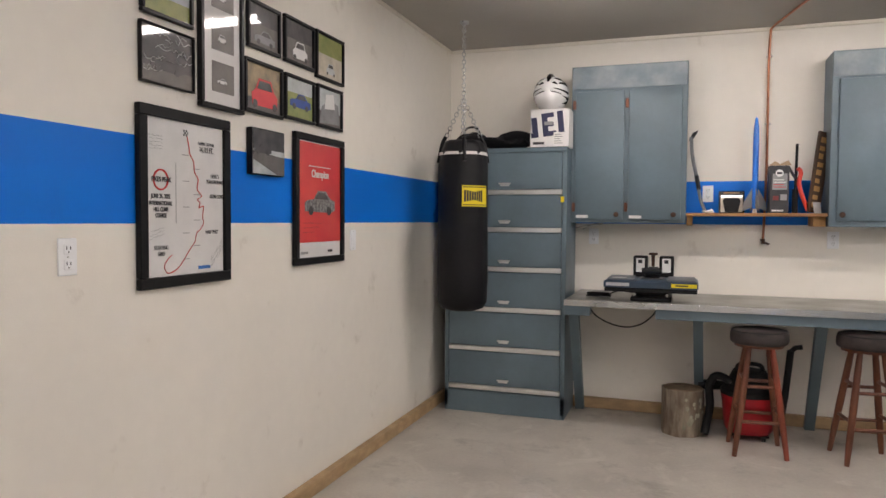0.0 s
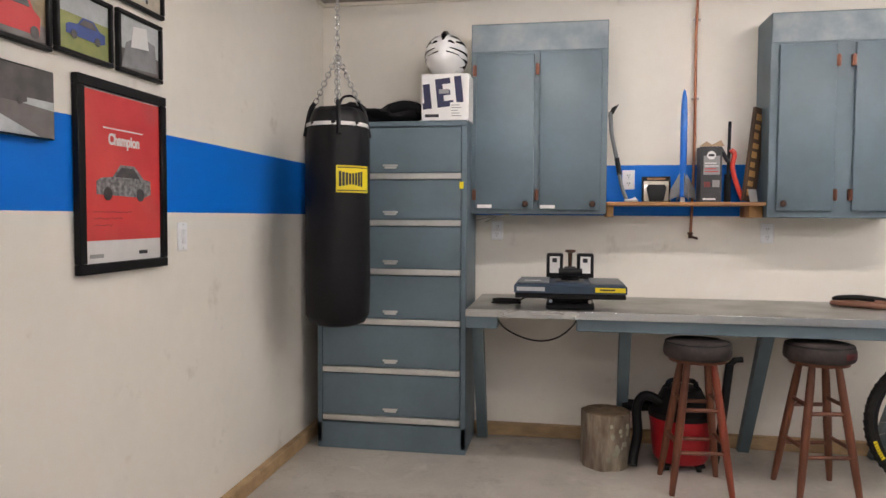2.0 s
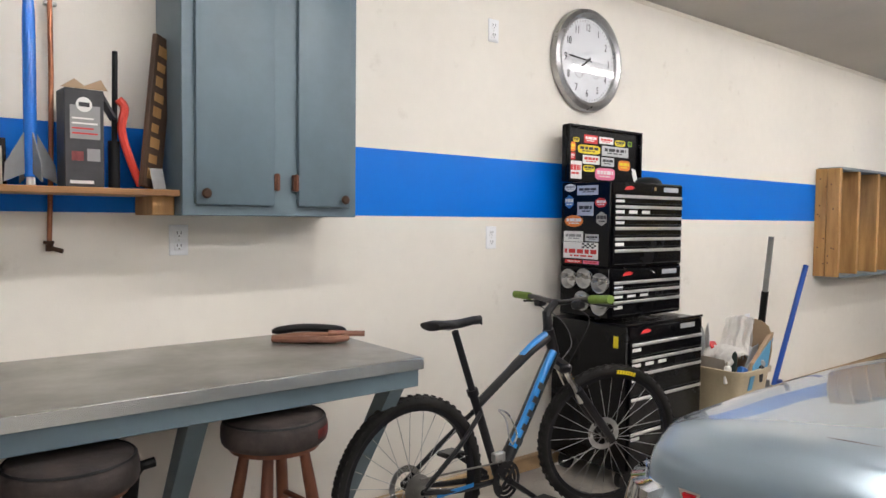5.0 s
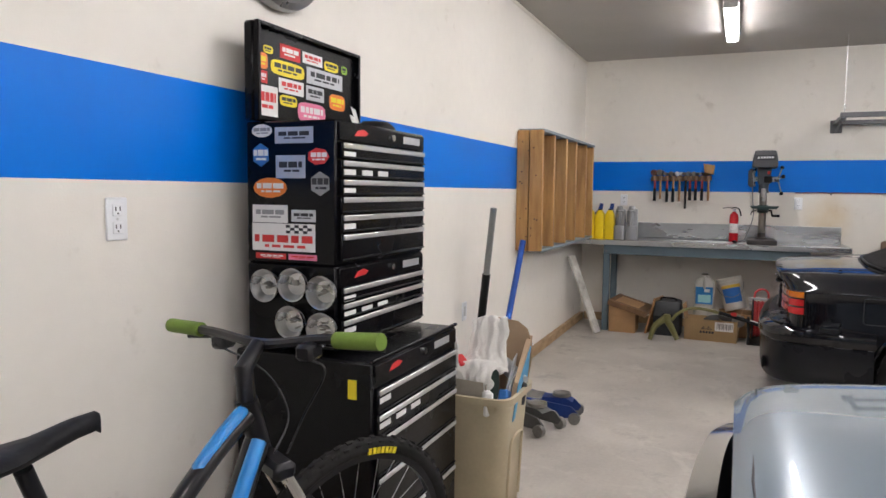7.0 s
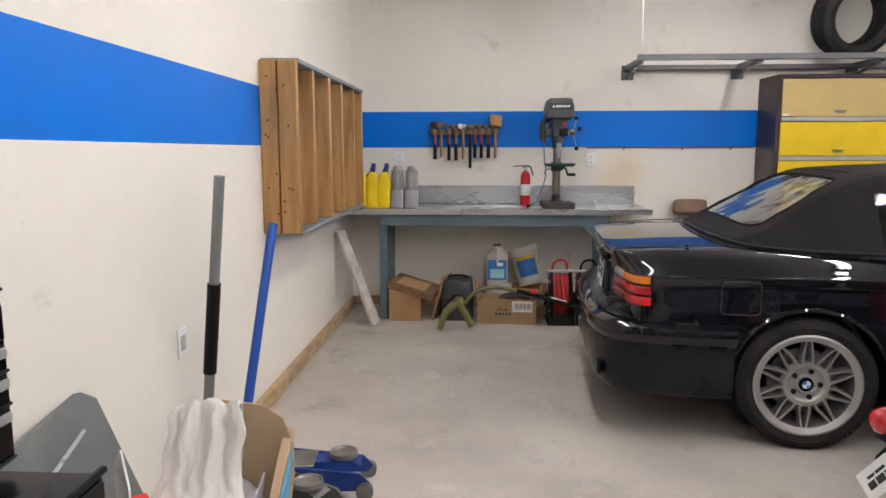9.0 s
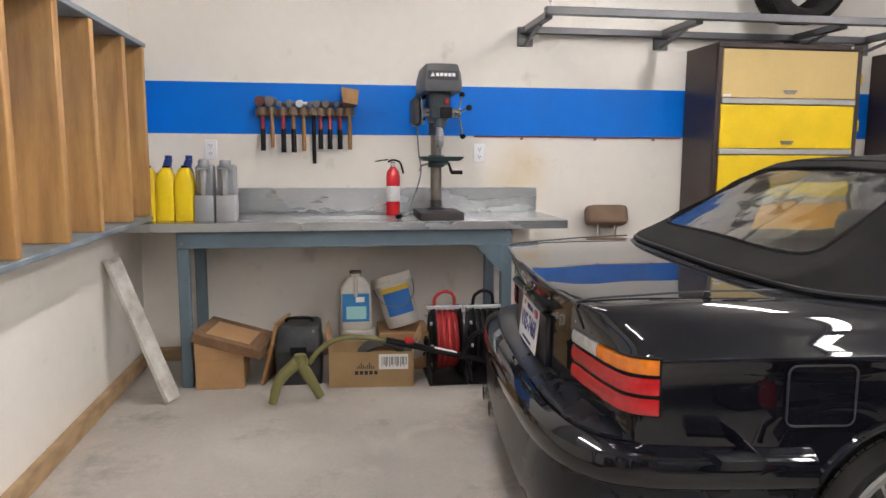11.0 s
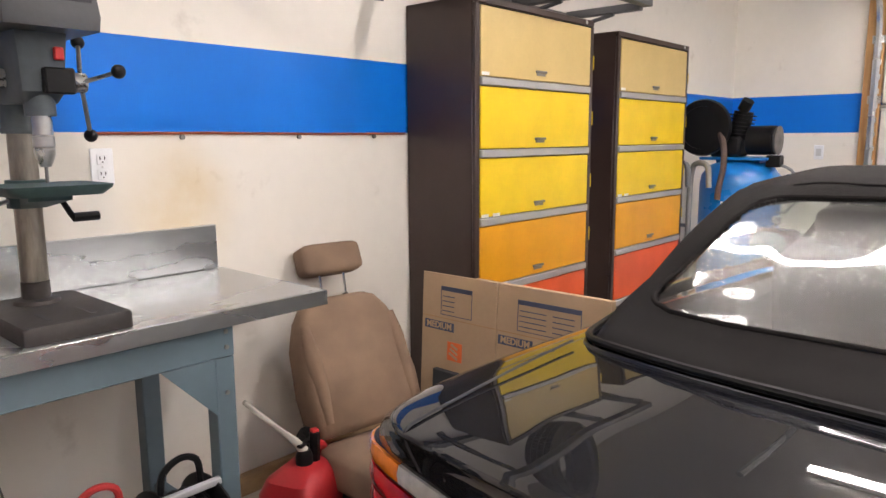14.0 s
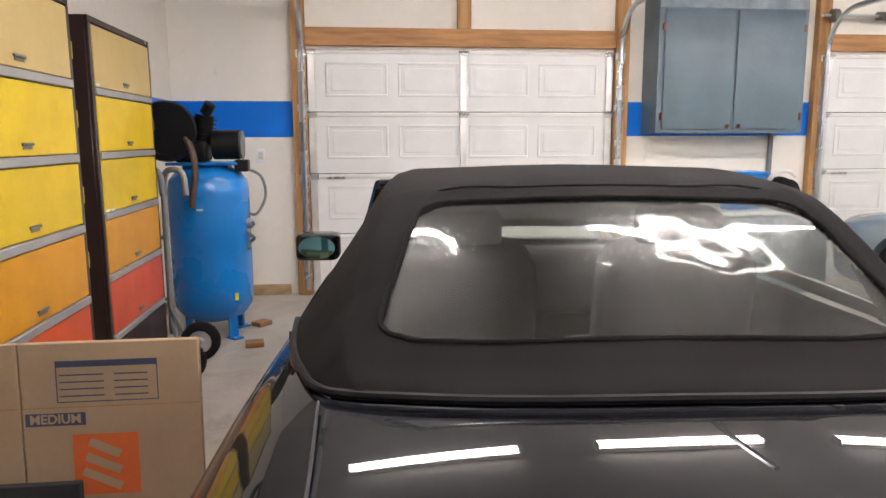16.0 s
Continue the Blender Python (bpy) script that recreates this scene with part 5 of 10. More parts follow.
# ---- north wall: clock, bicycle, tool chest, bin, jacks, rack ----
ck = thing("wall_clock", wallpose(5.03, 0, 2.283, "N"), "large round silver-rimmed wall clock with white dial", "clock")
part("rim", lathe(BM(), [(0.235, 0.02), (0.24, 0.045), (0.262, 0.056), (0.285, 0.045), (0.292, 0.02), (0.285, 0.0), (0.235, 0.0)], 56, None, True), mat("brushed_rim", (0.42, 0.42, 0.42), 0.3, 0.85, var=0.08, scale=20, bump=0.02), ck, "brushed silver rim")
part("dial", lathe(BM(), [(0, 0.022), (0.236, 0.022), (0.236, 0.002), (0, 0.002)], 48), mat("clock_dial", (0.55, 0.56, 0.58), 0.6, var=0.02, bump=0.0), ck, "white dial")
for k in range(1, 13):
    a = math.pi / 2 - k * math.pi / 6
    lettering("numeral", str(k), 0.058, INK, ck, Matrix.Translation((0.185 * math.cos(a), 0.185 * math.sin(a), 0.0235)), wide=0.75)
tk = BM()
for k in range(60):
    a = k * math.pi / 30
    box(tk, 0.218, 0.23, -0.001, 0.001, 0.0225, 0.0235, m=pose(0, 0, 0, 0, 0, math.degrees(a)))
part("minute_track", tk, INK, ck)
for nm, ang, L, w in (("hour_hand", math.radians(217), 0.105, 0.006), ("minute_hand", math.radians(176), 0.16, 0.004)):
    part(nm, box(BM(), -0.03, L, -w, w, 0.026, 0.0275, m=pose(0, 0, 0.002 if nm[0] == "m" else 0, 0, 0, math.degrees(ang))), INK, ck, "thin black hand")
part("hub", cyl(BM(), (0, 0, 0.025), (0, 0, 0.032), 0.008, seg=12), INK, ck)
for sx, sy in ((-0.07, -0.07), (0.075, -0.06)):
    part("small_gauge", lathe(BM(), [(0.032, 0.024), (0.034, 0.0245), (0.034, 0.0225), (0.032, 0.0225)], 20, Matrix.Translation((sx, sy, 0)), True), GREYI, ck)
pane = part("clock_glass", lathe(BM(), [(0, 0.040), (0.237, 0.040), (0.237, 0.037), (0, 0.037)], 40), GLASS, ck, "clear front glass")
pane.visible_shadow = False


def bicycle():
    """A mountain bike; axes x forward from the rear hub, y to its left, z up from the ground."""
    b = thing("mountain_bike", pose(3.404, -0.60, 0, -3, 0, 2), "black and blue mountain bike with green grips", "bicycle")
    BLK = mat("bike_black", (0.014, 0.014, 0.016), 0.3, var=0.1, bump=0, coat=0.4)
    BLU = mat("bike_blue", (0.01, 0.22, 0.60), 0.3, var=0.06, bump=0, coat=0.4)
    R, W = 0.352, 1.135
    for hx, nm in ((0, "rear_wheel"), (W, "front_wheel")):
        wh = part(nm, lathe(BM(), [(0.012, -0.05), (0.018, -0.045), (0.018, 0.045), (0.012, 0.05)], 14, Matrix.Translation((hx, 0, R)) @ pose(0, 0, 0, 90, 0, 0)), BLK, b)
        part("rim", lathe(BM(), [(0.292, -0.012), (0.312, -0.014), (0.312, 0.014), (0.292, 0.012)], 48, Matrix.Translation((hx, 0, R)) @ pose(0, 0, 0, 90, 0, 0), True), BLK, wh)
        ty = BM()
        tube(ty, [(hx + 0.328 * math.cos(a), 0, R + 0.328 * math.sin(a)) for a in (2 * math.pi * k / 56 for k in range(56))], 0.0235, 10, True)
        for k in range(112):
            a = 2 * math.pi * k / 112
            for s in (-1, 0, 1):
                if (k + s) % 2:
                    continue
                mm = Matrix.Translation((hx, 0, R)) @ Matrix.Rotation(-a, 4, "Y")
                box(ty, 0.343 - 0.008 * abs(s), 0.355 - 0.009 * abs(s), s * 0.014 - 0.006, s * 0.014 + 0.006, -0.007, 0.007, m=mm)
        part("tyre", ty, RUBBER, wh, "knobbly black tyre")
        yl = BM()
        for k in range(7):
            a = 1.25 + k * 0.045 + (0 if hx else 2.2)
            box(yl, 0.313, 0.331, -0.0245, -0.0205, -0.005, 0.005, m=Matrix.Translation((hx, 0, R)) @ Matrix.Rotation(-a, 4, "Y"))
        part("tyre_mark", yl, YELI, wh, "yellow printed tyre mark")
        for k in range(28):
            a = 2 * math.pi * k / 28
            s = 1 if k % 2 else -1
            o = a + (0.5 if k % 4 < 2 else -0.5)
            part("spoke", cyl(BM(), (hx + 0.018 * math.cos(o), s * 0.03, R + 0.018 * math.sin(o)), (hx + 0.295 * math.cos(a), 0, R + 0.295 * math.sin(a)), 0.0013, seg=4), STEEL, wh)
        dk = BM()
        lathe(dk, [(0.055, 0.036), (0.08, 0.036), (0.08, 0.038), (0.055, 0.038)], 28, Matrix.Translation((hx, 0, R)) @ pose(0, 0, 0, -90, 0, 0), True)
        part("brake_disc", dk, STEEL, wh)
    cs = BM()
    for i in range(8):
        lathe(cs, [(0.012, 0.036 + i * 0.004), (0.062 - i * 0.0055, 0.036 + i * 0.004), (0.062 - i * 0.0055, 0.038 + i * 0.004), (0.012, 0.038 + i * 0.004)], 24, Matrix.Translation((0, 0, R)) @ pose(0, 0, 0, 90, 0, 0), True)
    part("cassette", cs, DULLST, b, "grey metal gear cassette")
    BB, ST, HT, HB = Vector((0.455, 0, 0.29)), Vector((0.335, 0, 0.635)), Vector((0.80, 0, 0.86)), Vector((0.835, 0, 0.755))
    SB = Vector((0.235, 0, 0.925))
    part("down_tube", tube(BM(), spline([BB, (0.6, 0, 0.47), (0.74, 0, 0.66), (0.825, 0, 0.775)], 4), 0.03, 12), BLK, b)
    part("down_tube_stripe", tube(BM(), spline([(0.53, -0.016, 0.405), (0.62, -0.016, 0.52), (0.735, -0.016, 0.685), (0.81, -0.016, 0.78)], 4), 0.0185, 10), BLU, b, "bright blue tube stripe")
    lw = BM()
    for k in range(5):
        p = Vector((0.555, -0.034, 0.425)).lerp(Vector((0.70, -0.036, 0.64)), k / 4)
        box(lw, -0.014, 0.014, -0.003, 0.003, -0.016, 0.016, m=Matrix.Translation(p) @ Matrix.Rotation(-0.98, 4, "Y"))
    part("wordmark_bars", lw, INK, b)
    part("top_tube", tube(BM(), spline([(0.345, 0, 0.61), (0.5, 0, 0.70), (0.66, 0, 0.79), (0.79, 0, 0.845)], 4), [0.019] * 6 + [0.022] * 7, 12), BLK, b)
    part("top_tube_stripe", tube(BM(), spline([(0.60, 0, 0.768), (0.70, 0, 0.825), (0.795, 0, 0.866)], 4), [0.006] + [0.017] * 7 + [0.012], 10), BLU, b, "bright blue tube stripe")
    part("seat_tube", cyl(BM(), BB, ST + Vector((-0.012, 0, 0.035)), 0.018, seg=14), BLK, b)
    part("head_tube", cyl(BM(), HB, HT + Vector((-0.005, 0, 0.02)), 0.026, seg=14), BLK, b)
    for s in (-1, 1):
        part("chain_stay", tube(BM(), spline([BB + Vector((-0.03, s * 0.03, 0)), (0.2, s * 0.05, 0.31), (0, s * 0.062, R)], 4), 0.012, 8), BLK, b)
        part("seat_stay", tube(BM(), spline([(0.35, s * 0.02, 0.585), (0.2, s * 0.05, 0.48), (0, s * 0.062, R)], 4), 0.010, 8), BLK, b)
        part("fork_leg", tube(BM(), [(0.875, s * 0.055, 0.70), (0.96, s * 0.055, 0.55)], 0.016, 10), CHROME, b, "chrome fork stanchion")
        part("fork_slider", tube(BM(), [(0.935, s * 0.055, 0.61), (W - 0.01, s * 0.055, R + 0.015), (W, s * 0.055, R)], [0.022, 0.019, 0.016], 10), BLK, b)
    part("stay_stripe", box(BM(), 0.07, 0.26, -0.064, -0.061, 0.312, 0.328, 0.001), BLU, b)
    part("fork_crown", box(BM(), 0.835, 0.895, -0.075, 0.075, 0.69, 0.735, 0.012), BLK, b)
    part("seat_post", cyl(BM(), ST, SB, 0.0145, seg=12), BLK, b)
    part("seat_clamp", cyl(BM(), ST + Vector((-0.007, 0, 0.02)), ST + Vector((-0.015, 0, 0.045)), 0.024, seg=14), BLK, b)
    sd = BM()
    R2 = []
    for x, hw, z in ((0.10, 0.004, 0.957), (0.105, 0.06, 0.958), (0.15, 0.072, 0.960), (0.20, 0.055, 0.955), (0.26, 0.030, 0.955), (0.33, 0.020, 0.962), (0.375, 0.012, 0.962), (0.385, 0.003, 0.955)):
        R2.append([(x, hw * c, z + (0.016 * s if s > 0 else 0.02 * s)) for c, s in ((math.cos(a), math.sin(a)) for a in (2 * math.pi * k / 12 for k in range(12)))])
    part("saddle", loft(sd, R2), BLACKV, b, "slim black saddle", 60)
    part("saddle_rail", tube(BM(), [(0.15, 0.02, 0.945), (0.22, 0.02, 0.93), (0.30, 0.015, 0.945)], 0.004, 6), STEEL, b)
    part("stem", tube(BM(), [(0.795, 0, 0.88), (0.79, 0, 0.955), (0.85, 0, 1.0)], [0.022, 0.022, 0.018], 10), BLK, b)
    bars = spline([(0.775, -0.355, 1.035), (0.825, -0.18, 1.02), (0.855, -0.04, 1.0), (0.87, 0.04, 1.0), (0.92, 0.18, 1.01), (0.965, 0.355, 1.015)], 5)
    part("handlebar", tube(BM(), bars, 0.0125, 8), BLK, b)
    GRN = mat("grip_green", (0.17, 0.27, 0.035), 0.6, var=0.12, bump=0.2, bump_scale=180)
    for e0, e1 in (((0.775, -0.36, 1.031), (0.809, -0.235, 1.024)), ((0.966, 0.36, 1.015), (0.935, 0.235, 1.012))):
        part("grip", cyl(BM(), e0, e1, 0.0185, seg=14), GRN, b, "lime green rubber grip")
        q = Vector(e1)
        s = 1 if q.y > 0 else -1
        part("brake_lever", tube(BM(), spline([q + Vector((0, -s * 0.03, -0.01)), q + Vector((0.045, -s * 0.0, -0.025)), q + Vector((0.055, s * 0.09, -0.03))], 4), 0.006, 6), BLK, b)
        part("shifter", box(BM(), q.x - 0.03, q.x + 0.025, q.y - s * 0.07 - 0.022, q.y - s * 0.07 + 0.022, q.z - 0.045, q.z - 0.008, 0.008), BLK, b)
    part("cable", tube(BM(), spline([(0.79, -0.17, 0.985), (0.93, -0.13, 0.92), (0.95, -0.05, 0.80), (0.90, -0.03, 0.72)], 6), 0.0028, 5), BLK, b)
    part("cable", tube(BM(), spline([(0.90, 0.17, 0.985), (0.98, 0.08, 0.90), (0.96, 0.0, 0.80), (0.85, -0.03, 0.74)], 6), 0.0028, 5), BLK, b)
    for r, yy in ((0.078, -0.05), (0.062, -0.043), (0.045, -0.038)):
        ring_ = lathe(BM(), [(r - 0.014, 0), (r, 0), (r, 0.003), (r - 0.014, 0.003)], 36, Matrix.Translation((BB.x, yy, BB.z)) @ pose(0, 0, 0, 90, 0, 0), True)
        part("chainring", ring_, BLK, b)
    cr = BM()
    for k in range(4):
        box(cr, 0, 0.07, -0.008, 0.008, 0.0, 0.004, m=Matrix.Translation((BB.x, -0.05, BB.z)) @ pose(0, 0, 0, 90, 0, 0) @ pose(0, 0, 0, 0, 0, 45 + 90 * k))
    part("crank_spider", cr, BLK, b)
    part("crank_arm", tube(BM(), [(BB.x, -0.075, BB.z), (BB.x + 0.14, -0.085, BB.z - 0.10)], [0.014, 0.010], 8), BLK, b)
    part("crank_arm", tube(BM(), [(BB.x, 0.075, BB.z), (BB.x - 0.14, 0.085, BB.z + 0.10)], [0.014, 0.010], 8), BLK, b)
    for px, py, pz in ((BB.x + 0.14, -0.135, BB.z - 0.10), (BB.x - 0.14, 0.135, BB.z + 0.10)):
        part("pedal", box(BM(), px - 0.045, px + 0.045, py - 0.045, py + 0.045, pz - 0.011, pz + 0.011, 0.006), BLK, b)
    chn = BM()
    tube(chn, [(BB.x, -0.047, BB.z + 0.078), (0, -0.05, R + 0.045)], 0.004, 5)
    tube(chn, [(BB.x, -0.047, BB.z - 0.078), (0.06, -0.05, R - 0.15)], 0.004, 5)
    part("chain", chn, DULLST, b)
    part("derailleur", tube(BM(), [(0.0, -0.06, R - 0.02), (0.04, -0.065, R - 0.07), (0.065, -0.055, R - 0.15)], [0.014, 0.018, 0.014], 8), BLK, b)
    part("front_derailleur", box(BM(), BB.x - 0.06, BB.x, -0.055, -0.02, BB.z + 0.08, BB.z + 0.12, 0.006), STEEL, b)
    part("bottle_cage", tube(BM(), spline([(0.52, -0.03, 0.42), (0.48, -0.05, 0.46), (0.47, -0.04, 0.54), (0.50, 0.03, 0.56), (0.56, 0.03, 0.53), (0.545, -0.03, 0.46), (0.52, -0.03, 0.42)], 4), 0.004, 6), STEEL, b)
    turn = Matrix.Translation(HB) @ Matrix.Rotation(radians(-27), 4, HT - HB) @ Matrix.Translation(-HB)
    for ob in list(b.children):
        if ob.name.split(".")[0] in ("front_wheel", "fork_leg", "fork_slider", "fork_crown"):
            for q in [ob] + list(ob.children):
                q.data.transform(turn)
    return b


bicycle()

PULL = mat("drawer_pull", (0.66, 0.66, 0.65), 0.32, 0.7, var=0.06, bump=0.02)
CHESTW, CX = 0.64, 4.757


def chest(name, x0, x1, y0, y1, z0, z1, pulls, label, marks=True):
    """A black steel tool chest; world axes, front at y0."""
    c = thing(name, pose(x0, y0, z0), label, "tool chest", "stacked tool chests")
    w, d, h = x1 - x0, y1 - y0, z1 - z0
    part("body", box(BM(), 0, w, 0.008, d, 0, h, 0.006), BLACKG, c)
    zs = [h - 0.066] + [p - z0 - 0.018 for p in pulls]
    if marks:
        hd = part("header_band", box(BM(), 0.012, w - 0.012, 0.001, 0.0075, h - 0.062, h - 0.008, 0.002), BLACKG, c)
        part("brand_flash", prism(BM(), [(0.10, h - 0.044), (0.17, h - 0.040), (0.19, h - 0.030), (0.16, h - 0.020), (0.12, h - 0.026)], -0.001, 0.0008), REDI, hd, "red brand flash")
        part("key_lock", cyl(BM(), (0.36, -0.008, h - 0.032), (0.36, 0.001, h - 0.032), 0.011, seg=16), CHROME, hd)
        part("name_plate", box(BM(), 0.45, 0.585, -0.001, 0.0008, h - 0.045, h - 0.02), SILVI, hd, "silver name plate")
    lows = zs[1:] + [0.012]
    for i, p in enumerate(pulls):
        top = (pulls[i] - z0) + 0.010
        low = (pulls[i + 1] - z0 + 0.014) if i + 1 < len(pulls) else 0.014
        dr = part("drawer", box(BM(), 0.018, w - 0.018, -0.004, 0.0075, low, top, 0.003), BLACKG, c)
        part("drawer_pull", box(BM(), 0.024, w - 0.024, -0.011, -0.0042, top - 0.019, top - 0.002, 0.003), PULL, dr, "bright aluminium drawer pull")
        part("drawer_lip", box(BM(), 0.02, w - 0.02, -0.009, -0.0042, low + 0.002, low + 0.008, 0.002), BLACKP, dr)
        if i % 2 == 0 or i == 1:
            for k in range(1 + (i == 1) * 2):
                part("label_slip", box(BM(), 0.03 + k * 0.11, 0.10 + k * 0.11, -0.0052, -0.004, top - 0.045, top - 0.028), PAPER, dr)
    return c


ch1 = chest("top_tool_chest", CX, CX + CHESTW, -0.43, -0.09, 1.128, 1.575, [1.498, 1.444, 1.386, 1.332, 1.276, 1.216], "black steel top tool chest covered in stickers, lid open")
lid = part("open_lid", box(BM(), -0.004, CHESTW + 0.004, 0.305, 0.345, 0.452, 0.765, 0.008), BLACKG, ch1, "open black lid")
lr = BM()
for q in ((-0.004, 0.012, 0.452, 0.765), (CHESTW - 0.012, CHESTW + 0.004, 0.452, 0.765), (0.0125, CHESTW - 0.0125, 0.75, 0.765)):
    box(lr, q[0], q[1], 0.285, 0.3045, q[2], q[3], 0.003)
part("lid_rim", lr, BLACKG, lid)


def scrawl(bm, x0, x1, z0, z1, y0, y1, n, along_y=False):
    """Plain bars in two rows, in place of writing too small to read."""
    h_ = z1 - z0
    for lo, hi in ((0.42, 1.0), (0.0, 0.22)):
        u = x0 + (x1 - x0) * (0.0 if hi == 1.0 else 0.12)
        end = x1 - (x1 - x0) * (0.0 if hi == 1.0 else 0.18)
        while u < end - 0.004:
            v = min(end, u + (x1 - x0) / n * rnd.uniform(0.8, 2.2))
            if along_y:
                box(bm, y0, y1, u, v, z0 + h_ * lo, z0 + h_ * hi)
            else:
                box(bm, u, v, y0, y1, z0 + h_ * lo, z0 + h_ * hi)
            u = v + (x1 - x0) * 0.05
    return bm


lidst = [(4.77, 4.826, 1.747, 1.799, ORAI), (4.804, 4.855, 1.80, 1.825, YELI), (4.894, 5.01, 1.799, 1.846, REDI), (5.025, 5.15, 1.805, 1.843, PAPER), (5.163, 5.26, 1.80, 1.835, YELI), (5.285, 5.324, 1.805, 1.835, GREENI), (4.842, 5.035, 1.74, 1.79, YELI),
         (5.049, 5.29, 1.738, 1.795, SILVI), (4.772, 4.878, 1.60, 1.697, PAPER), (4.885, 5.03, 1.685, 1.733, PAPER), (5.046, 5.16, 1.68, 1.73, SILVI), (4.89, 4.989, 1.642, 1.679, YELI), (4.993, 5.17, 1.60, 1.669, PINKI), (5.198, 5.31, 1.662, 1.721, ORAI), (4.772, 4.823, 1.703, 1.742, REDI)]
for x0, x1, z0, z1, mt in lidst:
    a, e = (x1 - x0) / 2, (z1 - z0) / 2
    k = 4 if mt in (PAPER, REDI, SILVI) else 14
    pts = [(x0 - CX, z0 - 1.128), (x1 - CX, z0 - 1.128), (x1 - CX, z1 - 1.128), (x0 - CX, z1 - 1.128)] if k == 4 else [((x0 + x1) / 2 - CX + a * math.copysign(abs(math.cos(t)) ** 0.5, math.cos(t)), (z0 + z1) / 2 - 1.128 + e * math.copysign(abs(math.sin(t)) ** 0.5, math.sin(t))) for t in (2 * math.pi * j / k for j in range(k))]
    st = part("sticker", prism(BM(), pts, 0.3035, 0.3048), mt, lid)
    part("sticker_print", scrawl(BM(), (x0 * 0.9 + x1 * 0.1) - CX, (x0 * 0.1 + x1 * 0.9) - CX, (z0 * 0.75 + z1 * 0.25) - 1.128, (z0 * 0.22 + z1 * 0.78) - 1.128, 0.3028, 0.3035, 5 if x1 - x0 < 0.12 else 7), {PAPER: REDI, YELI: INK, REDI: PAPER, SILVI: INK, ORAI: YELI, PINKI: PAPER, GREENI: INK}[mt], st)
sidest = [(0.114, 0.192, 1.525, 1.566, PAPER, 14), (0.202, 0.343, 1.505, 1.555, SILVI, 4), (0.114, 0.182, 1.433, 1.507, BLUEI, 6), (0.205, 0.314, 1.397, 1.468, SILVI, 4), (0.321, 0.40, 1.437, 1.49, REDI, 7), (0.33, 0.405, 1.343, 1.418, GREYI, 6),
          (0.118, 0.246, 1.335, 1.399, ORAI, 14), (0.114, 0.248, 1.257, 1.313, PAPER, 4), (0.262, 0.351, 1.262, 1.299, SILVI, 4), (0.112, 0.349, 1.168, 1.255, PAPER, 4), (0.125, 0.24, 1.142, 1.160, REDI, 4), (0.25, 0.355, 1.142, 1.160, PINKI, 4)]
for y0, y1, z0, z1, mt, k in sidest:
    cy, cz, a, e = -(y0 + y1) / 2 + 0.43, (z0 + z1) / 2 - 1.128, (y1 - y0) / 2, (z1 - z0) / 2
    pts = [(cy - a, cz - e), (cy + a, cz - e), (cy + a, cz + e), (cy - a, cz + e)] if k == 4 else [(cy + a * math.cos(t + 0.5), cz + e * math.sin(t + 0.5)) for t in (2 * math.pi * j / k for j in range(k))]
    turn = pose(0, 0, 0, 0, 0, 90)
    st = part("sticker", prism(BM(), pts, 0.0, 0.0012, turn), mt, ch1)
    pr = BM()
    if y1 - y0 > 0.2:
        scrawl(pr, cy - a * 0.92, cy + a * 0.92, cz - e * 0.75, cz + e * 0.15, -0.0018, -0.0012, 10, True)
        part("sticker_print", pr, REDI, st)
        ckb = BM()
        for i in range(6):
            for j in range(3):
                if (i + j) % 2:
                    box(ckb, -0.0018, -0.0012, cy - a * 0.9 + i * 0.016, cy - a * 0.9 + i * 0.016 + 0.016, cz + e * 0.3 + j * 0.009, cz + e * 0.3 + j * 0.009 + 0.009)
        part("sticker_chequers", ckb, INK, st)
    else:
        scrawl(pr, cy - a * 0.8, cy + a * 0.8, cz - e * 0.45, cz + e * 0.45, -0.0018, -0.0012, 5, True)
        part("sticker_print", pr, {PAPER: GREYI, SILVI: INK, BLUEI: PAPER, REDI: PAPER, GREYI: INK, ORAI: PAPER, PINKI: REDI}[mt], st)
chest("middle_tool_chest", CX, CX + CHESTW, -0.43, -0.09, 0.862, 1.1275, [1.05, 1.001, 0.948], "black steel middle tool chest with three drawers")
ch3 = chest("tool_cabinet", 4.73, 5.40, -0.57, -0.06, 0.10, 0.8455, [0.752, 0.673, 0.60, 0.476, 0.30], "black steel rolling tool cabinet on casters")
part("rim_tray", box(BM(), 0.0, 0.67, 0.0, 0.012, 0.746, 0.758, 0.003), BLACKG, ch3)
for x in (0.07, 0.60):
    for y in (0.07, 0.45):
        cs = part("caster_plate", box(BM(), x - 0.04, x + 0.04, y - 0.03, y + 0.03, -0.015, 0, 0.003), DULLST, ch3)
        part("caster_wheel", cyl(BM(), (x, y - 0.016, -0.05), (x, y + 0.016, -0.05), 0.0495, seg=20), BLACKP, cs)
part("warning_tag", box(BM(), -0.001, 0.0, 0.06, 0.09, 0.63, 0.69), YELI, ch3)
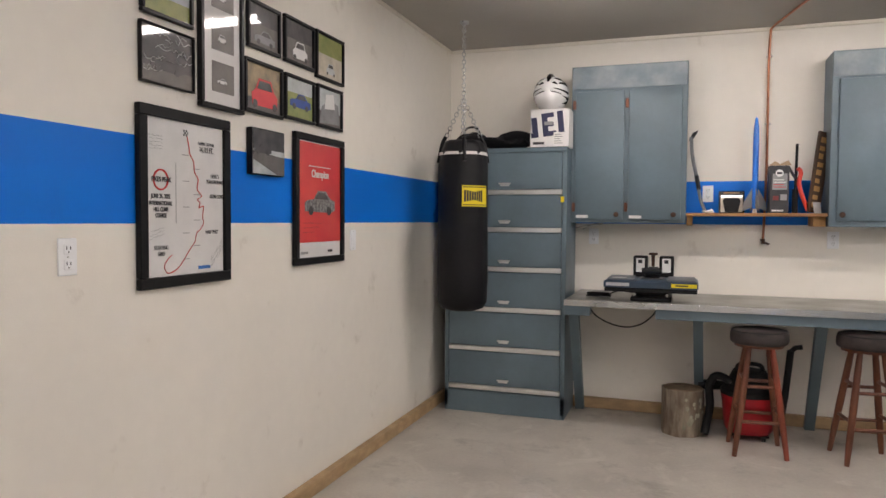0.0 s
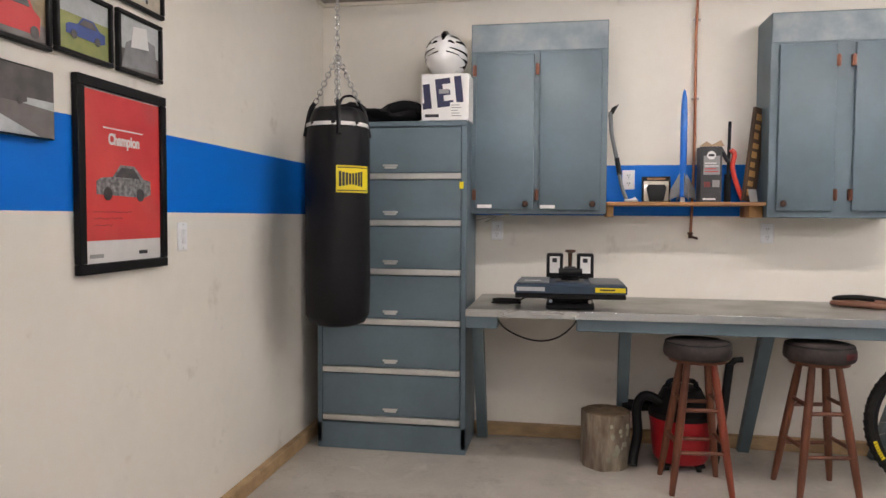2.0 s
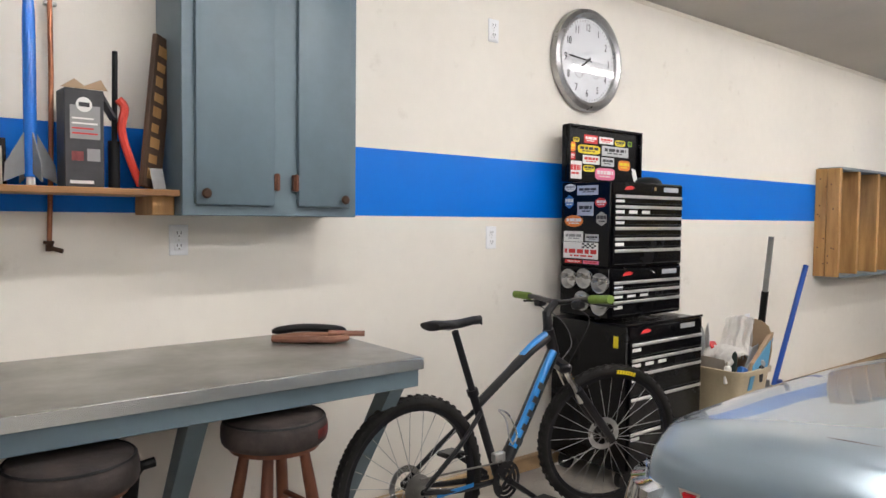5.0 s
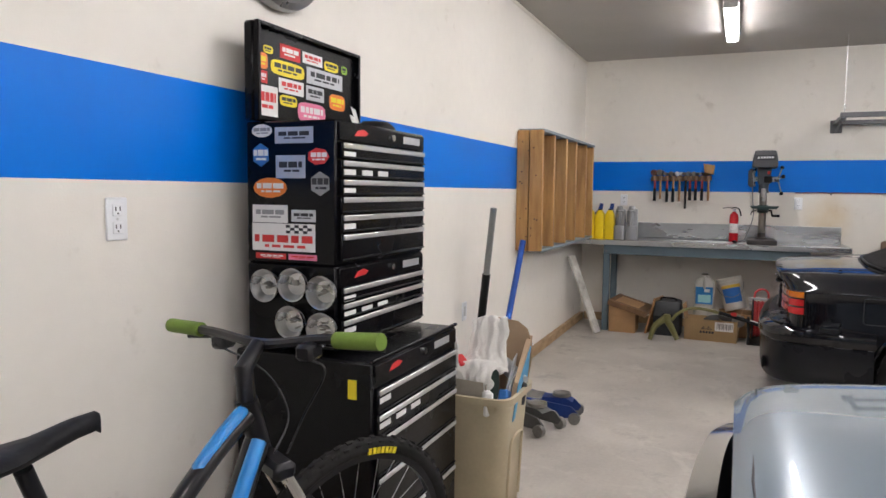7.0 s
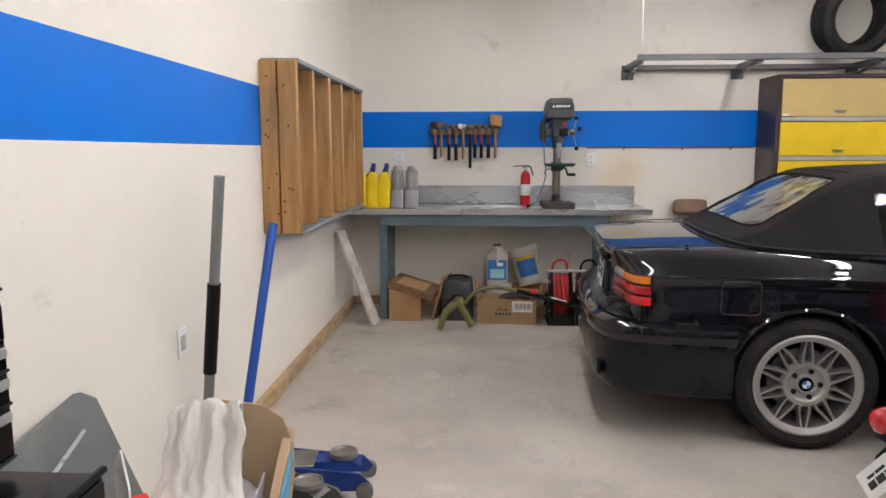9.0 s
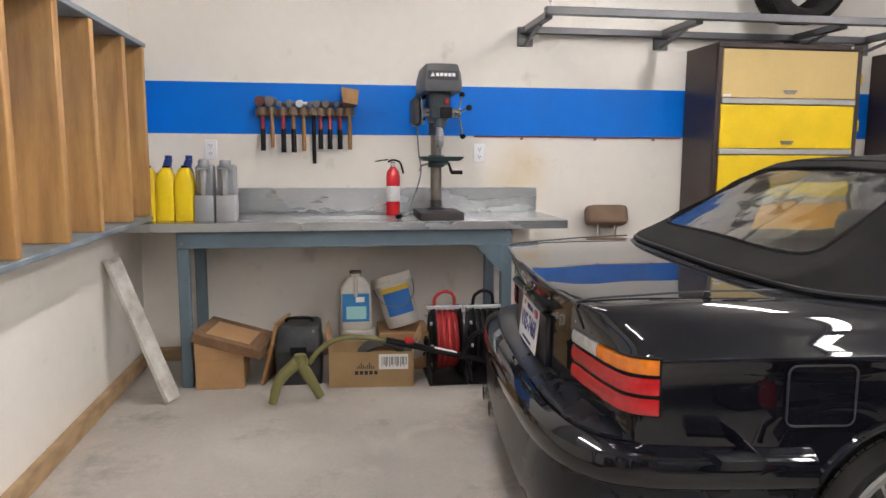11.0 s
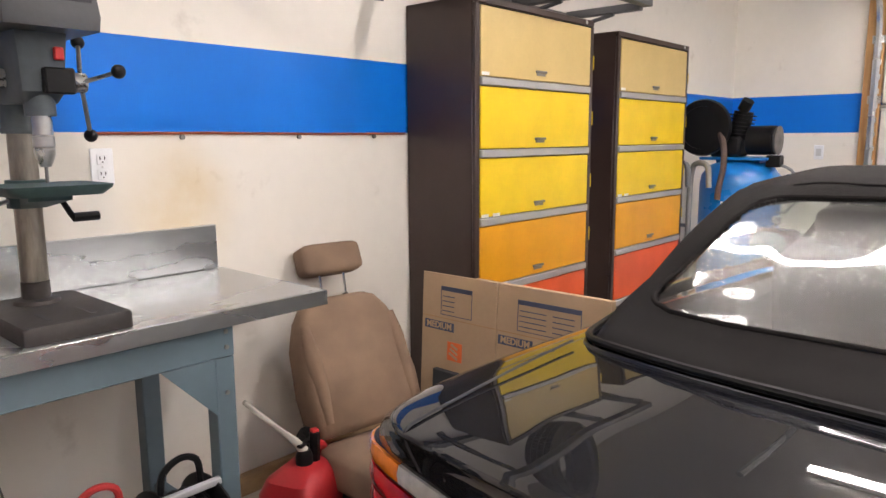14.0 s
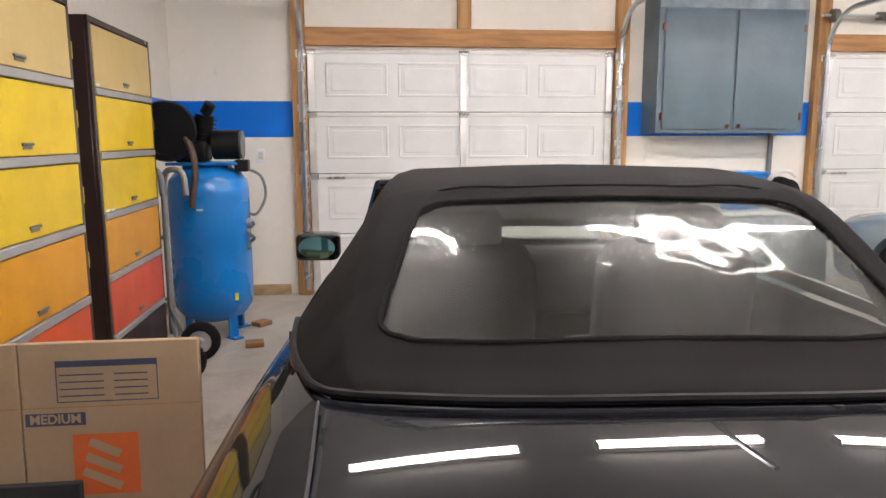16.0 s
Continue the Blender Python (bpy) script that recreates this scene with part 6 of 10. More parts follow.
for y, z in ((-0.184, 1.06), (-0.288, 1.068), (-0.392, 1.05), (-0.278, 0.95), (-0.392, 0.937)):
    c = thing("magnetic_bowl", Matrix(((0, 0, -1, 4.7565), (1, 0, 0, y), (0, 1, 0, z), (0, 0, 0, 1))), "round steel parts bowl stuck to the tool chest", "bowl", "magnetic parts bowls")
    part("dish", lathe(BM(), [(0, 0.012), (0.034, 0.012), (0.047, 0.040), (0.052, 0.042), (0.052, 0.039), (0.038, 0.008), (0, 0.008)], 28), STEEL, c)
    part("magnet_foot", lathe(BM(), [(0, 0.0079), (0.030, 0.0079), (0.028, 0), (0, 0)], 20), BLACKP, c)
    scr = BM()
    for i in range(7):
        a, r = rnd.uniform(0, 6.28), rnd.uniform(0, 0.022)
        cyl(scr, (r * math.cos(a) - 0.01, r * math.sin(a), 0.0155), (r * math.cos(a) + 0.01, r * math.sin(a) + rnd.uniform(-0.01, 0.01), 0.016), 0.003, seg=6)
    part("screws", scr, DULLST, c)["kind"] = "stuff"
# bits on the chest
fp = thing("paper_slips", pose(5.20, -0.25, 1.576), "two white cards standing on the tool chest", "cards")
for k, dx in enumerate((0.0, 0.05)):
    part("card_slip", box(BM(), dx, dx + 0.045, 0, 0.002, 0, 0.10 - 0.015 * k, m=pose(0, 0.03 * k, 0, -20, 8, 10)), PAPER, fp)
cpb = thing("hard_case", pose(5.27, -0.28, 1.576), "small black rounded case on the tool chest", "case")
part("case_shell", lathe(BM(), [(0, 0.045), (0.05, 0.04), (0.075, 0.02), (0.08, 0.0), (0, 0)], 24), BLACKP, cpb)

# the bin and its load
BEIGE = mat("beige_plastic", (0.50, 0.42, 0.28), 0.45, var=0.08, scale=3, bump=0.05)
bn = thing("waste_bin", pose(5.655, -0.56, 0), "tall beige plastic waste bin, overfull", "bin")


def rounded(hw, hd, r, z, n=5):
    pts = []
    for cx, cy, a0 in ((hw - r, hd - r, 0), (-hw + r, hd - r, 90), (-hw + r, -hd + r, 180), (hw - r, -hd + r, 270)):
        for k in range(n):
            a = radians(a0 + 90 * k / (n - 1))
            pts.append((cx + r * math.cos(a), cy + r * math.sin(a), z))
    return pts


wb = BM()
loft(wb, [rounded(0.135, 0.15, 0.05, 0), rounded(0.172, 0.188, 0.06, 0.52), rounded(0.188, 0.204, 0.065, 0.522), rounded(0.19, 0.206, 0.065, 0.55), rounded(0.176, 0.192, 0.06, 0.552), rounded(0.168, 0.184, 0.06, 0.50), rounded(0.14, 0.155, 0.05, 0.02)])
part("bin_wall", wb, BEIGE, bn)
part("moulded_arch", tube(BM(), spline([(-0.08, -0.166, 0.08), (-0.08, -0.176, 0.30), (-0.06, -0.182, 0.36), (0.06, -0.182, 0.36), (0.08, -0.176, 0.30), (0.08, -0.166, 0.08)], 4), 0.006, 6), BEIGE, bn)
TOWEL = mat("white_towel", (0.76, 0.73, 0.68), 0.95, var=0.06, fine=250, bump=0.35, bump_scale=320)
tw = thing("white_towel", pose(5.655, -0.58, 0.0), "white towel draped and heaped in the bin", "towel")
spine = smooth_row([(0.165, 0.56, 0.065), (0.168, 0.70, 0.07), (0.160, 0.79, 0.075), (0.140, 0.815, 0.085), (0.115, 0.79, 0.095), (0.085, 0.72, 0.105), (0.045, 0.665, 0.12), (0.01, 0.645, 0.14), (-0.04, 0.66, 0.135), (-0.08, 0.64, 0.12), (-0.105, 0.595, 0.10), (-0.09, 0.555, 0.08)], 5)
R = []
for i, (x, z, hw) in enumerate(spine):
    a, b = spine[max(i - 1, 0)], spine[min(i + 1, len(spine) - 1)]
    L_ = math.hypot(b[0] - a[0], b[1] - a[1])
    nx, nz = (b[1] - a[1]) / L_, -(b[0] - a[0]) / L_
    top_, low_ = [], []
    for k in range(37):
        u = k / 18 - 1
        p = Vector((u * 4.5, i * 0.16, 1.7))
        f = 0.0035 * math.sin(u * 9 + 2.5 * noise.noise(p * 0.5)) * min(1, i / 20) + 0.012 * noise.noise(p * 0.7) + 0.006 * noise.noise(p * 1.9)
        edge_ = 1 + 0.16 * noise.noise(Vector((i * 0.22, u * 0.8, 4.0)))
        y = 0.82 * u * hw * edge_ + 0.012 * noise.noise(Vector((i * 0.3, 8.0, u)))
        sag = -0.03 * u * u if x < 0.08 else -0.006 * u * u
        top_.append((x - nx * f, y, z - nz * f + sag))
        low_.append((x - nx * f + nx * 0.007, y, z - nz * f + nz * 0.007 + sag))
    R.append(top_ + low_[::-1])
part("towel_cloth", loft(BM(), R), TOWEL, tw, sharp=75)
cdl = thing("cardboard_disc", pose(5.825, -0.60, 0.45, 0, -6, 90), "rounded brown cardboard piece in the bin", "cardboard")
part("card_sheet", prism(BM(), [(-0.12, 0), (0.12, 0), (0.13, 0.2), (0.122, 0.28), (0.095, 0.335), (0.05, 0.36), (-0.05, 0.36), (-0.095, 0.335), (-0.122, 0.28), (-0.13, 0.2)], 0, 0.005), CARD, cdl)
bb = thing("blue_carton", pose(5.70, -0.722, 0.44, 6, 0, 6), "light blue and white folded carton in the bin", "carton")
SKYB = mat("sky_blue_card", (0.10, 0.36, 0.60), 0.55, var=0.08, bump=0.02)
part("blue_face", prism(BM(), [(-0.13, 0.0), (0.10, 0.0), (0.14, 0.27), (0.09, 0.25), (-0.10, 0.14)], -0.012, -0.008), SKYB, bb, "sky blue printed face")
part("card_back", prism(BM(), [(-0.13, 0.0), (0.10, 0.0), (0.15, 0.30), (0.10, 0.285), (-0.09, 0.15)], -0.0075, 0.012), CARD, bb)
part("white_side", prism(BM(), [(-0.135, 0.0), (-0.02, 0.0), (0.0, 0.17), (-0.11, 0.13)], 0.020, 0.024), PAPER, bb)
part("grey_side", prism(BM(), [(-0.13, 0.0), (0.02, 0.0), (0.06, 0.235), (-0.02, 0.225), (-0.10, 0.12)], 0.034, 0.038), SILVI, bb)
gbl = thing("green_sleeve", pose(5.555, -0.655, 0.44, 0, -8, 80), "dark green rounded card sleeve in the bin", "sleeve")
part("sleeve_sheet", prism(BM(), [(-0.018, 0), (0.018, 0), (0.021, 0.16), (0.016, 0.20), (0.004, 0.215), (-0.010, 0.205), (-0.019, 0.16)], 0, 0.004), mat("dark_green_card", (0.035, 0.055, 0.045), 0.6, var=0.15, bump=0.02), gbl)
gb = thing("grey_carton", pose(5.55, -0.565, 0.45, 0, 0, -4), "open grey-brown carton in the bin", "carton")
GCARD = mat("grey_card", (0.40, 0.36, 0.30), 0.8, var=0.08, bump=0.03)
part("carton_front", prism(BM(), [(-0.085, 0.0), (0.085, 0.0), (0.075, 0.15), (-0.09, 0.155)], -0.03, -0.026, pose(0, 0, 0, 0, 0, -90)), GCARD, gb)
part("carton_back", prism(BM(), [(-0.085, 0.0), (0.085, 0.0), (0.085, 0.13), (-0.085, 0.13)], 0.03, 0.034, pose(0, 0, 0, 0, 0, -90)), GCARD, gb)
for y in (-0.085, 0.081):
    part("carton_side", box(BM(), -0.026, 0.03, y, y + 0.004, 0, 0.14), GCARD, gb)
rb = thing("red_packet", pose(5.66, -0.475, 0.45, 0, 0, 40), "red and white packet in the bin", "packet")
part("packet", box(BM(), -0.05, 0.05, -0.02, 0.02, 0, 0.215, 0.004, m=pose(0, 0, 0, 0, -12, 0)), REDI, rb)
part("white_sheet", prism(BM(), [(-0.07, 0.05), (0.03, 0.03), (0.06, 0.27), (-0.02, 0.33), (-0.075, 0.27)], 0.026, 0.03), PAPER, rb)
bt = thing("clear_bottle", pose(5.75, -0.68, 0.60, 0, 65, 60), "silver-grey plastic bottle in the bin", "bottle")
part("bottle_body", lathe(BM(), [(0, -0.08), (0.03, -0.08), (0.033, 0.05), (0.02, 0.085), (0.012, 0.10), (0, 0.10)], 18), SILVI, bt)
for k, (mt, x, y) in enumerate(((BLUEI, 5.55, -0.71), (PAPER, 5.51, -0.66), (INK, 5.72, -0.72))):
    cn = thing("crushed_packet", pose(x, y, 0.47, 0, 20 - 15 * k, 30 * k), "crumpled small packet in the bin", "packet", "rubbish in the bin")
    part("wrapper", box(BM(), -0.03, 0.03, -0.02, 0.02, 0, 0.10, 0.008), mt, cn)
pl = thing("bin_lid", pose(5.60, -0.20, 0.0, -14, 0, 0), "grey plastic lid leaning against the wall", "lid")
part("lid_sheet", prism(BM(), [(0.0, 0.0), (0.78, 0.0), (0.76, 0.30), (0.68, 0.66), (0.62, 0.70), (0.0, 0.62)], 0.0, 0.025), mat("grey_lid", (0.17, 0.18, 0.18), 0.5, var=0.12, scale=5, bump=0.05), pl)
part("lid_label", prism(BM(), [(0.36, 0.40), (0.52, 0.42), (0.50, 0.50), (0.42, 0.52)], -0.002, 0), PAPER, pl)
part("lid_ridge", tube(BM(), [(0.25, -0.002, 0.50), (0.58, -0.002, 0.60)], 0.006, 6), SILVI, pl)


def floor_jack(x, y, rot, paint, handle, hmat, label, grip=None):
    """A trolley jack: two side frames, lifting arm with saddle, wheels and its upright handle."""
    j = thing("floor_jack", pose(x, y, 0, 0, 0, rot), label, "jack", "floor jacks")
    for s in (-1, 1):
        part("side_frame", prism(BM(), [(-0.25, 0.03), (0.26, 0.03), (0.28, 0.06), (0.24, 0.10), (-0.05, 0.135), (-0.22, 0.15), (-0.26, 0.12)], s * 0.085 - 0.006, s * 0.085 + 0.006), paint, j)
    part("lift_arm", prism(BM(), [(-0.10, 0.07), (0.20, 0.10), (0.24, 0.115), (0.20, 0.135), (-0.10, 0.125)], -0.045, 0.045), paint, j)
    part("saddle", lathe(BM(), [(0, 0.15), (0.045, 0.15), (0.05, 0.158), (0.056, 0.158), (0.056, 0.14), (0.03, 0.132), (0, 0.132)], 20, Matrix.Translation((0.17, 0, 0))), DULLST, j)
    part("cover_plate", box(BM(), -0.20, 0.06, -0.078, 0.078, 0.126, 0.132, 0.003), DULLST, j)
    for wx, r, wy in ((0.26, 0.034, 0.10), (-0.22, 0.028, 0.10)):
        for s in (-1, 1):
            part("wheel", cyl(BM(), (wx, s * wy - 0.016, r), (wx, s * wy + 0.016, r), r, seg=16), DULLST, j)
    part("handle_socket", cyl(BM(), (-0.2, 0, 0.10), (-0.215, 0, 0.21), 0.03, seg=12), paint, j)
    inv = pose(x, y, 0, 0, 0, rot).inverted()
    a, b = inv @ Vector(handle[0]), inv @ Vector(handle[1])
    part("handle", cyl(BM(), a, b, 0.0195, seg=14), hmat, j)
    if grip:
        part("handle_sleeve", cyl(BM(), a.lerp(b, grip[0]), a.lerp(b, grip[1]), 0.025, seg=14), BLACKP, j, "black foam sleeve")
    return j


JBLUE = mat("jack_blue", (0.015, 0.045, 0.22), 0.35, var=0.12, bump=0.03)
JGREY = mat("jack_grey", (0.13, 0.13, 0.125), 0.45, 0.3, var=0.2, bump=0.05)
HGREY = mat("handle_grey", (0.24, 0.245, 0.24), 0.4, 0.3, var=0.1, bump=0.02)
floor_jack(7.02, -0.44, -85, JBLUE, ((6.97, -0.21, 0.17), (7.27, -0.28, 1.05)), mat("handle_blue", (0.012, 0.08, 0.40), 0.35, var=0.08, bump=0.02), "blue trolley jack with its blue handle upright")
floor_jack(6.84, -0.37, -112, JGREY, ((6.95, -0.075, 0.16), (6.843, -0.222, 1.265)), HGREY, "grey trolley jack with a sleeved upright handle", (0.32, 0.64))

rkk = thing("wall_rack", pose(8.01, 0, 0.92), "shallow pine wall rack hung on its side", "rack")
for q in ((0.006, 0.045, -0.094, -0.002), (0, 0.045, -0.200, -0.102)):
    part("end_board", box(BM(), *q, 0.0, 0.90, 0.004), PALLET, rkk)
for x, t in ((0.38, 0.045), (0.80, 0.05), (1.18, 0.045), (1.62, 0.045), (1.96, 0.045)):
    part("divider_board", box(BM(), x, x + t, -0.195, -0.002, 0.012, 0.888, 0.004), PALLET, rkk)
part("top_rail", box(BM(), 0.046, 2.02, -0.20, -0.002, 0.8885, 0.912, 0.003), GREYW, rkk, "painted grey top rail")
part("bottom_rail", box(BM(), 0.046, 2.02, -0.20, -0.002, -0.012, 0.0115, 0.003), GREYW, rkk, "painted grey bottom rail")
for z in (0.12, 0.42, 0.75):
    part("back_slat", box(BM(), 0.046, 0.379, -0.012, -0.002, z, z + 0.09, 0.002), PALLET, rkk)
nl = BM()
for i in range(14):
    z = 0.05 + 0.8 * rnd.random()
    y = -0.03 - 0.14 * rnd.random()
    cyl(nl, (-0.002, y, z), (0.001, y, z), 0.006, seg=8)
part("knots", nl, DARKW, rkk, "dark knots")["kind"] = "stuff"
pk = thing("painted_plank", pose(9.70, -0.335, 0, 0, 0, 0), "paint-splashed white plank leaning in the corner", "plank")
pm = look((0, 0, 0), (0.11, 0.30, 0.74))
part("plank_board", box(BM(), -0.055, 0.055, -0.012, 0.012, -0.80, -0.012, 0.003, m=pm), PLANKM, pk)


# ---- east wall: bench, drill press, hammers, shelf, cabinets ----
eb = thing("workbench", pose(XE, 0, 0), "sheet-metal topped workbench with steel splashback", "workbench", "workbenches")
part("metal_top", box(BM(), -0.61, -0.003, -2.466, -0.045, 0.862, 0.900, 0.005), mat("bench_sheet", (0.54, 0.55, 0.55), 0.25, 0.85, var=0.12, scale=1.6, fine=20, second=(0.46, 0.465, 0.465), bump=0.012, stretch=(3, 0.8, 1)), eb, "scuffed sheet-metal top")
part("folded_edge", box(BM(), -0.614, -0.6105, -2.468, -0.045, 0.854, 0.899, 0.001), GALV, eb, "bright dented metal edge")
part("end_edge", box(BM(), -0.61, -0.003, -2.470, -2.4665, 0.856, 0.899, 0.001), GALV, eb)
part("splashback", box(BM(), -0.022, -0.003, -2.45, -0.36, 0.9005, 1.058, 0.003), GALV, eb, "dull steel splashback")
part("apron", box(BM(), -0.585, -0.55, -2.155, -0.335, 0.762, 0.8615, 0.003), GREYP, eb)
part("rear_apron", box(BM(), -0.10, -0.06, -2.155, -0.335, 0.78, 0.8615, 0.003), GREYP, eb)
for y in (-0.392, -2.155):
    part("side_rail", box(BM(), -0.549, -0.101, y + 0.01, y + 0.045, 0.79, 0.8615, 0.003), GREYP, eb)
    part("low_rail", box(BM(), -0.525, -0.125, y + 0.01, y + 0.045, 0.20, 0.235, 0.003), GREYP, eb)
    for x in (-0.583, -0.125):
        part("leg", box(BM(), x, x + 0.056, y, y + 0.06, 0, 0.7615 if x < -0.5 else 0.79, 0.004), GREYP, eb)
gs = BM()
prism(gs, [(-2.094, 0.7615), (-1.94, 0.7615), (-2.094, 0.60)], 0.578, 0.583, pose(0, 0, 0, 0, 0, 90))
part("gusset", gs, GREYP, eb, "triangular corner gusset")
for y, z in ((-2.13, 0.79), (-2.13, 0.835), (-2.125, 0.66), (-0.36, 0.79)):
    part("bolt", cyl(BM(), (-0.5855, y, z), (-0.590, y, z), 0.007, seg=6), DULLST, eb)

CAST = mat("drill_grey", (0.080, 0.098, 0.112), 0.5, 0.2, var=0.15, bump=0.08)
HEADG = mat("drill_cover", (0.06, 0.062, 0.066), 0.45, var=0.1, bump=0.05)
TEAL = mat("cast_teal", (0.045, 0.085, 0.085), 0.5, 0.2, var=0.15, bump=0.08)
DBASE = mat("drill_base_iron", (0.055, 0.048, 0.046), 0.6, 0.3, var=0.2, bump=0.1)
dp = thing("drill_press", pose(10.13, -1.755, 0.9008, 0, 0, -90), "grey benchtop drill press with a dull steel column", "drill press")
# axes: x to the viewer's right, y away from the viewer, z up
bs = BM()
loft(bs, [rounded(0.125, 0.19, 0.012, 0, 3), rounded(0.125, 0.19, 0.012, 0.036, 3), rounded(0.121, 0.186, 0.012, 0.042, 3)])
for v in bs.verts:
    v.co.y -= 0.03
part("base", bs, DBASE, dp)
for x in (-0.05, 0.05):
    part("base_slot", box(BM(), x - 0.006, x + 0.006, -0.17, -0.08, 0.0421, 0.0432), INK, dp)
part("column_foot", lathe(BM(), [(0, 0.0425), (0.056, 0.0425), (0.053, 0.052), (0.034, 0.056), (0.034, 0.098), (0, 0.098)], 24, Matrix.Translation((0, 0.06, 0))), DBASE, dp)
part("column", cyl(BM(), (0, 0.06, 0.1), (0, 0.06, 0.72), 0.0325, seg=24), mat("worn_column", (0.33, 0.30, 0.26), 0.35, 0.85, var=0.2, scale=10, bump=0.03, stretch=(3, 3, 0.6)), dp, "worn bare steel column")
part("table", loft(BM(), [rounded(0.10, 0.085, 0.02, 0.328, 4), rounded(0.118, 0.10, 0.02, 0.345, 4), rounded(0.12, 0.102, 0.02, 0.353, 4)]), TEAL, dp, "teal cast-iron table").data.transform(Matrix.Translation((0.01, -0.065, 0)))
tbk = BM()
cyl(tbk, (0, 0.06, 0.29), (0, 0.06, 0.36), 0.046, seg=20)
loft(tbk, [[(-0.03, 0.02, 0.29), (0.03, 0.02, 0.29), (0.03, 0.02, 0.334), (-0.03, 0.02, 0.334)], [(-0.05, -0.10, 0.315), (0.05, -0.10, 0.315), (0.05, -0.10, 0.334), (-0.05, -0.10, 0.334)]])
part("table_bracket", tbk, TEAL, dp)
part("table_crank", tube(BM(), [(0.05, 0.05, 0.31), (0.075, 0.05, 0.31), (0.08, 0.0, 0.27), (0.082, -0.01, 0.262), (0.145, -0.01, 0.262)], [0.008, 0.008, 0.008, 0.012, 0.012], 8), BLACKP, dp)
part("lock_lever", tube(BM(), [(-0.05, 0.04, 0.31), (-0.09, 0.03, 0.30), (-0.10, 0.02, 0.27)], 0.006, 8), DULLST, dp)
hd = BM()
loft(hd, [rounded(0.040, 0.10, 0.015, 0.545, 3), rounded(0.050, 0.125, 0.015, 0.57, 3), rounded(0.054, 0.13, 0.015, 0.64, 3), rounded(0.058, 0.135, 0.012, 0.704, 3)])
part("head_casting", hd, CAST, dp)
cl_ = BM()
cyl(cl_, (0, 0.06, 0.475), (0, 0.06, 0.546), 0.043, seg=20)
cyl(cl_, (0, 0.06, 0.478), (0, 0.06, 0.488), 0.048, seg=20)
part("column_collar", cl_, CAST, dp)
part("spindle_boss", cyl(BM(), (0, -0.085, 0.515), (0, -0.085, 0.58), 0.034, seg=20), CAST, dp)
for z in (0.592, 0.612):
    part("clamp_bolt", cyl(BM(), (-0.052, -0.03, z), (-0.078, -0.03, z), 0.012, seg=8), STEEL, dp)
part("conduit", tube(BM(), spline([(-0.07, 0.05, 0.70), (-0.09, 0.0, 0.66), (-0.085, -0.01, 0.60), (-0.08, 0.04, 0.54)], 5), 0.009, 8), STEEL, dp)
cv = BM()
loft(cv, [rounded(0.103, 0.215, 0.012, 0.705, 3), rounded(0.105, 0.22, 0.012, 0.735, 3), rounded(0.100, 0.212, 0.014, 0.80, 3), rounded(0.088, 0.18, 0.018, 0.853, 3), rounded(0.07, 0.15, 0.02, 0.860, 3)])
part("belt_cover", cv, HEADG, dp, "dark grey belt cover")
part("name_plate", box(BM(), -0.085, 0.085, -0.222, -0.214, 0.765, 0.815, 0.002, m=pose(0, 0.004, 0, 0, 0, 0)), INK, dp)
nb = BM()
prism(nb, [(-0.07, 0.782), (-0.045, 0.782), (-0.0575, 0.803)], -0.2235, -0.222)
for k in range(5):
    box(nb, -0.04 + k * 0.022, -0.023 + k * 0.022, -0.2235, -0.222, 0.783, 0.80)
part("name_bars", nb, PAPER, dp, "white brand marks")
part("motor", box(BM(), -0.135, -0.0755, 0.10, 0.24, 0.53, 0.70, 0.02), HEADG, dp)
part("switch_box", box(BM(), -0.005, 0.062, -0.150, -0.1205, 0.565, 0.625, 0.004), BLACKP, dp)
part("red_switch", box(BM(), 0.022, 0.044, -0.142, -0.1305, 0.642, 0.672, 0.003), REDI, dp, "red rocker switch")
part("quill", cyl(BM(), (0, -0.09, 0.470), (0, -0.09, 0.515), 0.022, seg=18), STEEL, dp)
part("chuck", lathe(BM(), [(0, 0.395), (0.012, 0.396), (0.020, 0.415), (0.023, 0.425), (0.023, 0.437), (0.020, 0.440), (0.024, 0.444), (0.024, 0.468), (0, 0.470)], 18, Matrix.Translation((0, -0.09, 0))), STEEL, dp)
part("drill_bit", cyl(BM(), (0, -0.09, 0.358), (0, -0.09, 0.396), 0.004, seg=8), DULLST, dp)
part("feed_hub", cyl(BM(), (0.050, -0.04, 0.60), (0.125, -0.04, 0.60), 0.024, seg=18), STEEL, dp)
for k in range(3):
    a = 0.15 + k * 2.094
    e = Vector((0.15, -0.04 - 0.14 * math.cos(a), 0.60 + 0.14 * math.sin(a)))
    lv = part("feed_lever", cyl(BM(), (0.115, -0.04, 0.60), e, 0.0055, seg=8), STEEL, dp)
    sp = BM()
    bmesh.ops.create_uvsphere(sp, u_segments=14, v_segments=10, radius=0.017, matrix=Matrix.Translation(e))
    part("ball_knob", sp, BLACKP, lv, "black ball knob")
cdp = thing("extension_cord", pose(0, 0, 0), "grey power cord hanging from the drill press", "cable")
part("cord", tube(BM(), spline([(10.34, -1.66, 1.45), (10.36, -1.67, 1.30), (10.32, -1.68, 1.15), (10.36, -1.64, 1.0), (10.30, -1.60, 0.91), (10.16, -1.58, 0.908), (10.06, -1.53, 0.91)], 6), 0.0045, 6), GREYPL, cdp)
part("plug", cyl(BM(), (10.065, -1.533, 0.9155), (10.03, -1.515, 0.9155), 0.0145, seg=10), BLACKP, cdp)
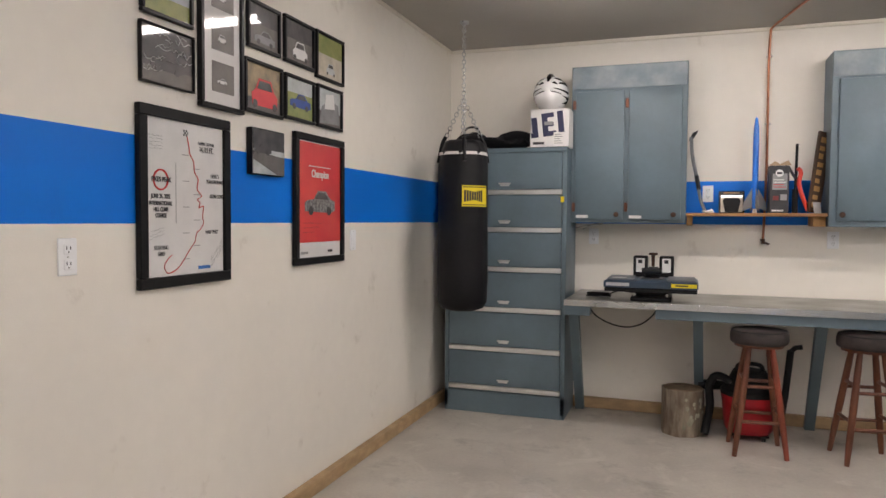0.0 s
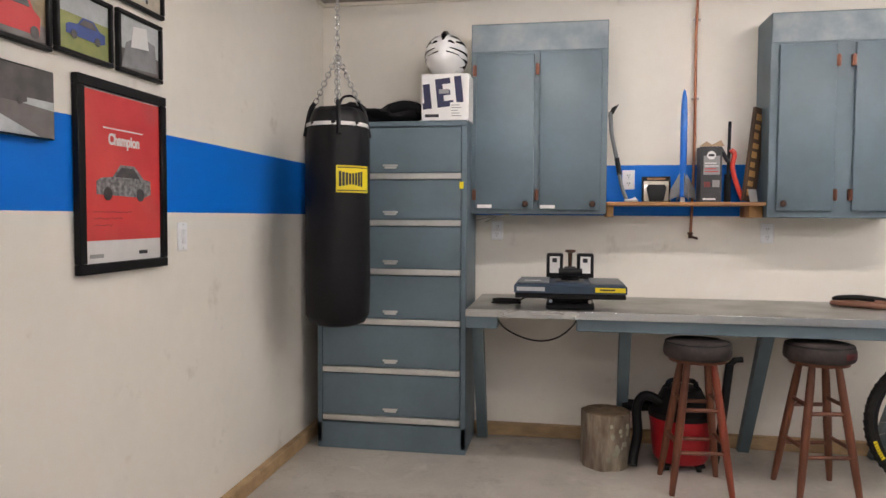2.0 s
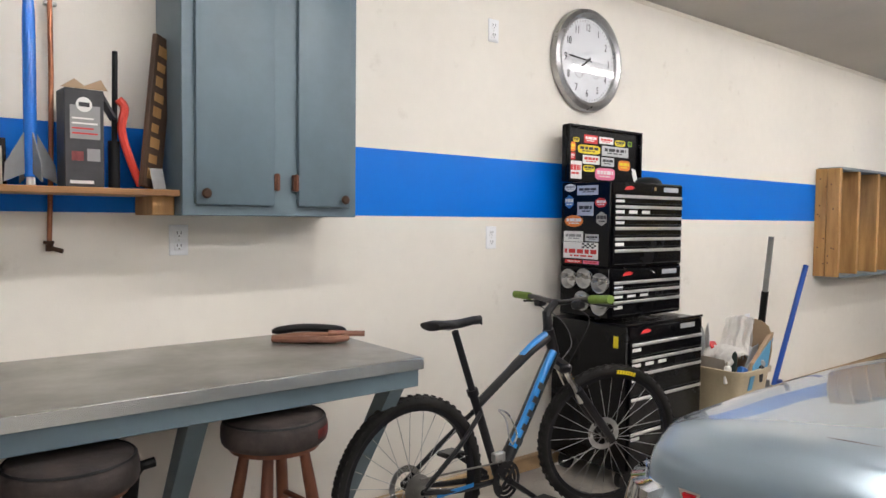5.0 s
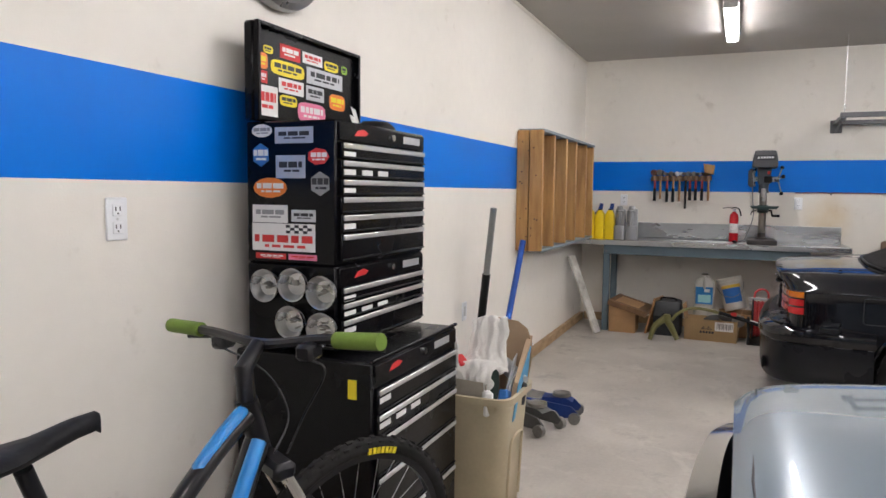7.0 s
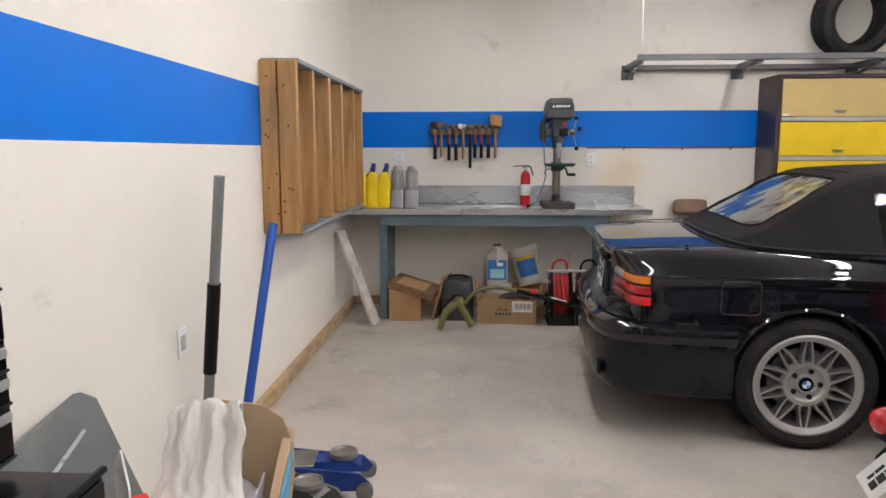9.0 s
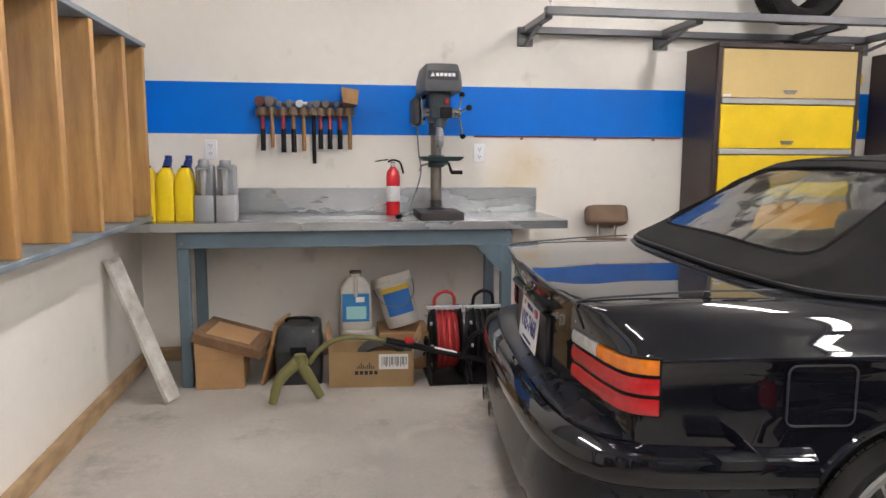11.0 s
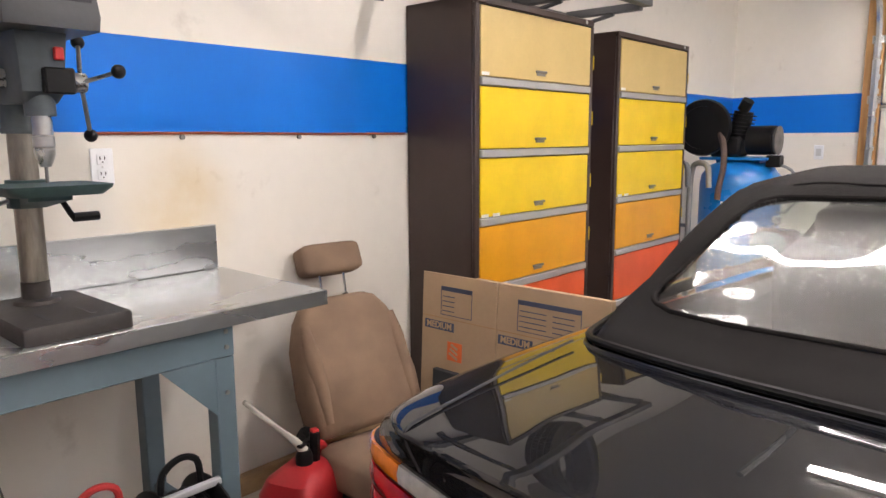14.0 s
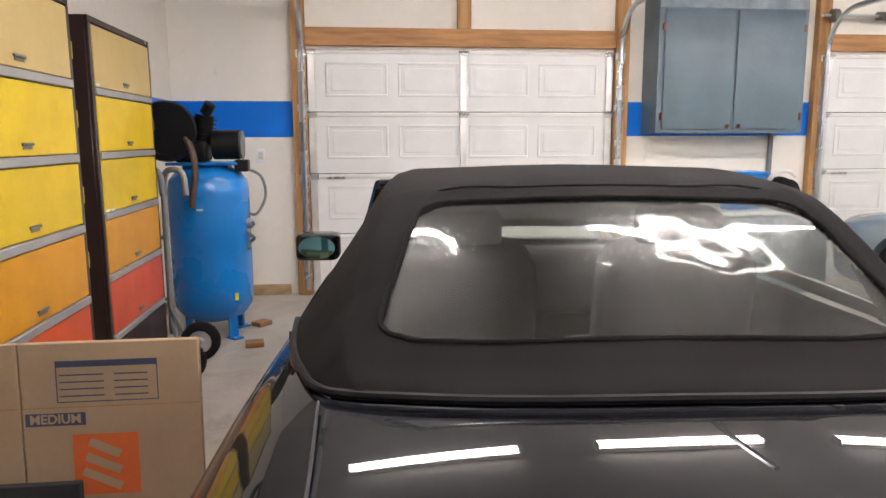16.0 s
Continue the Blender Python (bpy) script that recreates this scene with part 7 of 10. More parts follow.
lcd = thing("extension_cord", pose(0, 0, 0), "grey cord lying along the splashback", "cable")
part("cord", tube(BM(), spline([(10.40, -1.60, 0.906), (10.43, -1.3, 0.907), (10.42, -1.0, 0.906), (10.44, -0.75, 0.907), (10.38, -0.6, 0.906)], 6), 0.0045, 6), GREYPL, lcd)

FXR = mat("extinguisher_red", (0.60, 0.012, 0.02), 0.25, var=0.06, bump=0.01, coat=0.4)
fx = thing("fire_extinguisher", pose(10.30, -1.51, 0.9008), "small red fire extinguisher standing on the bench", "fire extinguisher")
part("cylinder", lathe(BM(), [(0, 0), (0.038, 0), (0.041, 0.006), (0.041, 0.235), (0.036, 0.262), (0.02, 0.282), (0.014, 0.29), (0, 0.29)], 28), FXR, fx)
part("paper_label", lathe(BM(), [(0.0415, 0.085), (0.0422, 0.086), (0.0422, 0.175), (0.0415, 0.176)], 28, None, True), PAPER, fx, "white printed label")
lp = BM()
for i in range(6):
    for k in range(14):
        if (i * 5 + k * 3) % 4:
            box(lp, 0.0424, 0.0428, -0.006, 0.005 - 0.003 * (k % 3), 0.093 + i * 0.0135, 0.0965 + i * 0.0135, m=Matrix.Rotation(2 * math.pi * k / 14, 4, "Z"))
part("label_print", lp, GREYI, fx)["kind"] = "stuff"
part("valve", cyl(BM(), (0, 0, 0.29), (0, 0, 0.318), 0.013, seg=12), BLACKP, fx)
part("gauge", cyl(BM(), (-0.012, 0, 0.303), (-0.022, 0, 0.303), 0.013, seg=14), SILVI, fx)
part("handle", tube(BM(), spline([(0, 0.03, 0.318), (0, 0, 0.33), (0, -0.04, 0.318), (0, -0.055, 0.28), (0, -0.062, 0.25)], 4), 0.006, 8), BLACKP, fx)
part("lever", box(BM(), -0.008, 0.008, -0.02, 0.06, 0.326, 0.333, 0.002, m=pose(0, 0, 0.004, -8, 0, 0)), BLACKP, fx)

HICK = wood_material("hickory", (0.46, 0.26, 0.10), (0.30, 0.16, 0.06), (9, 9, 1.2))
REDH = mat("red_handle", (0.36, 0.03, 0.03), 0.4, var=0.1, bump=0.02)
hr = thing("hammer_rack", pose(XE - 0.012, -0.70, 1.50), "row of short wooden hammer holders on the wall", "tool rack")
part("back_strip", box(BM(), -0.012, 0.010, -0.56, 0.0, -0.012, 0.03, 0.003), SHELFW, hr)
SHELFG = wood_material("grey_wood", (0.24, 0.17, 0.11), (0.15, 0.11, 0.07), (8, 8, 2))
hams = [(-0.045, 0.225, "round", DULLST, REDH, 1), (-0.10, 0.21, "round", DULLST, HICK, 0), (-0.165, 0.235, "claw", DULLST, REDH, 1), (-0.225, 0.235, "ball", DULLST, HICK, 1), (-0.285, 0.23, "soft", WHITE, HICK, 0),
        (-0.345, 0.305, "claw", DULLST, BLACKP, 0), (-0.385, 0.215, "ball", DULLST, REDH, 1), (-0.44, 0.215, "ball", DULLST, REDH, 1), (-0.50, 0.215, "claw", DULLST, REDH, 1), (-0.56, 0.22, "mallet", HICK, HICK, 0)]
for i, (dy, L, kind, hmt, gmt, grip) in enumerate(hams):
    part("holder", lathe(BM(), [(0.019, 0.0), (0.027, 0.0), (0.027, 0.045), (0.019, 0.045)], 16, Matrix.Translation((-0.055, dy, -0.005)), True), SHELFG, hr)
    names = {"round": "round-headed mallet hanging on the wall rack", "claw": "claw hammer with worn steel head", "ball": "ball-peen hammer with worn steel head", "soft": "soft-faced hammer with a white face", "mallet": "large pale wooden mallet"}
    hm2 = thing("hammer", pose(XE - 0.067, -0.70 + dy, 1.542), names[kind], "hammer", "hammers on the rack")
    g = part("handle", tube(BM(), [(0, 0, 0.0), (0, 0, -0.08), (0, 0, -0.16), (0, 0, -L - 0.03)], [0.010, 0.011, 0.013, 0.012], 10), gmt, hm2)
    if grip:
        part("rubber_grip", tube(BM(), [(0, 0, -0.13), (0, 0, -0.17), (0, 0, -L), (0, 0, -L - 0.034)], [0.014, 0.0155, 0.015, 0.0165], 10), BLACKP, g, "black rubber grip")
    h = BM()
    if kind == "mallet":
        loft(h, [[(-0.075, -0.045, 0.012), (0.03, -0.045, 0.012), (0.03, 0.04, -0.002), (-0.075, 0.04, 0.03)], [(-0.085, -0.055, 0.10), (0.035, -0.055, 0.09), (0.035, 0.05, 0.11), (-0.085, 0.05, 0.115)]])
    elif kind == "round":
        cyl(h, (-0.05, 0.012, 0.03), (0.03, -0.006, 0.03), 0.030, 0.028, seg=18)
    elif kind == "claw":
        tube(h, [(-0.055, 0.02, 0.016), (-0.02, 0.008, 0.018), (0.015, -0.006, 0.018), (0.04, -0.016, 0.0)], [0.016, 0.014, 0.013, 0.007], 10)
    else:
        tube(h, [(-0.055, 0.022, 0.018), (-0.036, 0.016, 0.018), (-0.026, 0.012, 0.018), (0.012, -0.004, 0.018), (0.036, -0.014, 0.018)], [0.022, 0.022, 0.013, 0.014, 0.019], 12)
    part("head", h, hmt if kind != "round" or i else mat("dark_red_head", (0.10, 0.035, 0.03), 0.6, var=0.2, bump=0.1), hm2)

OILY = mat("oil_yellow", (0.85, 0.62, 0.01), 0.35, var=0.04, bump=0.02)
OILG = mat("oil_silver", (0.38, 0.39, 0.40), 0.35, 0.35, var=0.06, bump=0.02)
OILB = mat("oil_blue", (0.012, 0.045, 0.26), 0.35, var=0.05, bump=0.02)


def oil_bottle(x, y, label):
    return thing("oil_bottle", pose(x, y, 0.9008, 0, 0, 90), label, "bottle", "oil bottles on the bench")


def round_shoulder_bottle(x, y, paint, cap, label, lean=0.0, rise=0.0):
    """Full-bodied bottle with domed shoulders; lean and rise draw out a slanting neck."""
    o = oil_bottle(x, y, label)
    b = BM()
    rings = [rounded(0.045, 0.058, 0.012, 0, 3), rounded(0.048, 0.060, 0.012, 0.01, 3), rounded(0.048, 0.060, 0.014, 0.15, 3), rounded(0.0475, 0.058, 0.016, 0.20, 3), rounded(0.043, 0.052, 0.018, 0.238, 3), rounded(0.034, 0.042, 0.018, 0.266, 3), rounded(0.022, 0.026, 0.014, 0.286, 3)]
    if rise:
        rings.append(rounded(0.020, 0.022, 0.014, 0.286 + rise, 3))
    loft(b, rings)
    for v in b.verts:
        v.co.x += lean * max(0.0, v.co.z - 0.20)
    part("bottle_body", b, paint, o)
    top = 0.2865 + rise
    part("cap", lathe(BM(), [(0, 0), (0.019, 0), (0.019, 0.010 + 0.2 * rise), (0.016, 0.012 + 0.2 * rise), (0, 0.012 + 0.2 * rise)], 16, Matrix.Translation((lean * (top - 0.20), 0, top))), cap, o)
    part("embossed_panel", box(BM(), -0.03, 0.03, 0.0575, 0.0612, 0.03, 0.14, 0.001), paint, o)


def handle_bottle(x, y, paint, label):
    """Square jug with a grip down its front under a wide cap."""
    o = oil_bottle(x, y, label)
    b = BM()
    loft(b, [rounded(0.050, 0.058, 0.010, 0, 3), rounded(0.052, 0.060, 0.010, 0.008, 3), rounded(0.052, 0.060, 0.012, 0.128, 3), rounded(0.048, 0.056, 0.012, 0.138, 3)])
    part("bottle_body", b, paint, o)
    part("upper_body", box(BM(), -0.050, 0.048, -0.056, 0.008, 0.134, 0.302, 0.012), paint, o)
    g = box(BM(), -0.016, 0.018, 0.022, 0.054, 0.130, 0.283, 0.008)
    box(g, -0.034, 0.034, 0.0, 0.056, 0.271, 0.293, 0.008)
    part("grip", g, paint, o)
    part("cap", lathe(BM(), [(0, 0), (0.027, 0), (0.029, 0.006), (0.028, 0.030), (0.023, 0.037), (0, 0.038)], 20, Matrix.Translation((0, 0.026, 0.2935))), paint, o)


for y in (-0.165, -0.262, -0.359):
    round_shoulder_bottle(10.08, y, OILY, BLACKP, "yellow plastic engine oil bottle with a black cap")
for y in (-0.215, -0.325):
    round_shoulder_bottle(10.21, y, OILB, OILB, "dark blue plastic oil bottle with slanting neck", -0.25, 0.045)
for x, y in ((10.08, -0.462), (10.08, -0.575), (10.22, -0.44), (10.22, -0.56)):
    handle_bottle(x, y, OILG, "silver-grey plastic oil jug with a front grip")

wr = thing("wall_conduit", pose(XE - 0.006, -2.04, 1.379), "thin red-brown cable clipped along the stripe", "cable")
part("cable", tube(BM(), [(0, 0, 0), (0, -0.4, 0.002), (0, -0.9, -0.001), (0, -1.39, 0.001)], 0.005, 6), mat("red_cable", (0.30, 0.07, 0.03), 0.5, var=0.1, bump=0.02), wr)
for y in (-0.31, -0.80, -1.2):
    part("clip", cyl(BM(), (-0.004, y, -0.012), (0.005, y, -0.012), 0.009, seg=10), DULLST, wr)

MSH = mat("shelf_grey_steel", (0.15, 0.15, 0.155), 0.42, 0.4, var=0.08, bump=0.02)
ms = thing("wall_rack_shelf", pose(XE, -2.33, 1.96), "grey steel tube shelf frame on wall brackets", "shelf")
part("rear_rail", box(BM(), -0.062, -0.012, -2.4, 0.0, 0.055, 0.095, 0.003), MSH, ms)
part("front_rail", box(BM(), -0.56, -0.51, -2.4, 0.0, 0.075, 0.118, 0.003), MSH, ms)
for y in (-0.03, -0.93, -1.85, -2.37):
    ar = part("bracket_arm", box(BM(), -0.509, -0.063, y - 0.022, y + 0.022, 0.058, 0.098, 0.003), MSH, ms)
    part("wall_plate", box(BM(), -0.0115, -0.001, y - 0.05, y + 0.05, -0.02, 0.10, 0.003), MSH, ar)
    part("brace", tube(BM(), [(-0.02, y, -0.005), (-0.35, y, 0.055)], 0.012, 6), MSH, ar)
part("hanger_wire", cyl(BM(), (-0.53, -0.03, 0.118), (-0.53, -0.03, 0.779), 0.003, seg=6), STEEL, ms)
part("turnbuckle", cyl(BM(), (-0.53, -0.03, 0.14), (-0.53, -0.03, 0.19), 0.008, seg=8), STEEL, ms)


def tyre_mesh(R, r, w, seg=56, treads=72):
    """A car tyre round z: sidewalls, shoulders and tread blocks."""
    bm = BM()
    h = w / 2
    lathe(bm, [(r, -h * 0.8), (r + 0.015, -h * 0.95), (r + 0.5 * (R - r), -h * 1.02), (R - 0.025, -h * 0.92), (R - 0.008, -h * 0.78), (R - 0.006, 0), (R - 0.008, h * 0.78), (R - 0.025, h * 0.92), (r + 0.5 * (R - r), h * 1.02), (r + 0.015, h * 0.95), (r, h * 0.8), (r + 0.02, h * 0.7), (R - 0.03, h * 0.7), (R - 0.03, -h * 0.7), (r + 0.02, -h * 0.7)], seg, None, True)
    for k in range(treads):
        a = 360 * k / treads
        for j in range(4):
            z0 = -h * 0.78 + j * h * 0.4
            box(bm, R - 0.007, R, -math.pi * R / treads * 0.8, math.pi * R / treads * 0.75, z0, z0 + h * 0.35, m=pose(0, 0, 0, 0, 0, a + (j % 2) * 180 / treads))
    return bm


sty = thing("spare_tyre", pose(10.19, -4.02, 2.377, 0, 80, 8), "loose black car tyre standing on the shelf", "tyre")
part("tyre_ring", tyre_mesh(0.305, 0.205, 0.215), RUBBER, sty, sharp=30)

BROWN = mat("brown_enamel", (0.042, 0.024, 0.020), 0.35, var=0.08, scale=4, bump=0.03)
PALE = mat("front_sand", (0.60, 0.44, 0.17), 0.4, var=0.05, bump=0.02)
YEL = mat("front_yellow", (0.80, 0.55, 0.008), 0.38, var=0.05, scale=5, bump=0.02)
AMB = mat("front_amber", (0.74, 0.33, 0.008), 0.38, var=0.05, scale=5, bump=0.02)
ORR = mat("front_orange_red", (0.72, 0.10, 0.025), 0.38, var=0.05, scale=5, bump=0.02)
STRIPG = mat("strip_grey", (0.45, 0.45, 0.45), 0.4, 0.5, var=0.05, bump=0.02)
rows5 = [1.578, 1.274, 0.979, 0.672, 0.365]
for y, x, lab in ((-3.445, 10.1, "tall brown steel cabinet with yellow-to-red flip fronts"), (-4.785, 10.165, "tall brown steel cabinet with yellow-to-orange flip fronts")):
    c = drawer_cabinet(0, 0.955, XE - x - 0.006, 1.94, rows5, None, [PALE, YEL, YEL, AMB, ORR], lab, pose(x, y, 0, 0, 0, -90), BROWN, STRIPG, plinth=0.36, knob=False)
    for z in (1.70, 1.42, 1.10, 0.82):
        part("side_hinge", box(BM(), 0.955, 0.965, -0.006, 0.02, z, z + 0.07, 0.002), YEL, c)
    for z, k in ((1.62, 1), (1.016, 2)):
        for i in range(k):
            part("paper_slip", box(BM(), 0.04 + 0.08 * i, 0.09 + 0.08 * i, -0.0095, -0.008, z, z + 0.014), PAPER, c)
    part("maker_badge", cyl(BM(), (0.88, -0.0065, 1.926), (0.88, -0.009, 1.926), 0.01, seg=10), SILVI, c)

SEATF = mat("tan_seat_cloth", (0.25, 0.165, 0.11), 0.92, var=0.1, scale=5, fine=300, bump=0.2, bump_scale=420, second=(0.19, 0.125, 0.085))
cs = thing("car_seat", pose(10.12, -2.86, 0, 0, 0, -98), "loose tan cloth car seat leaning by the wall", "car seat")


def cushion(bm, hw, hd, hh, m, n=3):
    """A padded block, softened at its edges."""
    g = bmesh.ops.create_cube(bm, size=2.0)["verts"]
    es = list({e for v in g for e in v.link_edges})
    r = bmesh.ops.bevel(bm, geom=es, offset=0.45, segments=n, profile=0.6, affect="EDGES")["verts"]
    vs = list({w for v in r for f in v.link_faces for w in f.verts})
    for v in vs:
        v.co = m @ Vector((v.co.x * hw, v.co.y * hd, v.co.z * hh))
    return bm


bk = BM()
back = Matrix.Translation((0, 0.145, 0.50)) @ pose(0, 0, 0, -25, 0, 0)
R = []
for z, hw, d in ((-0.27, 0.225, 0.05), (-0.24, 0.245, 0.075), (-0.1, 0.25, 0.08), (0.08, 0.235, 0.075), (0.18, 0.20, 0.068), (0.235, 0.165, 0.055), (0.255, 0.13, 0.03)):
    R.append([back @ Vector((x, y, z)) for x, y, _ in rounded(hw, d, 0.045, 0, 4)])
loft(bk, R)
part("backrest", bk, SEATF, cs, sharp=50)
for s in (-1, 1):
    part("side_bolster", tube(BM(), [back @ Vector((s * 0.195, -0.055, z)) for z in (-0.22, -0.1, 0.05, 0.15)], [0.025, 0.035, 0.034, 0.018], 12), SEATF, cs)
hdm = Matrix.Translation((0, 0.298, 0.878)) @ pose(0, 0, 0, -22, 0, 0)
part("headrest", cushion(BM(), 0.135, 0.05, 0.062, hdm), SEATF, cs, sharp=60)
for s in (-0.055, 0.055):
    part("headrest_post", cyl(BM(), back @ Vector((s, 0.01, 0.25)), hdm @ Vector((s, 0, -0.05)), 0.006, seg=10), CHROME, cs)
    part("post_collar", cyl(BM(), back @ Vector((s, 0.01, 0.252)), back @ Vector((s, 0.01, 0.266)), 0.012, seg=10), BLACKP, cs)
part("cushion", cushion(BM(), 0.25, 0.24, 0.075, Matrix.Translation((0, -0.20, 0.20)) @ pose(0, 0, 0, -6, 0, 0)), SEATF, cs, sharp=60)
part("recliner_cover", lathe(BM(), [(0, 0.03), (0.06, 0.028), (0.075, 0.01), (0.075, 0), (0, 0)], 20, Matrix.Translation((-0.25, 0.05, 0.24)) @ pose(0, 0, 0, 0, -90, 0)), BLACKP, cs)
part("belt_buckle", tube(BM(), [(-0.285, -0.04, 0.16), (-0.285, -0.05, 0.34)], 0.02, 8), BLACKP, cs)
part("buckle_button", box(BM(), -0.298, -0.272, -0.062, -0.038, 0.341, 0.352, 0.002), REDI, cs)
for s in (-0.2, 0.2):
    part("seat_rail", box(BM(), s - 0.02, s + 0.02, -0.42, 0.06, 0, 0.05, 0.004), DULLST, cs)
    part("rail_riser", box(BM(), s - 0.015, s + 0.015, -0.36, 0.02, 0.0505, 0.135, 0.004), BLACKP, cs)

cbx = thing("folded_carton", pose(10.395, -3.40, 0, -3, 0, 180), "large flattened brown moving carton, standing", "cardboard box")
# axes: x runs west along the face, y away from the viewer
DBLUE = mat("carton_blue_ink", (0.06, 0.075, 0.13), 0.7, var=0.1, bump=0)
COR = mat("carton_orange", (0.78, 0.16, 0.04), 0.7, var=0.06, bump=0)
for x0, x1 in ((0, 0.428), (0.432, 0.962)):
    pn = part("carton_panel", box(BM(), x0, x1, 0.0, 0.03, 0.0, 0.758, 0.003), CARD, cbx)
    xm = (x0 + x1) / 2
    part("crease", box(BM(), x0 + 0.004, x1 - 0.004, -0.0012, 0.0, 0.555, 0.559), CARD2, pn)
    wdt = 0.10 if x0 == 0 else 0.16
    part("table_head", box(BM(), xm - wdt, xm + wdt - 0.02, -0.0016, 0.0, 0.683, 0.703), DBLUE, pn)
    tl = BM()
    for i in range(4):
        box(tl, xm - wdt + 0.01, xm - 0.02, -0.0014, 0, 0.59 + i * 0.022, 0.594 + i * 0.022)
        if x0:
            box(tl, xm + 0.01, xm + wdt - 0.05, -0.0014, 0, 0.59 + i * 0.022, 0.594 + i * 0.022)
    for q in ((xm - wdt, xm + wdt - 0.02, 0.572, 0.575), (xm - wdt, xm - wdt + 0.003, 0.575, 0.683), (xm + wdt - 0.023, xm + wdt - 0.02, 0.575, 0.683)):
        box(tl, q[0], q[1], -0.0014, 0, q[2], q[3])
    part("printed_table", tl, DBLUE, pn)["kind"] = "stuff"
    bx = x0 + (0.02 if x0 == 0 else 0.01)
    part("size_bar", box(BM(), bx, bx + 0.175, -0.0016, 0, 0.500, 0.540), DBLUE, pn)
    lettering("size_word", "MEDIUM", 0.040, CARD, pn, Matrix.Translation((bx + 0.0875, -0.0018, 0.52)) @ pose(0, 0, 0, 90, 0, 0), wide=1.0, bold=0.001)
    lx, ls, lz = (0.16, 0.085, 0.37) if x0 == 0 else (0.575, 0.195, 0.275)
    part("square_logo", box(BM(), lx, lx + ls, -0.0016, 0, lz, lz + ls), COR, pn, "orange square logo")
    for i in range(3):
        lb = box(BM(), lx + ls * (0.12 + 0.05 * i), lx + ls * (0.62 + 0.12 * i), -0.0022, -0.0017, lz + ls * (0.66 - 0.24 * i), lz + ls * (0.80 - 0.24 * i), m=Matrix.Translation((lx + ls / 2, 0, lz + ls / 2)) @ Matrix.Rotation(0.45, 4, "Y") @ Matrix.Translation((-lx - ls / 2, 0, -lz - ls / 2)))
        part("logo_bar", lb, CARD, pn)
    if x0:
        part("note_line", box(BM(), 0.575, 0.73, -0.0014, 0, 0.235, 0.245), DBLUE, pn)
        part("note_line", box(BM(), 0.575, 0.70, -0.0014, 0, 0.205, 0.215), DBLUE, pn)
part("dark_band", box(BM(), 0.10, 0.60, -0.03, -0.002, 0.0, 0.325, 0.003), mat("charcoal_card", (0.035, 0.036, 0.04), 0.75, var=0.08, bump=0.02), cbx, "charcoal printed lower flap")

# ---- under the east bench ----
c1 = thing("open_carton", pose(9.87, -0.41, 0), "small orange-brown open cardboard carton", "cardboard box")
part("carton_box", box(BM(), 0, 0.26, -0.255, 0, 0, 0.165, 0.003), CARD2, c1)
part("carton_flap", box(BM(), -0.006, 0.0, -0.255, 0.0, 0.165, 0.262, 0.002), CARD2, c1)
part("rear_flap", box(BM(), 0.0, 0.26, -0.004, 0.002, 0.1655, 0.25, 0.002), CARD2, c1)
c2 = thing("flat_carton", pose(9.90, -0.42, 0.265, 14, -5, -12), "flat brown carton lying tilted on boxes", "cardboard box")
part("carton_box", box(BM(), -0.04, 0.26, -0.36, 0.02, 0, 0.055, 0.004), mat("dirty_card", (0.22, 0.125, 0.06), 0.85, var=0.2, scale=7, second=(0.12, 0.07, 0.04), bump=0.08), c2)
part("lid_dirt", box(BM(), 0.0, 0.20, -0.28, -0.04, 0.055, 0.058, 0.001), CARD2, c2)
c3 = thing("brown_board", pose(9.90, -0.69, 0, 0, 0, 0), "dusty brown board leaning against a carton", "board")
part("board_slab", box(BM(), 0, 0.26, -0.02, 0.0, 0.0, 0.36, 0.004, m=pose(0, -0.055, 0.006, 14, 0, -12)), SHELFW, c3)
tbx = thing("tool_box", pose(9.885, -0.83, 0) @ Matrix.Diagonal((1, 1, 0.87, 1)), "dusty black plastic tool box", "tool box")
tm = BM()
loft(tm, [[(x, y, z) for x, y, _ in rounded(0.135, 0.125, 0.02, 0, 3)] for z in (0.0,)] + [[(x * k, y * k, z) for x, y, _ in rounded(0.135, 0.125, 0.02, 0, 3)] for k, z in ((1.02, 0.20), (1.04, 0.205), (1.04, 0.225), (1.02, 0.23), (0.95, 0.36), (0.85, 0.375))])
for v in tm.verts:
    v.co += Vector((0.14, -0.125, 0))
DUSTB = mat("dusty_black_plastic", (0.035, 0.036, 0.038), 0.6, var=0.2, scale=8, bump=0.05)
part("box_shell", tm, DUSTB, tbx)
part("carry_handle", tube(BM(), spline([(0.14, -0.20, 0.37), (0.14, -0.18, 0.398), (0.14, -0.07, 0.398), (0.14, -0.05, 0.37)], 4), 0.010, 8), BLACKP, tbx)
part("latch", box(BM(), -0.006, 0.0, -0.17, -0.08, 0.19, 0.25, 0.003), BLACKP, tbx)
cz = thing("printed_carton", pose(9.815, -1.12, 0, 0, 0, -4), "open low brown carton with dark logo and shipping label", "cardboard box")
TANC = mat("tan_card", (0.40, 0.265, 0.13), 0.8, var=0.08, scale=5, bump=0.04)
part("carton_base", box(BM(), 0, 0.24, -0.46, 0, 0, 0.006), TANC, cz)
for x0, x1, y0, y1 in ((0, 0.005, -0.46, 0), (0.235, 0.24, -0.46, 0), (0.005, 0.235, -0.46, -0.455), (0.005, 0.235, -0.005, 0)):
    part("carton_side", box(BM(), x0, x1, y0, y1, 0.006, 0.198), TANC, cz)
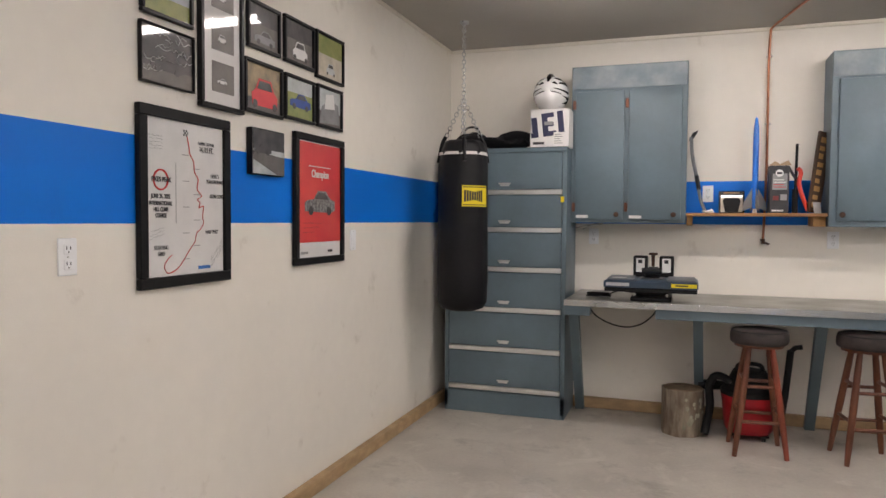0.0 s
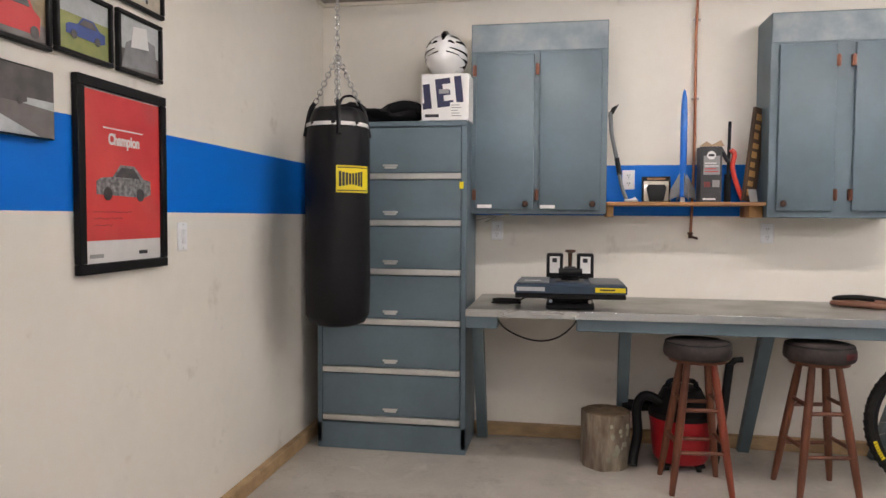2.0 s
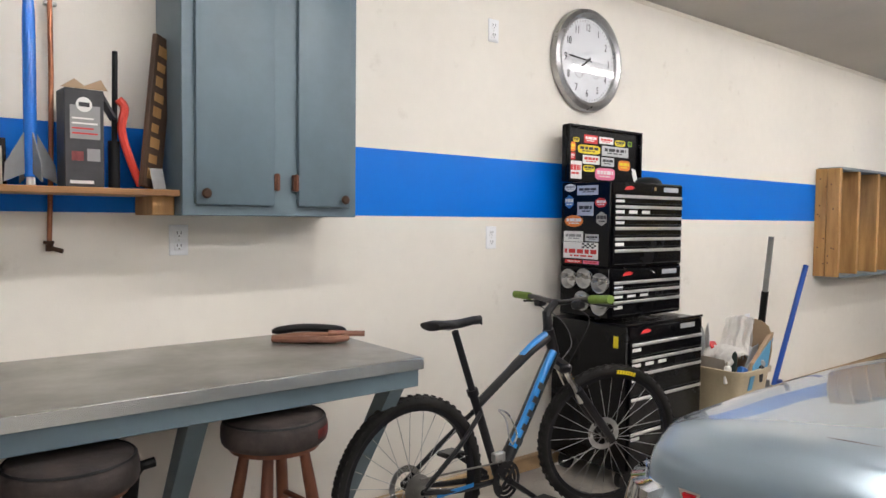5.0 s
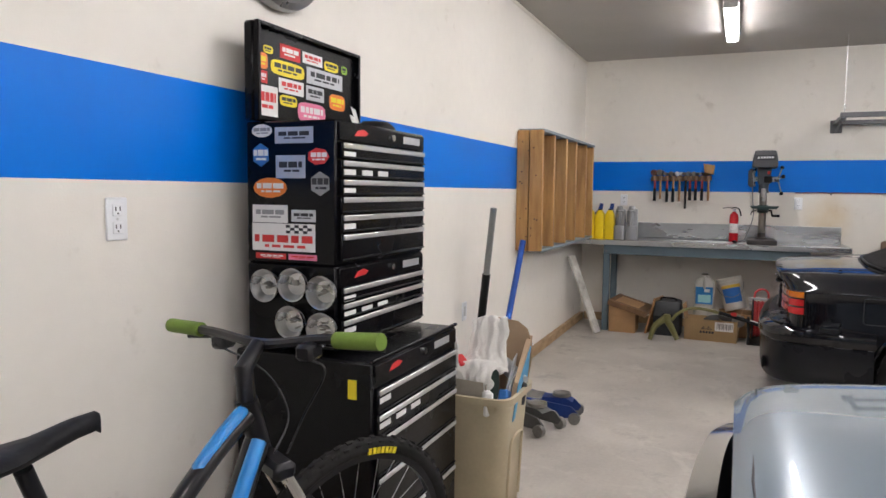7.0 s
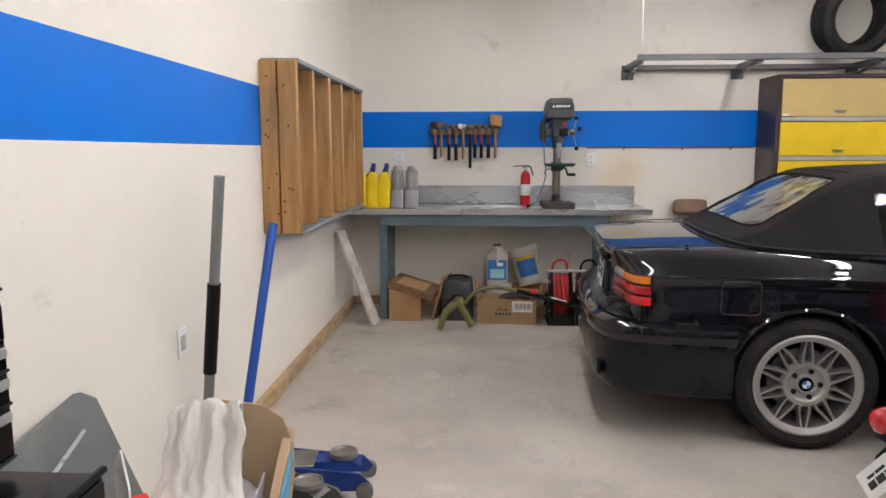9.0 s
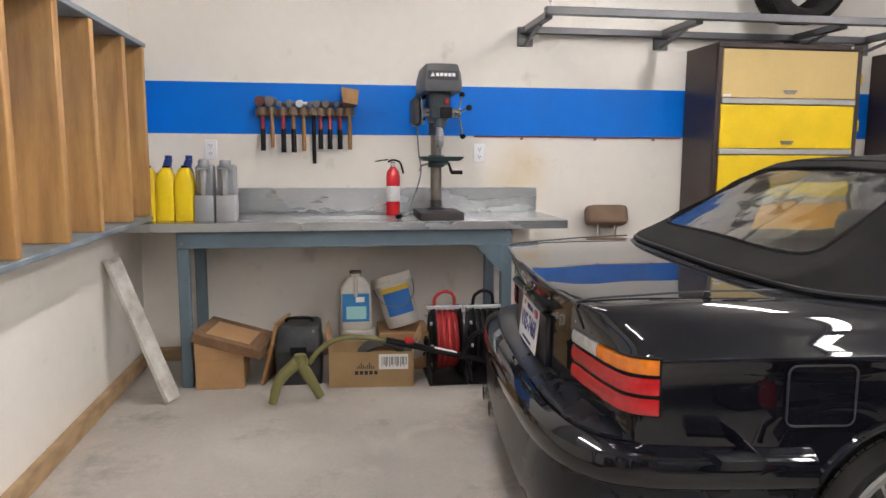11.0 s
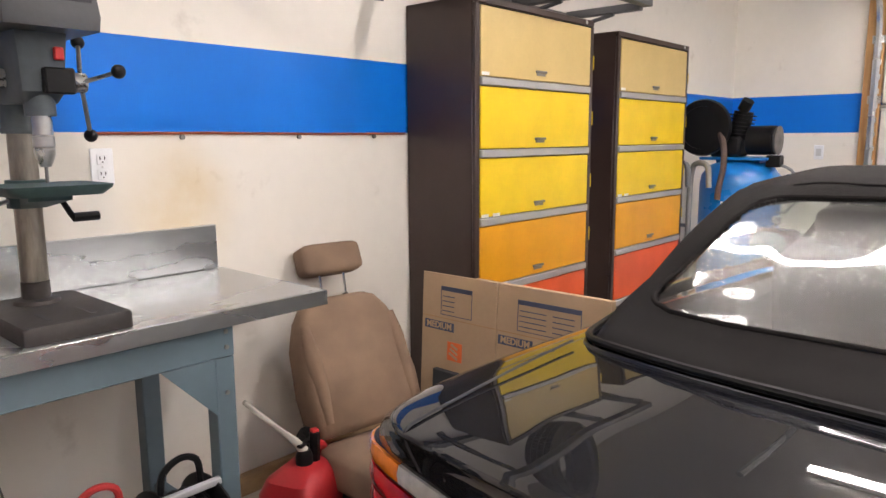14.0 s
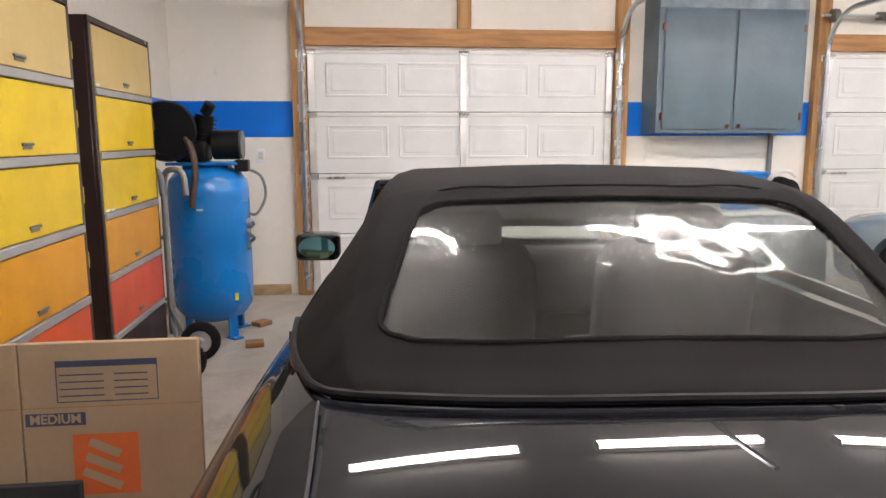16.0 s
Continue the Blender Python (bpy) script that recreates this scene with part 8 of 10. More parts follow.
part("open_flap", box(BM(), 0.0, 0.23, -0.003, 0, 0, 0.13, 0.001, m=Matrix.Translation((0.005, 0.002, 0.196)) @ pose(0, 0, 0, -8, 0, 0)), CARD2, cz, "raised open flap")
part("open_flap", box(BM(), 0.0, 0.23, 0, 0.003, 0, 0.11, 0.001, m=Matrix.Translation((0.005, -0.462, 0.196)) @ pose(0, 0, 0, 24, 0, 0)), CARD2, cz, "raised open flap")
lgx = BM()
for k, hh in enumerate((0.012, 0.02, 0.032, 0.02, 0.012, 0.02, 0.034, 0.02, 0.012)):
    box(lgx, -0.0014, 0, -0.15 - k * 0.011 - 0.005, -0.15 - k * 0.011, 0.105, 0.105 + hh)
for k in range(5):
    box(lgx, -0.0014, 0, -0.14 - k * 0.026 - 0.018, -0.14 - k * 0.026, 0.072, 0.092)
part("logo_bars", lgx, INK, cz, "dark printed logo bars")
part("shipping_label", box(BM(), -0.0016, 0, -0.43, -0.27, 0.10, 0.185), PAPER, cz, "white shipping label")
sll = BM()
for k in range(14):
    box(sll, -0.0022, -0.0016, -0.285 - k * 0.010 - (0.004 + 0.003 * (k % 3)), -0.285 - k * 0.010, 0.115 + 0.01 * (k % 2), 0.17)
part("label_bars", sll, GREYI, cz)
c5 = thing("rear_carton", pose(10.09, -1.41, 0), "plain brown carton behind the printed one", "cardboard box")
part("carton_box", box(BM(), 0, 0.30, -0.30, 0, 0, 0.225, 0.003), CARD2, c5)
jg = thing("fluid_jug", pose(10.15, -1.275, 0.2515, 0, 0, 90), "white plastic fluid jug with a blue label on an upturned pail", "jug")
JUG = mat("milky_plastic", (0.62, 0.59, 0.53), 0.45, var=0.1, bump=0.03, second=(0.45, 0.42, 0.37))
jb = BM()
loft(jb, [rounded(0.082, 0.06, 0.02, 0, 4), rounded(0.09, 0.066, 0.02, 0.012, 4), rounded(0.09, 0.066, 0.022, 0.215, 4), rounded(0.084, 0.062, 0.025, 0.26, 4), rounded(0.055, 0.045, 0.025, 0.298, 4), rounded(0.033, 0.033, 0.02, 0.308, 4), rounded(0.032, 0.032, 0.02, 0.325, 4)])
part("jug_body", jb, JUG, jg)
part("jug_cap", lathe(BM(), [(0, 0.3255), (0.034, 0.3255), (0.034, 0.338), (0, 0.34)], 18), mat("dirty_cap", (0.13, 0.11, 0.09), 0.7, var=0.2, bump=0.1), jg)
part("grip", tube(BM(), spline([(0, 0.035, 0.305), (0, 0.065, 0.30), (0, 0.076, 0.26), (0, 0.068, 0.20)], 4), 0.011, 8), JUG, jg)
part("front_label", box(BM(), -0.078, 0.078, 0.066, 0.0685, 0.05, 0.215), mat("label_blue", (0.03, 0.22, 0.52), 0.4, var=0.06, bump=0), jg, "blue product label")
part("label_panel", box(BM(), -0.06, 0.055, 0.0685, 0.0693, 0.065, 0.14), mat("label_mint", (0.35, 0.66, 0.66), 0.4, var=0.05, bump=0), jg)
part("label_bars", box(BM(), -0.05, 0.0, 0.0685, 0.0693, 0.165, 0.195), PAPER, jg)
bu = thing("white_bucket", pose(10.19, -1.565, 0.25, -15, 10, 0), "tilted white plastic bucket with blue and yellow label", "bucket")
part("bucket_wall", lathe(BM(), [(0, 0.0), (0.095, 0.0), (0.10, 0.005), (0.112, 0.255), (0.120, 0.258), (0.121, 0.275), (0.114, 0.277), (0.121, 0.30), (0.118, 0.312), (0.05, 0.312), (0, 0.308)], 32), JUG, bu)
bl = BM()
Rr = []
for k in range(13):
    a = 2.35 + k * 0.13
    Rr.append([((0.1015 + 0.047 * z + e) * math.cos(a), (0.1015 + 0.047 * z + e) * math.sin(a), z) for e, z in ((0, 0.07), (0, 0.21), (0.0015, 0.21), (0.0015, 0.07))])
part("bucket_label", loft(bl, Rr), BLUEI, bu, "blue printed label")
bl = BM()
Rr = []
for k in range(13):
    a = 2.3 + k * 0.14
    Rr.append([((0.1015 + 0.047 * z + e) * math.cos(a), (0.1015 + 0.047 * z + e) * math.sin(a), z) for e, z in ((0, 0.211), (0, 0.24), (0.0015, 0.24), (0.0015, 0.211))])
part("label_top", loft(bl, Rr), mat("label_ochre", (0.62, 0.38, 0.03), 0.5, var=0.06, bump=0), bu, "yellow label band")
part("bail_handle", tube(BM(), spline([(0.0, 0.125, 0.25), (-0.11, 0.09, 0.16), (-0.15, 0.0, 0.12), (-0.11, -0.09, 0.16), (0, -0.125, 0.25)], 5), 0.003, 6), DULLST, bu)
pl_ = thing("upturned_pail", pose(10.16, -1.285, 0), "white plastic pail turned upside down", "bucket")
part("pail_wall", lathe(BM(), [(0, 0.25), (0.10, 0.25), (0.106, 0.244), (0.112, 0.06), (0.12, 0.055), (0.122, 0.0), (0, 0.0)], 32), JUG, pl_)
ho = thing("grey_hose_coil", pose(9.93, -1.42, 0.125, 0, -32, 0), "coiled dark rubber hose in the open carton", "hose")
part("hose", tube(BM(), [((0.10 + 0.012 * (k // 24)) * math.cos(k * 0.26) * 0.8, (0.10 + 0.012 * (k // 24)) * math.sin(k * 0.26), 0.016 + 0.006 * (k / 24)) for k in range(96)], 0.011, 7), mat("dark_hose", (0.055, 0.05, 0.045), 0.6, var=0.2, bump=0.05), ho)
part("hose_end", lathe(BM(), [(0, 0.0), (0.052, 0.0), (0.058, 0.006), (0.058, 0.02), (0.03, 0.03), (0, 0.032)], 20, Matrix.Translation((-0.02, -0.17, 0.10)) @ pose(0, 0, 0, 0, -60, 0)), DULLST, ho, "grey metal fitting")


def cable_reel(y, cable, label):
    """A hose reel: two spoked flanges, the wound cable, frame and crank."""
    r = thing("cable_reel", pose(9.97, y, 0), label, "reel", "cable reels")
    for s in (-0.075, 0.075):
        part("flange", lathe(BM(), [(0.05, 0), (0.185, 0), (0.195, 0.006), (0.195, 0.012), (0.05, 0.012)], 36, Matrix.Translation((0, s, 0.215)) @ pose(0, 0, 0, 90, 0, 0), True), BLACKP, r)
        part("frame_foot", tube(BM(), [(-0.19, s * 1.35, 0.012), (-0.03, s * 1.35, 0.215), (0.03, s * 1.35, 0.215), (0.19, s * 1.35, 0.012)], 0.012, 8), BLACKP, r)
        kn = BM()
        for k in range(8):
            a = k * math.pi / 4
            cyl(kn, (0.165 * math.cos(a), s * 1.12, 0.215 + 0.165 * math.sin(a)), (0.165 * math.cos(a), s * 1.3, 0.215 + 0.165 * math.sin(a)), 0.011, seg=8)
        part("flange_bolts", kn, SILVI, r)["kind"] = "stuff"
    co = BM()
    for j in range(8):
        rr = 0.145 + 0.012 * (j % 2)
        yy = -0.056 + j * 0.016
        tube(co, [(rr * math.cos(a) * (1 + 0.02 * math.sin(5 * a + j)), yy + 0.004 * math.sin(3 * a), 0.215 + rr * math.sin(a)) for a in (2 * math.pi * k / 28 for k in range(28))], 0.0115, 7, True)
    part("wound_cable", co, cable, r, "wound cable")["kind"] = "stuff"
    part("drum", cyl(BM(), (0, -0.07, 0.215), (0, 0.07, 0.215), 0.13, seg=24), BLACKP, r)
    part("top_bar", box(BM(), -0.05, -0.03, -0.11, 0.11, 0.395, 0.415, 0.003), SILVI, r)
    part("carry_loop", tube(BM(), spline([(0, -0.06, 0.40), (0, -0.05, 0.47), (0, 0.0, 0.49), (0, 0.05, 0.46), (0, 0.06, 0.40)], 4), 0.010, 8), cable, r)
    part("base_plate", box(BM(), -0.20, 0.20, -0.11, 0.11, 0.0, 0.01, 0.003), BLACKP, r)
    return r


cable_reel(-1.775, mat("red_cord", (0.42, 0.03, 0.03), 0.5, var=0.1, bump=0.05), "black cable reel wound with red air hose")
cable_reel(-2.0, BLACKP, "black cable reel wound with black cable")
OLIVE = mat("olive_plastic", (0.16, 0.15, 0.05), 0.5, var=0.12, bump=0.03)
tr = thing("string_trimmer", pose(0, 0, 0), "olive and black string trimmer lying before the bench", "trimmer")
part("shaft", tube(BM(), spline([(9.62, -1.02, 0.20), (9.63, -1.08, 0.27), (9.66, -1.18, 0.315), (9.68, -1.32, 0.31), (9.70, -1.6, 0.245), (9.72, -1.95, 0.15), (9.74, -2.2, 0.075)], 6), 0.014, 8), OLIVE, tr)
part("black_shaft", tube(BM(), [(9.685, -1.42, 0.292), (9.70, -1.6, 0.245), (9.72, -1.95, 0.15), (9.74, -2.2, 0.075)], 0.0175, 8), BLACKP, tr)
part("rear_grip", tube(BM(), [(9.73, -2.05, 0.12), (9.745, -2.25, 0.058), (9.75, -2.38, 0.03)], [0.022, 0.026, 0.022], 10), BLACKP, tr)
part("front_handle", tube(BM(), spline([(9.70, -1.83, 0.18), (9.66, -1.86, 0.28), (9.66, -1.92, 0.33), (9.68, -1.97, 0.27), (9.72, -1.95, 0.15)], 4), 0.012, 8), BLACKP, tr)
part("white_sticker", tube(BM(), [(9.706, -1.68, 0.225), (9.714, -1.80, 0.192)], 0.0182, 8), PAPER, tr)
part("red_trigger", box(BM(), 9.68, 9.71, -1.57, -1.52, 0.265, 0.30, 0.006), REDI, tr)
gd = BM()
tube(gd, spline([(9.55, -0.84, 0.02), (9.56, -0.88, 0.14), (9.60, -0.97, 0.22)], 4), [0.02, 0.022, 0.025, 0.026, 0.028, 0.03, 0.03, 0.032, 0.034], 10)
tube(gd, spline([(9.60, -0.97, 0.22), (9.60, -1.02, 0.14), (9.59, -1.08, 0.03)], 4), [0.034, 0.032, 0.03, 0.03, 0.03, 0.028, 0.026, 0.024, 0.024], 10)
part("head_guard", gd, OLIVE, tr, "olive plastic guard")
part("gear_head", lathe(BM(), [(0, -0.03), (0.035, -0.03), (0.04, 0.0), (0.03, 0.03), (0, 0.035)], 18, Matrix.Translation((9.60, -0.98, 0.225))), OLIVE, tr)
CANR = mat("can_red", (0.42, 0.02, 0.025), 0.4, var=0.1, bump=0.04)
gc = thing("petrol_can", pose(10.12, -2.53, 0, 0, 0, -70), "red plastic petrol can with black spout", "petrol can")
gb2 = BM()
loft(gb2, [rounded(0.14, 0.10, 0.04, 0, 4), rounded(0.15, 0.11, 0.045, 0.02, 4), rounded(0.15, 0.11, 0.045, 0.16, 4), rounded(0.13, 0.09, 0.045, 0.21, 4), rounded(0.06, 0.06, 0.04, 0.235, 4)])
part("can_body", gb2, CANR, gc)
part("can_handle", tube(BM(), spline([(0.05, 0, 0.225), (0.07, 0, 0.265), (0.12, 0, 0.25), (0.135, 0, 0.19)], 4), 0.018, 8), CANR, gc)
part("spout_collar", lathe(BM(), [(0, 0.2355), (0.03, 0.2355), (0.03, 0.265), (0.022, 0.285), (0, 0.29)], 18), BLACKP, gc)
part("spout", tube(BM(), [(0, 0, 0.28), (-0.02, 0.02, 0.32), (-0.06, 0.05, 0.37), (-0.16, 0.12, 0.50)], [0.018, 0.014, 0.011, 0.008], 10), JUG, gc)
part("trigger_lever", box(BM(), -0.03, 0.06, -0.012, 0.012, 0.30, 0.312, 0.003), BLACKP, gc)


# ---- the cars ----
def body_ring(d, w, zs, zc, sill, tuck=0.0, rnd_=0.05):
    """One cross-section of a car body at distance d from the tail, both halves."""
    half = [(0, sill), (w * 0.55, sill), (w - 0.06, sill + 0.005), (w - 0.012 - tuck, sill + 0.06), (w - 0.004, sill + 0.20), (w, sill + 0.33), (w - 0.008, zs - 0.16), (w - 0.028, zs - 0.07), (w - rnd_, zs - 0.022), (w - rnd_ - 0.05, zs), (w - rnd_ - 0.15, zs + (zc - zs) * 0.42), (w * 0.42, zs + (zc - zs) * 0.82), (w * 0.2, zs + (zc - zs) * 0.96), (0, zc)]
    half = smooth_row(half, 3)
    right = [(x, d, z) for x, z in half]
    left = [(-x, d, z) for x, z in half[-2:0:-1]]
    return right + left


def cut_mesh(me, cutters):
    """Takes the closed shapes in cutters out of a mesh."""
    ob = bpy.data.objects.new("work", me)
    scene.collection.objects.link(ob)
    tools = []
    for bm in cutters:
        bmesh.ops.recalc_face_normals(bm, faces=bm.faces)
        tm_ = bpy.data.meshes.new("tool")
        bm.to_mesh(tm_)
        bm.free()
        to = bpy.data.objects.new("tool", tm_)
        scene.collection.objects.link(to)
        tools.append(to)
        mo = ob.modifiers.new("cut", "BOOLEAN")
        mo.operation, mo.solver, mo.object = "DIFFERENCE", "EXACT", to
    dg = bpy.context.evaluated_depsgraph_get()
    dg.update()
    out = bpy.data.meshes.new_from_object(ob.evaluated_get(dg))
    bpy.data.objects.remove(ob)
    for to in tools:
        bpy.data.objects.remove(to)
    for p in out.polygons:
        p.use_smooth = True
    out.set_sharp_from_angle(angle=radians(32))
    return out


RIMS = mat("alloy_silver", (0.44, 0.43, 0.41), 0.32, 0.75, var=0.06, scale=9, bump=0.02)


def wheel(car, x, d, R, rim_r, width, side, spokes, name):
    """A wheel under car: tyre, barrel, double spokes, hub and bolts; side +1 faces +x."""
    m = Matrix.Translation((x, d, R)) @ pose(0, 0, 0, 0, 90 * side, 0)
    ty = tyre_mesh(R, rim_r - 0.006, width)
    ty.transform(m)
    wh = part(name, ty, RUBBER, car, "black road tyre", 30)
    h = width / 2
    br = BM()
    lathe(br, [(rim_r, h * 0.86), (rim_r + 0.004, h * 0.95), (rim_r - 0.006, h * 0.98), (rim_r - 0.03, h * 0.86), (rim_r - 0.045, h * 0.2), (rim_r - 0.05, -h * 0.85), (rim_r, -h * 0.9)], 48, m, True)
    rm = part("rim_barrel", br, RIMS, wh, "silver alloy rim")
    for k in range(spokes):
        a = 360 * k / spokes
        for o in (-1, 1):
            sp = BM()
            R = []
            for r_, off_, hw_, low, top_ in ((0.085, 0.020, 0.0095, 0.52, 0.78), (0.13, 0.021, 0.0085, 0.48, 0.80), (rim_r - 0.055, 0.014, 0.0075, 0.42, 0.80), (rim_r - 0.024, 0.0085, 0.009, 0.40, 0.82)):
                R.append([(r_, o * off_ - hw_, h * low), (r_, o * off_ + hw_, h * low), (r_, o * off_ + hw_ * 0.6, h * top_), (r_, o * off_ - hw_ * 0.6, h * top_)])
            loft(sp, R)
            sp.transform(m @ pose(0, 0, 0, 0, 0, a))
            part("spoke", sp, RIMS, rm)
    hb = BM()
    lathe(hb, [(0, h * 0.50), (0.106, h * 0.50), (0.110, h * 0.66), (0.100, h * 0.79), (0.082, h * 0.80), (0.070, h * 0.70), (0.048, h * 0.70), (0.042, h * 0.78), (0.034, h * 0.76), (0, h * 0.76)], 32, m)
    hub = part("hub", hb, RIMS, rm)
    part("centre_cap", lathe(BM(), [(0, h * 0.765), (0.033, h * 0.765), (0.031, h * 0.80), (0, h * 0.81)], 20, m), BLACKG, hub, "round black, blue and white centre cap")
    for k, mt in enumerate((BLUEI, PAPER, BLUEI, PAPER)):
        q = blob(BM(), [(0, 0)] + [(0.019 * math.cos(math.pi / 2 * (k + j / 4)), 0.019 * math.sin(math.pi / 2 * (k + j / 4))) for j in range(5)], h * 0.812)
        q.transform(m)
        part("cap_quarter", q, mt, rm)
    for k in range(5):
        a = 2 * math.pi * k / 5 + 0.3
        b = BM()
        cyl(b, (0.062 * math.cos(a), 0.062 * math.sin(a), h * 0.70), (0.062 * math.cos(a), 0.062 * math.sin(a), h * 0.745), 0.013, seg=6)
        b.transform(m)
        part("wheel_bolt", b, BLACKP, hub)
    part("brake_disc", lathe(BM(), [(0.04, 0.0), (0.15, 0.0), (0.15, 0.02), (0.04, 0.02)], 28, m, True), DULLST, wh)
    return wh


# black convertible, tail towards the bench wall. Axes: x to the west, y from tail to nose, z up.
CARB = mat("car_black", (0.004, 0.0045, 0.0075), 0.45, var=0.15, scale=1.2, fine=900, bump=0, coat=1.0)
CARB.node_tree.nodes["Principled BSDF"].inputs["Coat Roughness"].default_value = 0.012
CARB.node_tree.nodes["Principled BSDF"].inputs["Specular IOR Level"].default_value = 0.06
TRIMB = mat("bumper_black", (0.008, 0.009, 0.012), 0.28, var=0.1, bump=0.01, coat=0.2)
LRED = mat("lens_red", (0.48, 0.008, 0.012), 0.12, var=0.1, scale=40, bump=0.08, bump_scale=160, coat=0.8)
LAMB = mat("lens_amber", (0.75, 0.20, 0.008), 0.12, var=0.1, scale=40, bump=0.08, bump_scale=160, coat=0.8)
LCLR = mat("lens_clear", (0.60, 0.60, 0.58), 0.12, var=0.1, scale=40, bump=0.08, bump_scale=160, coat=0.8)
CARG = mat("car_glass", (0.80, 0.86, 0.82), 0.015, var=0.0, bump=0, trans=1.0, ior=1.45)
soft_car = thing("black_convertible", pose(8.42, -1.79, 0, 0, 0, 175), "black convertible car with a black cloth soft top", "car")
ST = [(0.02, 0.70, 0.873, 0.892, 0.42), (0.035, 0.745, 0.874, 0.893, 0.40), (0.06, 0.776, 0.876, 0.8955, 0.37), (0.10, 0.798, 0.879, 0.8985, 0.33), (0.17, 0.812, 0.883, 0.903, 0.30), (0.30, 0.824, 0.889, 0.9105, 0.27), (0.45, 0.832, 0.893, 0.9155, 0.25), (0.6, 0.838, 0.895, 0.918, 0.24), (0.95, 0.848, 0.895, 0.918, 0.22), (1.6, 0.853, 0.888, 0.914, 0.2), (2.3, 0.853, 0.88, 0.91, 0.2), (2.9, 0.848, 0.865, 0.9, 0.2), (3.4, 0.835, 0.82, 0.86, 0.22), (3.9, 0.8, 0.74, 0.785, 0.22), (4.2, 0.73, 0.67, 0.71, 0.25), (4.33, 0.6, 0.62, 0.65, 0.3)]


def tail_bend(x, d, z):
    """The tail's bow in plan and its undercut below the boot's edge, both fading out forwards."""
    fade = max(0.0, 1 - d / 0.5) ** 2
    return d + fade * (0.055 * (min(abs(x), 0.72) / 0.62) ** 2 + 0.045 * min(1.0, max(0.0, (0.872 - z) / 0.10)))


def saloon_ring(d, w, zs, zc, sill):
    """One cross-section with a side crease under a broad sloping shoulder, both halves."""
    n_ = 0.15 - 0.04 * max(0.0, 1 - d / 0.3)
    half = [(0, sill), (w * 0.55, sill), (w - 0.06, sill + 0.005), (w - 0.012, sill + 0.06), (w - 0.002, sill + 0.2), (w - 0.005, zs - 0.25), (w - 0.009, zs - 0.15), (w - 0.001, zs - 0.108), (w - 0.014, zs - 0.092), (w - 0.045, zs - 0.05), (w - 0.085, zs - 0.02), (w - n_, zs), (w - n_ - 0.07, zs + (zc - zs) * 0.28), (w * 0.5, zs + (zc - zs) * 0.72), (w * 0.25, zs + (zc - zs) * 0.95), (0, zc)]
    half = smooth_row(half, 3)
    return [(x, d, z) for x, z in half] + [(-x, d, z) for x, z in half[-2:0:-1]]


rings = [saloon_ring(*r) for r in smooth_row(ST, 4)]
first = rings[0]
rings = [[(x * k, first[0][1], 0.655 + (z - 0.655) * k) for x, y, z in first] for k in (0.05, 0.3, 0.55, 0.8, 0.94)] + rings
rings = [[(x, tail_bend(x, d, z), z) for x, d, z in r] for r in rings]
shell = BM()
loft(shell, rings)
bmesh.ops.recalc_face_normals(shell, faces=shell.faces)
me = mesh_of(shell, "body_shell", CARB)
wells = []
for wd in (0.91, 3.60):
    for s in (-1, 1):
        b = BM()
        cyl(b, (s * 0.60, wd, 0.305), (s * 1.0, wd, 0.305), 0.342, seg=48)
        wells.append(b)
tub = BM()
loft(tub, [rounded(0.66, 0.97, 0.12, 0.42, 4), rounded(0.66, 0.97, 0.12, 1.1, 4)])
for v in tub.verts:
    v.co.y += 1.70
wells.append(tub)
body_me = cut_mesh(me, wells)
part("body_shell", body_me, CARB, soft_car, "glossy black bodywork", 32)
for wd in (0.91, 3.60):
    for s in (-1, 1):
        wheel(soft_car, s * 0.735, wd, 0.305, 0.232, 0.225, s, 10, "rear_wheel" if wd < 2 else "front_wheel")
        lip = BM()
        tube(lip, [(s * (0.838 if wd < 2 else 0.812), wd + 0.347 * math.cos(a), 0.305 + 0.347 * math.sin(a)) for a in (math.pi * (0.06 + 0.88 * k / 18) for k in range(19))], 0.012, 8)
        part("arch_lip", lip, CARB, soft_car)
        wl_ = BM()
        cyl(wl_, (s * 0.60, wd, 0.305), (s * 0.612, wd, 0.305), 0.335, seg=32)
        part("wheel_well", wl_, BLACKP, soft_car)


def plan_path(side_end):
    base = [(0.0, -0.035), (0.30, -0.03), (0.55, -0.012), (0.70, 0.03), (0.79, 0.10), (0.832, 0.22), (0.845, 0.40), (0.848, side_end)]
    pts = [(-x, y) for x, y in base[:0:-1]] + base
    return smooth_row(pts, 4)


def swept(path, section, inward=None):
    """Runs a section of (outward offset, height) along a path in plan that turns round the tail."""
    bm = BM()
    R = []
    n = len(path)
    for i, p in enumerate(path):
        a, b = path[max(i - 1, 0)], path[min(i + 1, n - 1)]
        t = np.array([b[0] - a[0], b[1] - a[1]])
        t = t / np.linalg.norm(t)
        nx, ny = t[1], -t[0]
        R.append([(p[0] + nx * o, p[1] + ny * o, z) for o, z in section])
    return loft(bm, R)


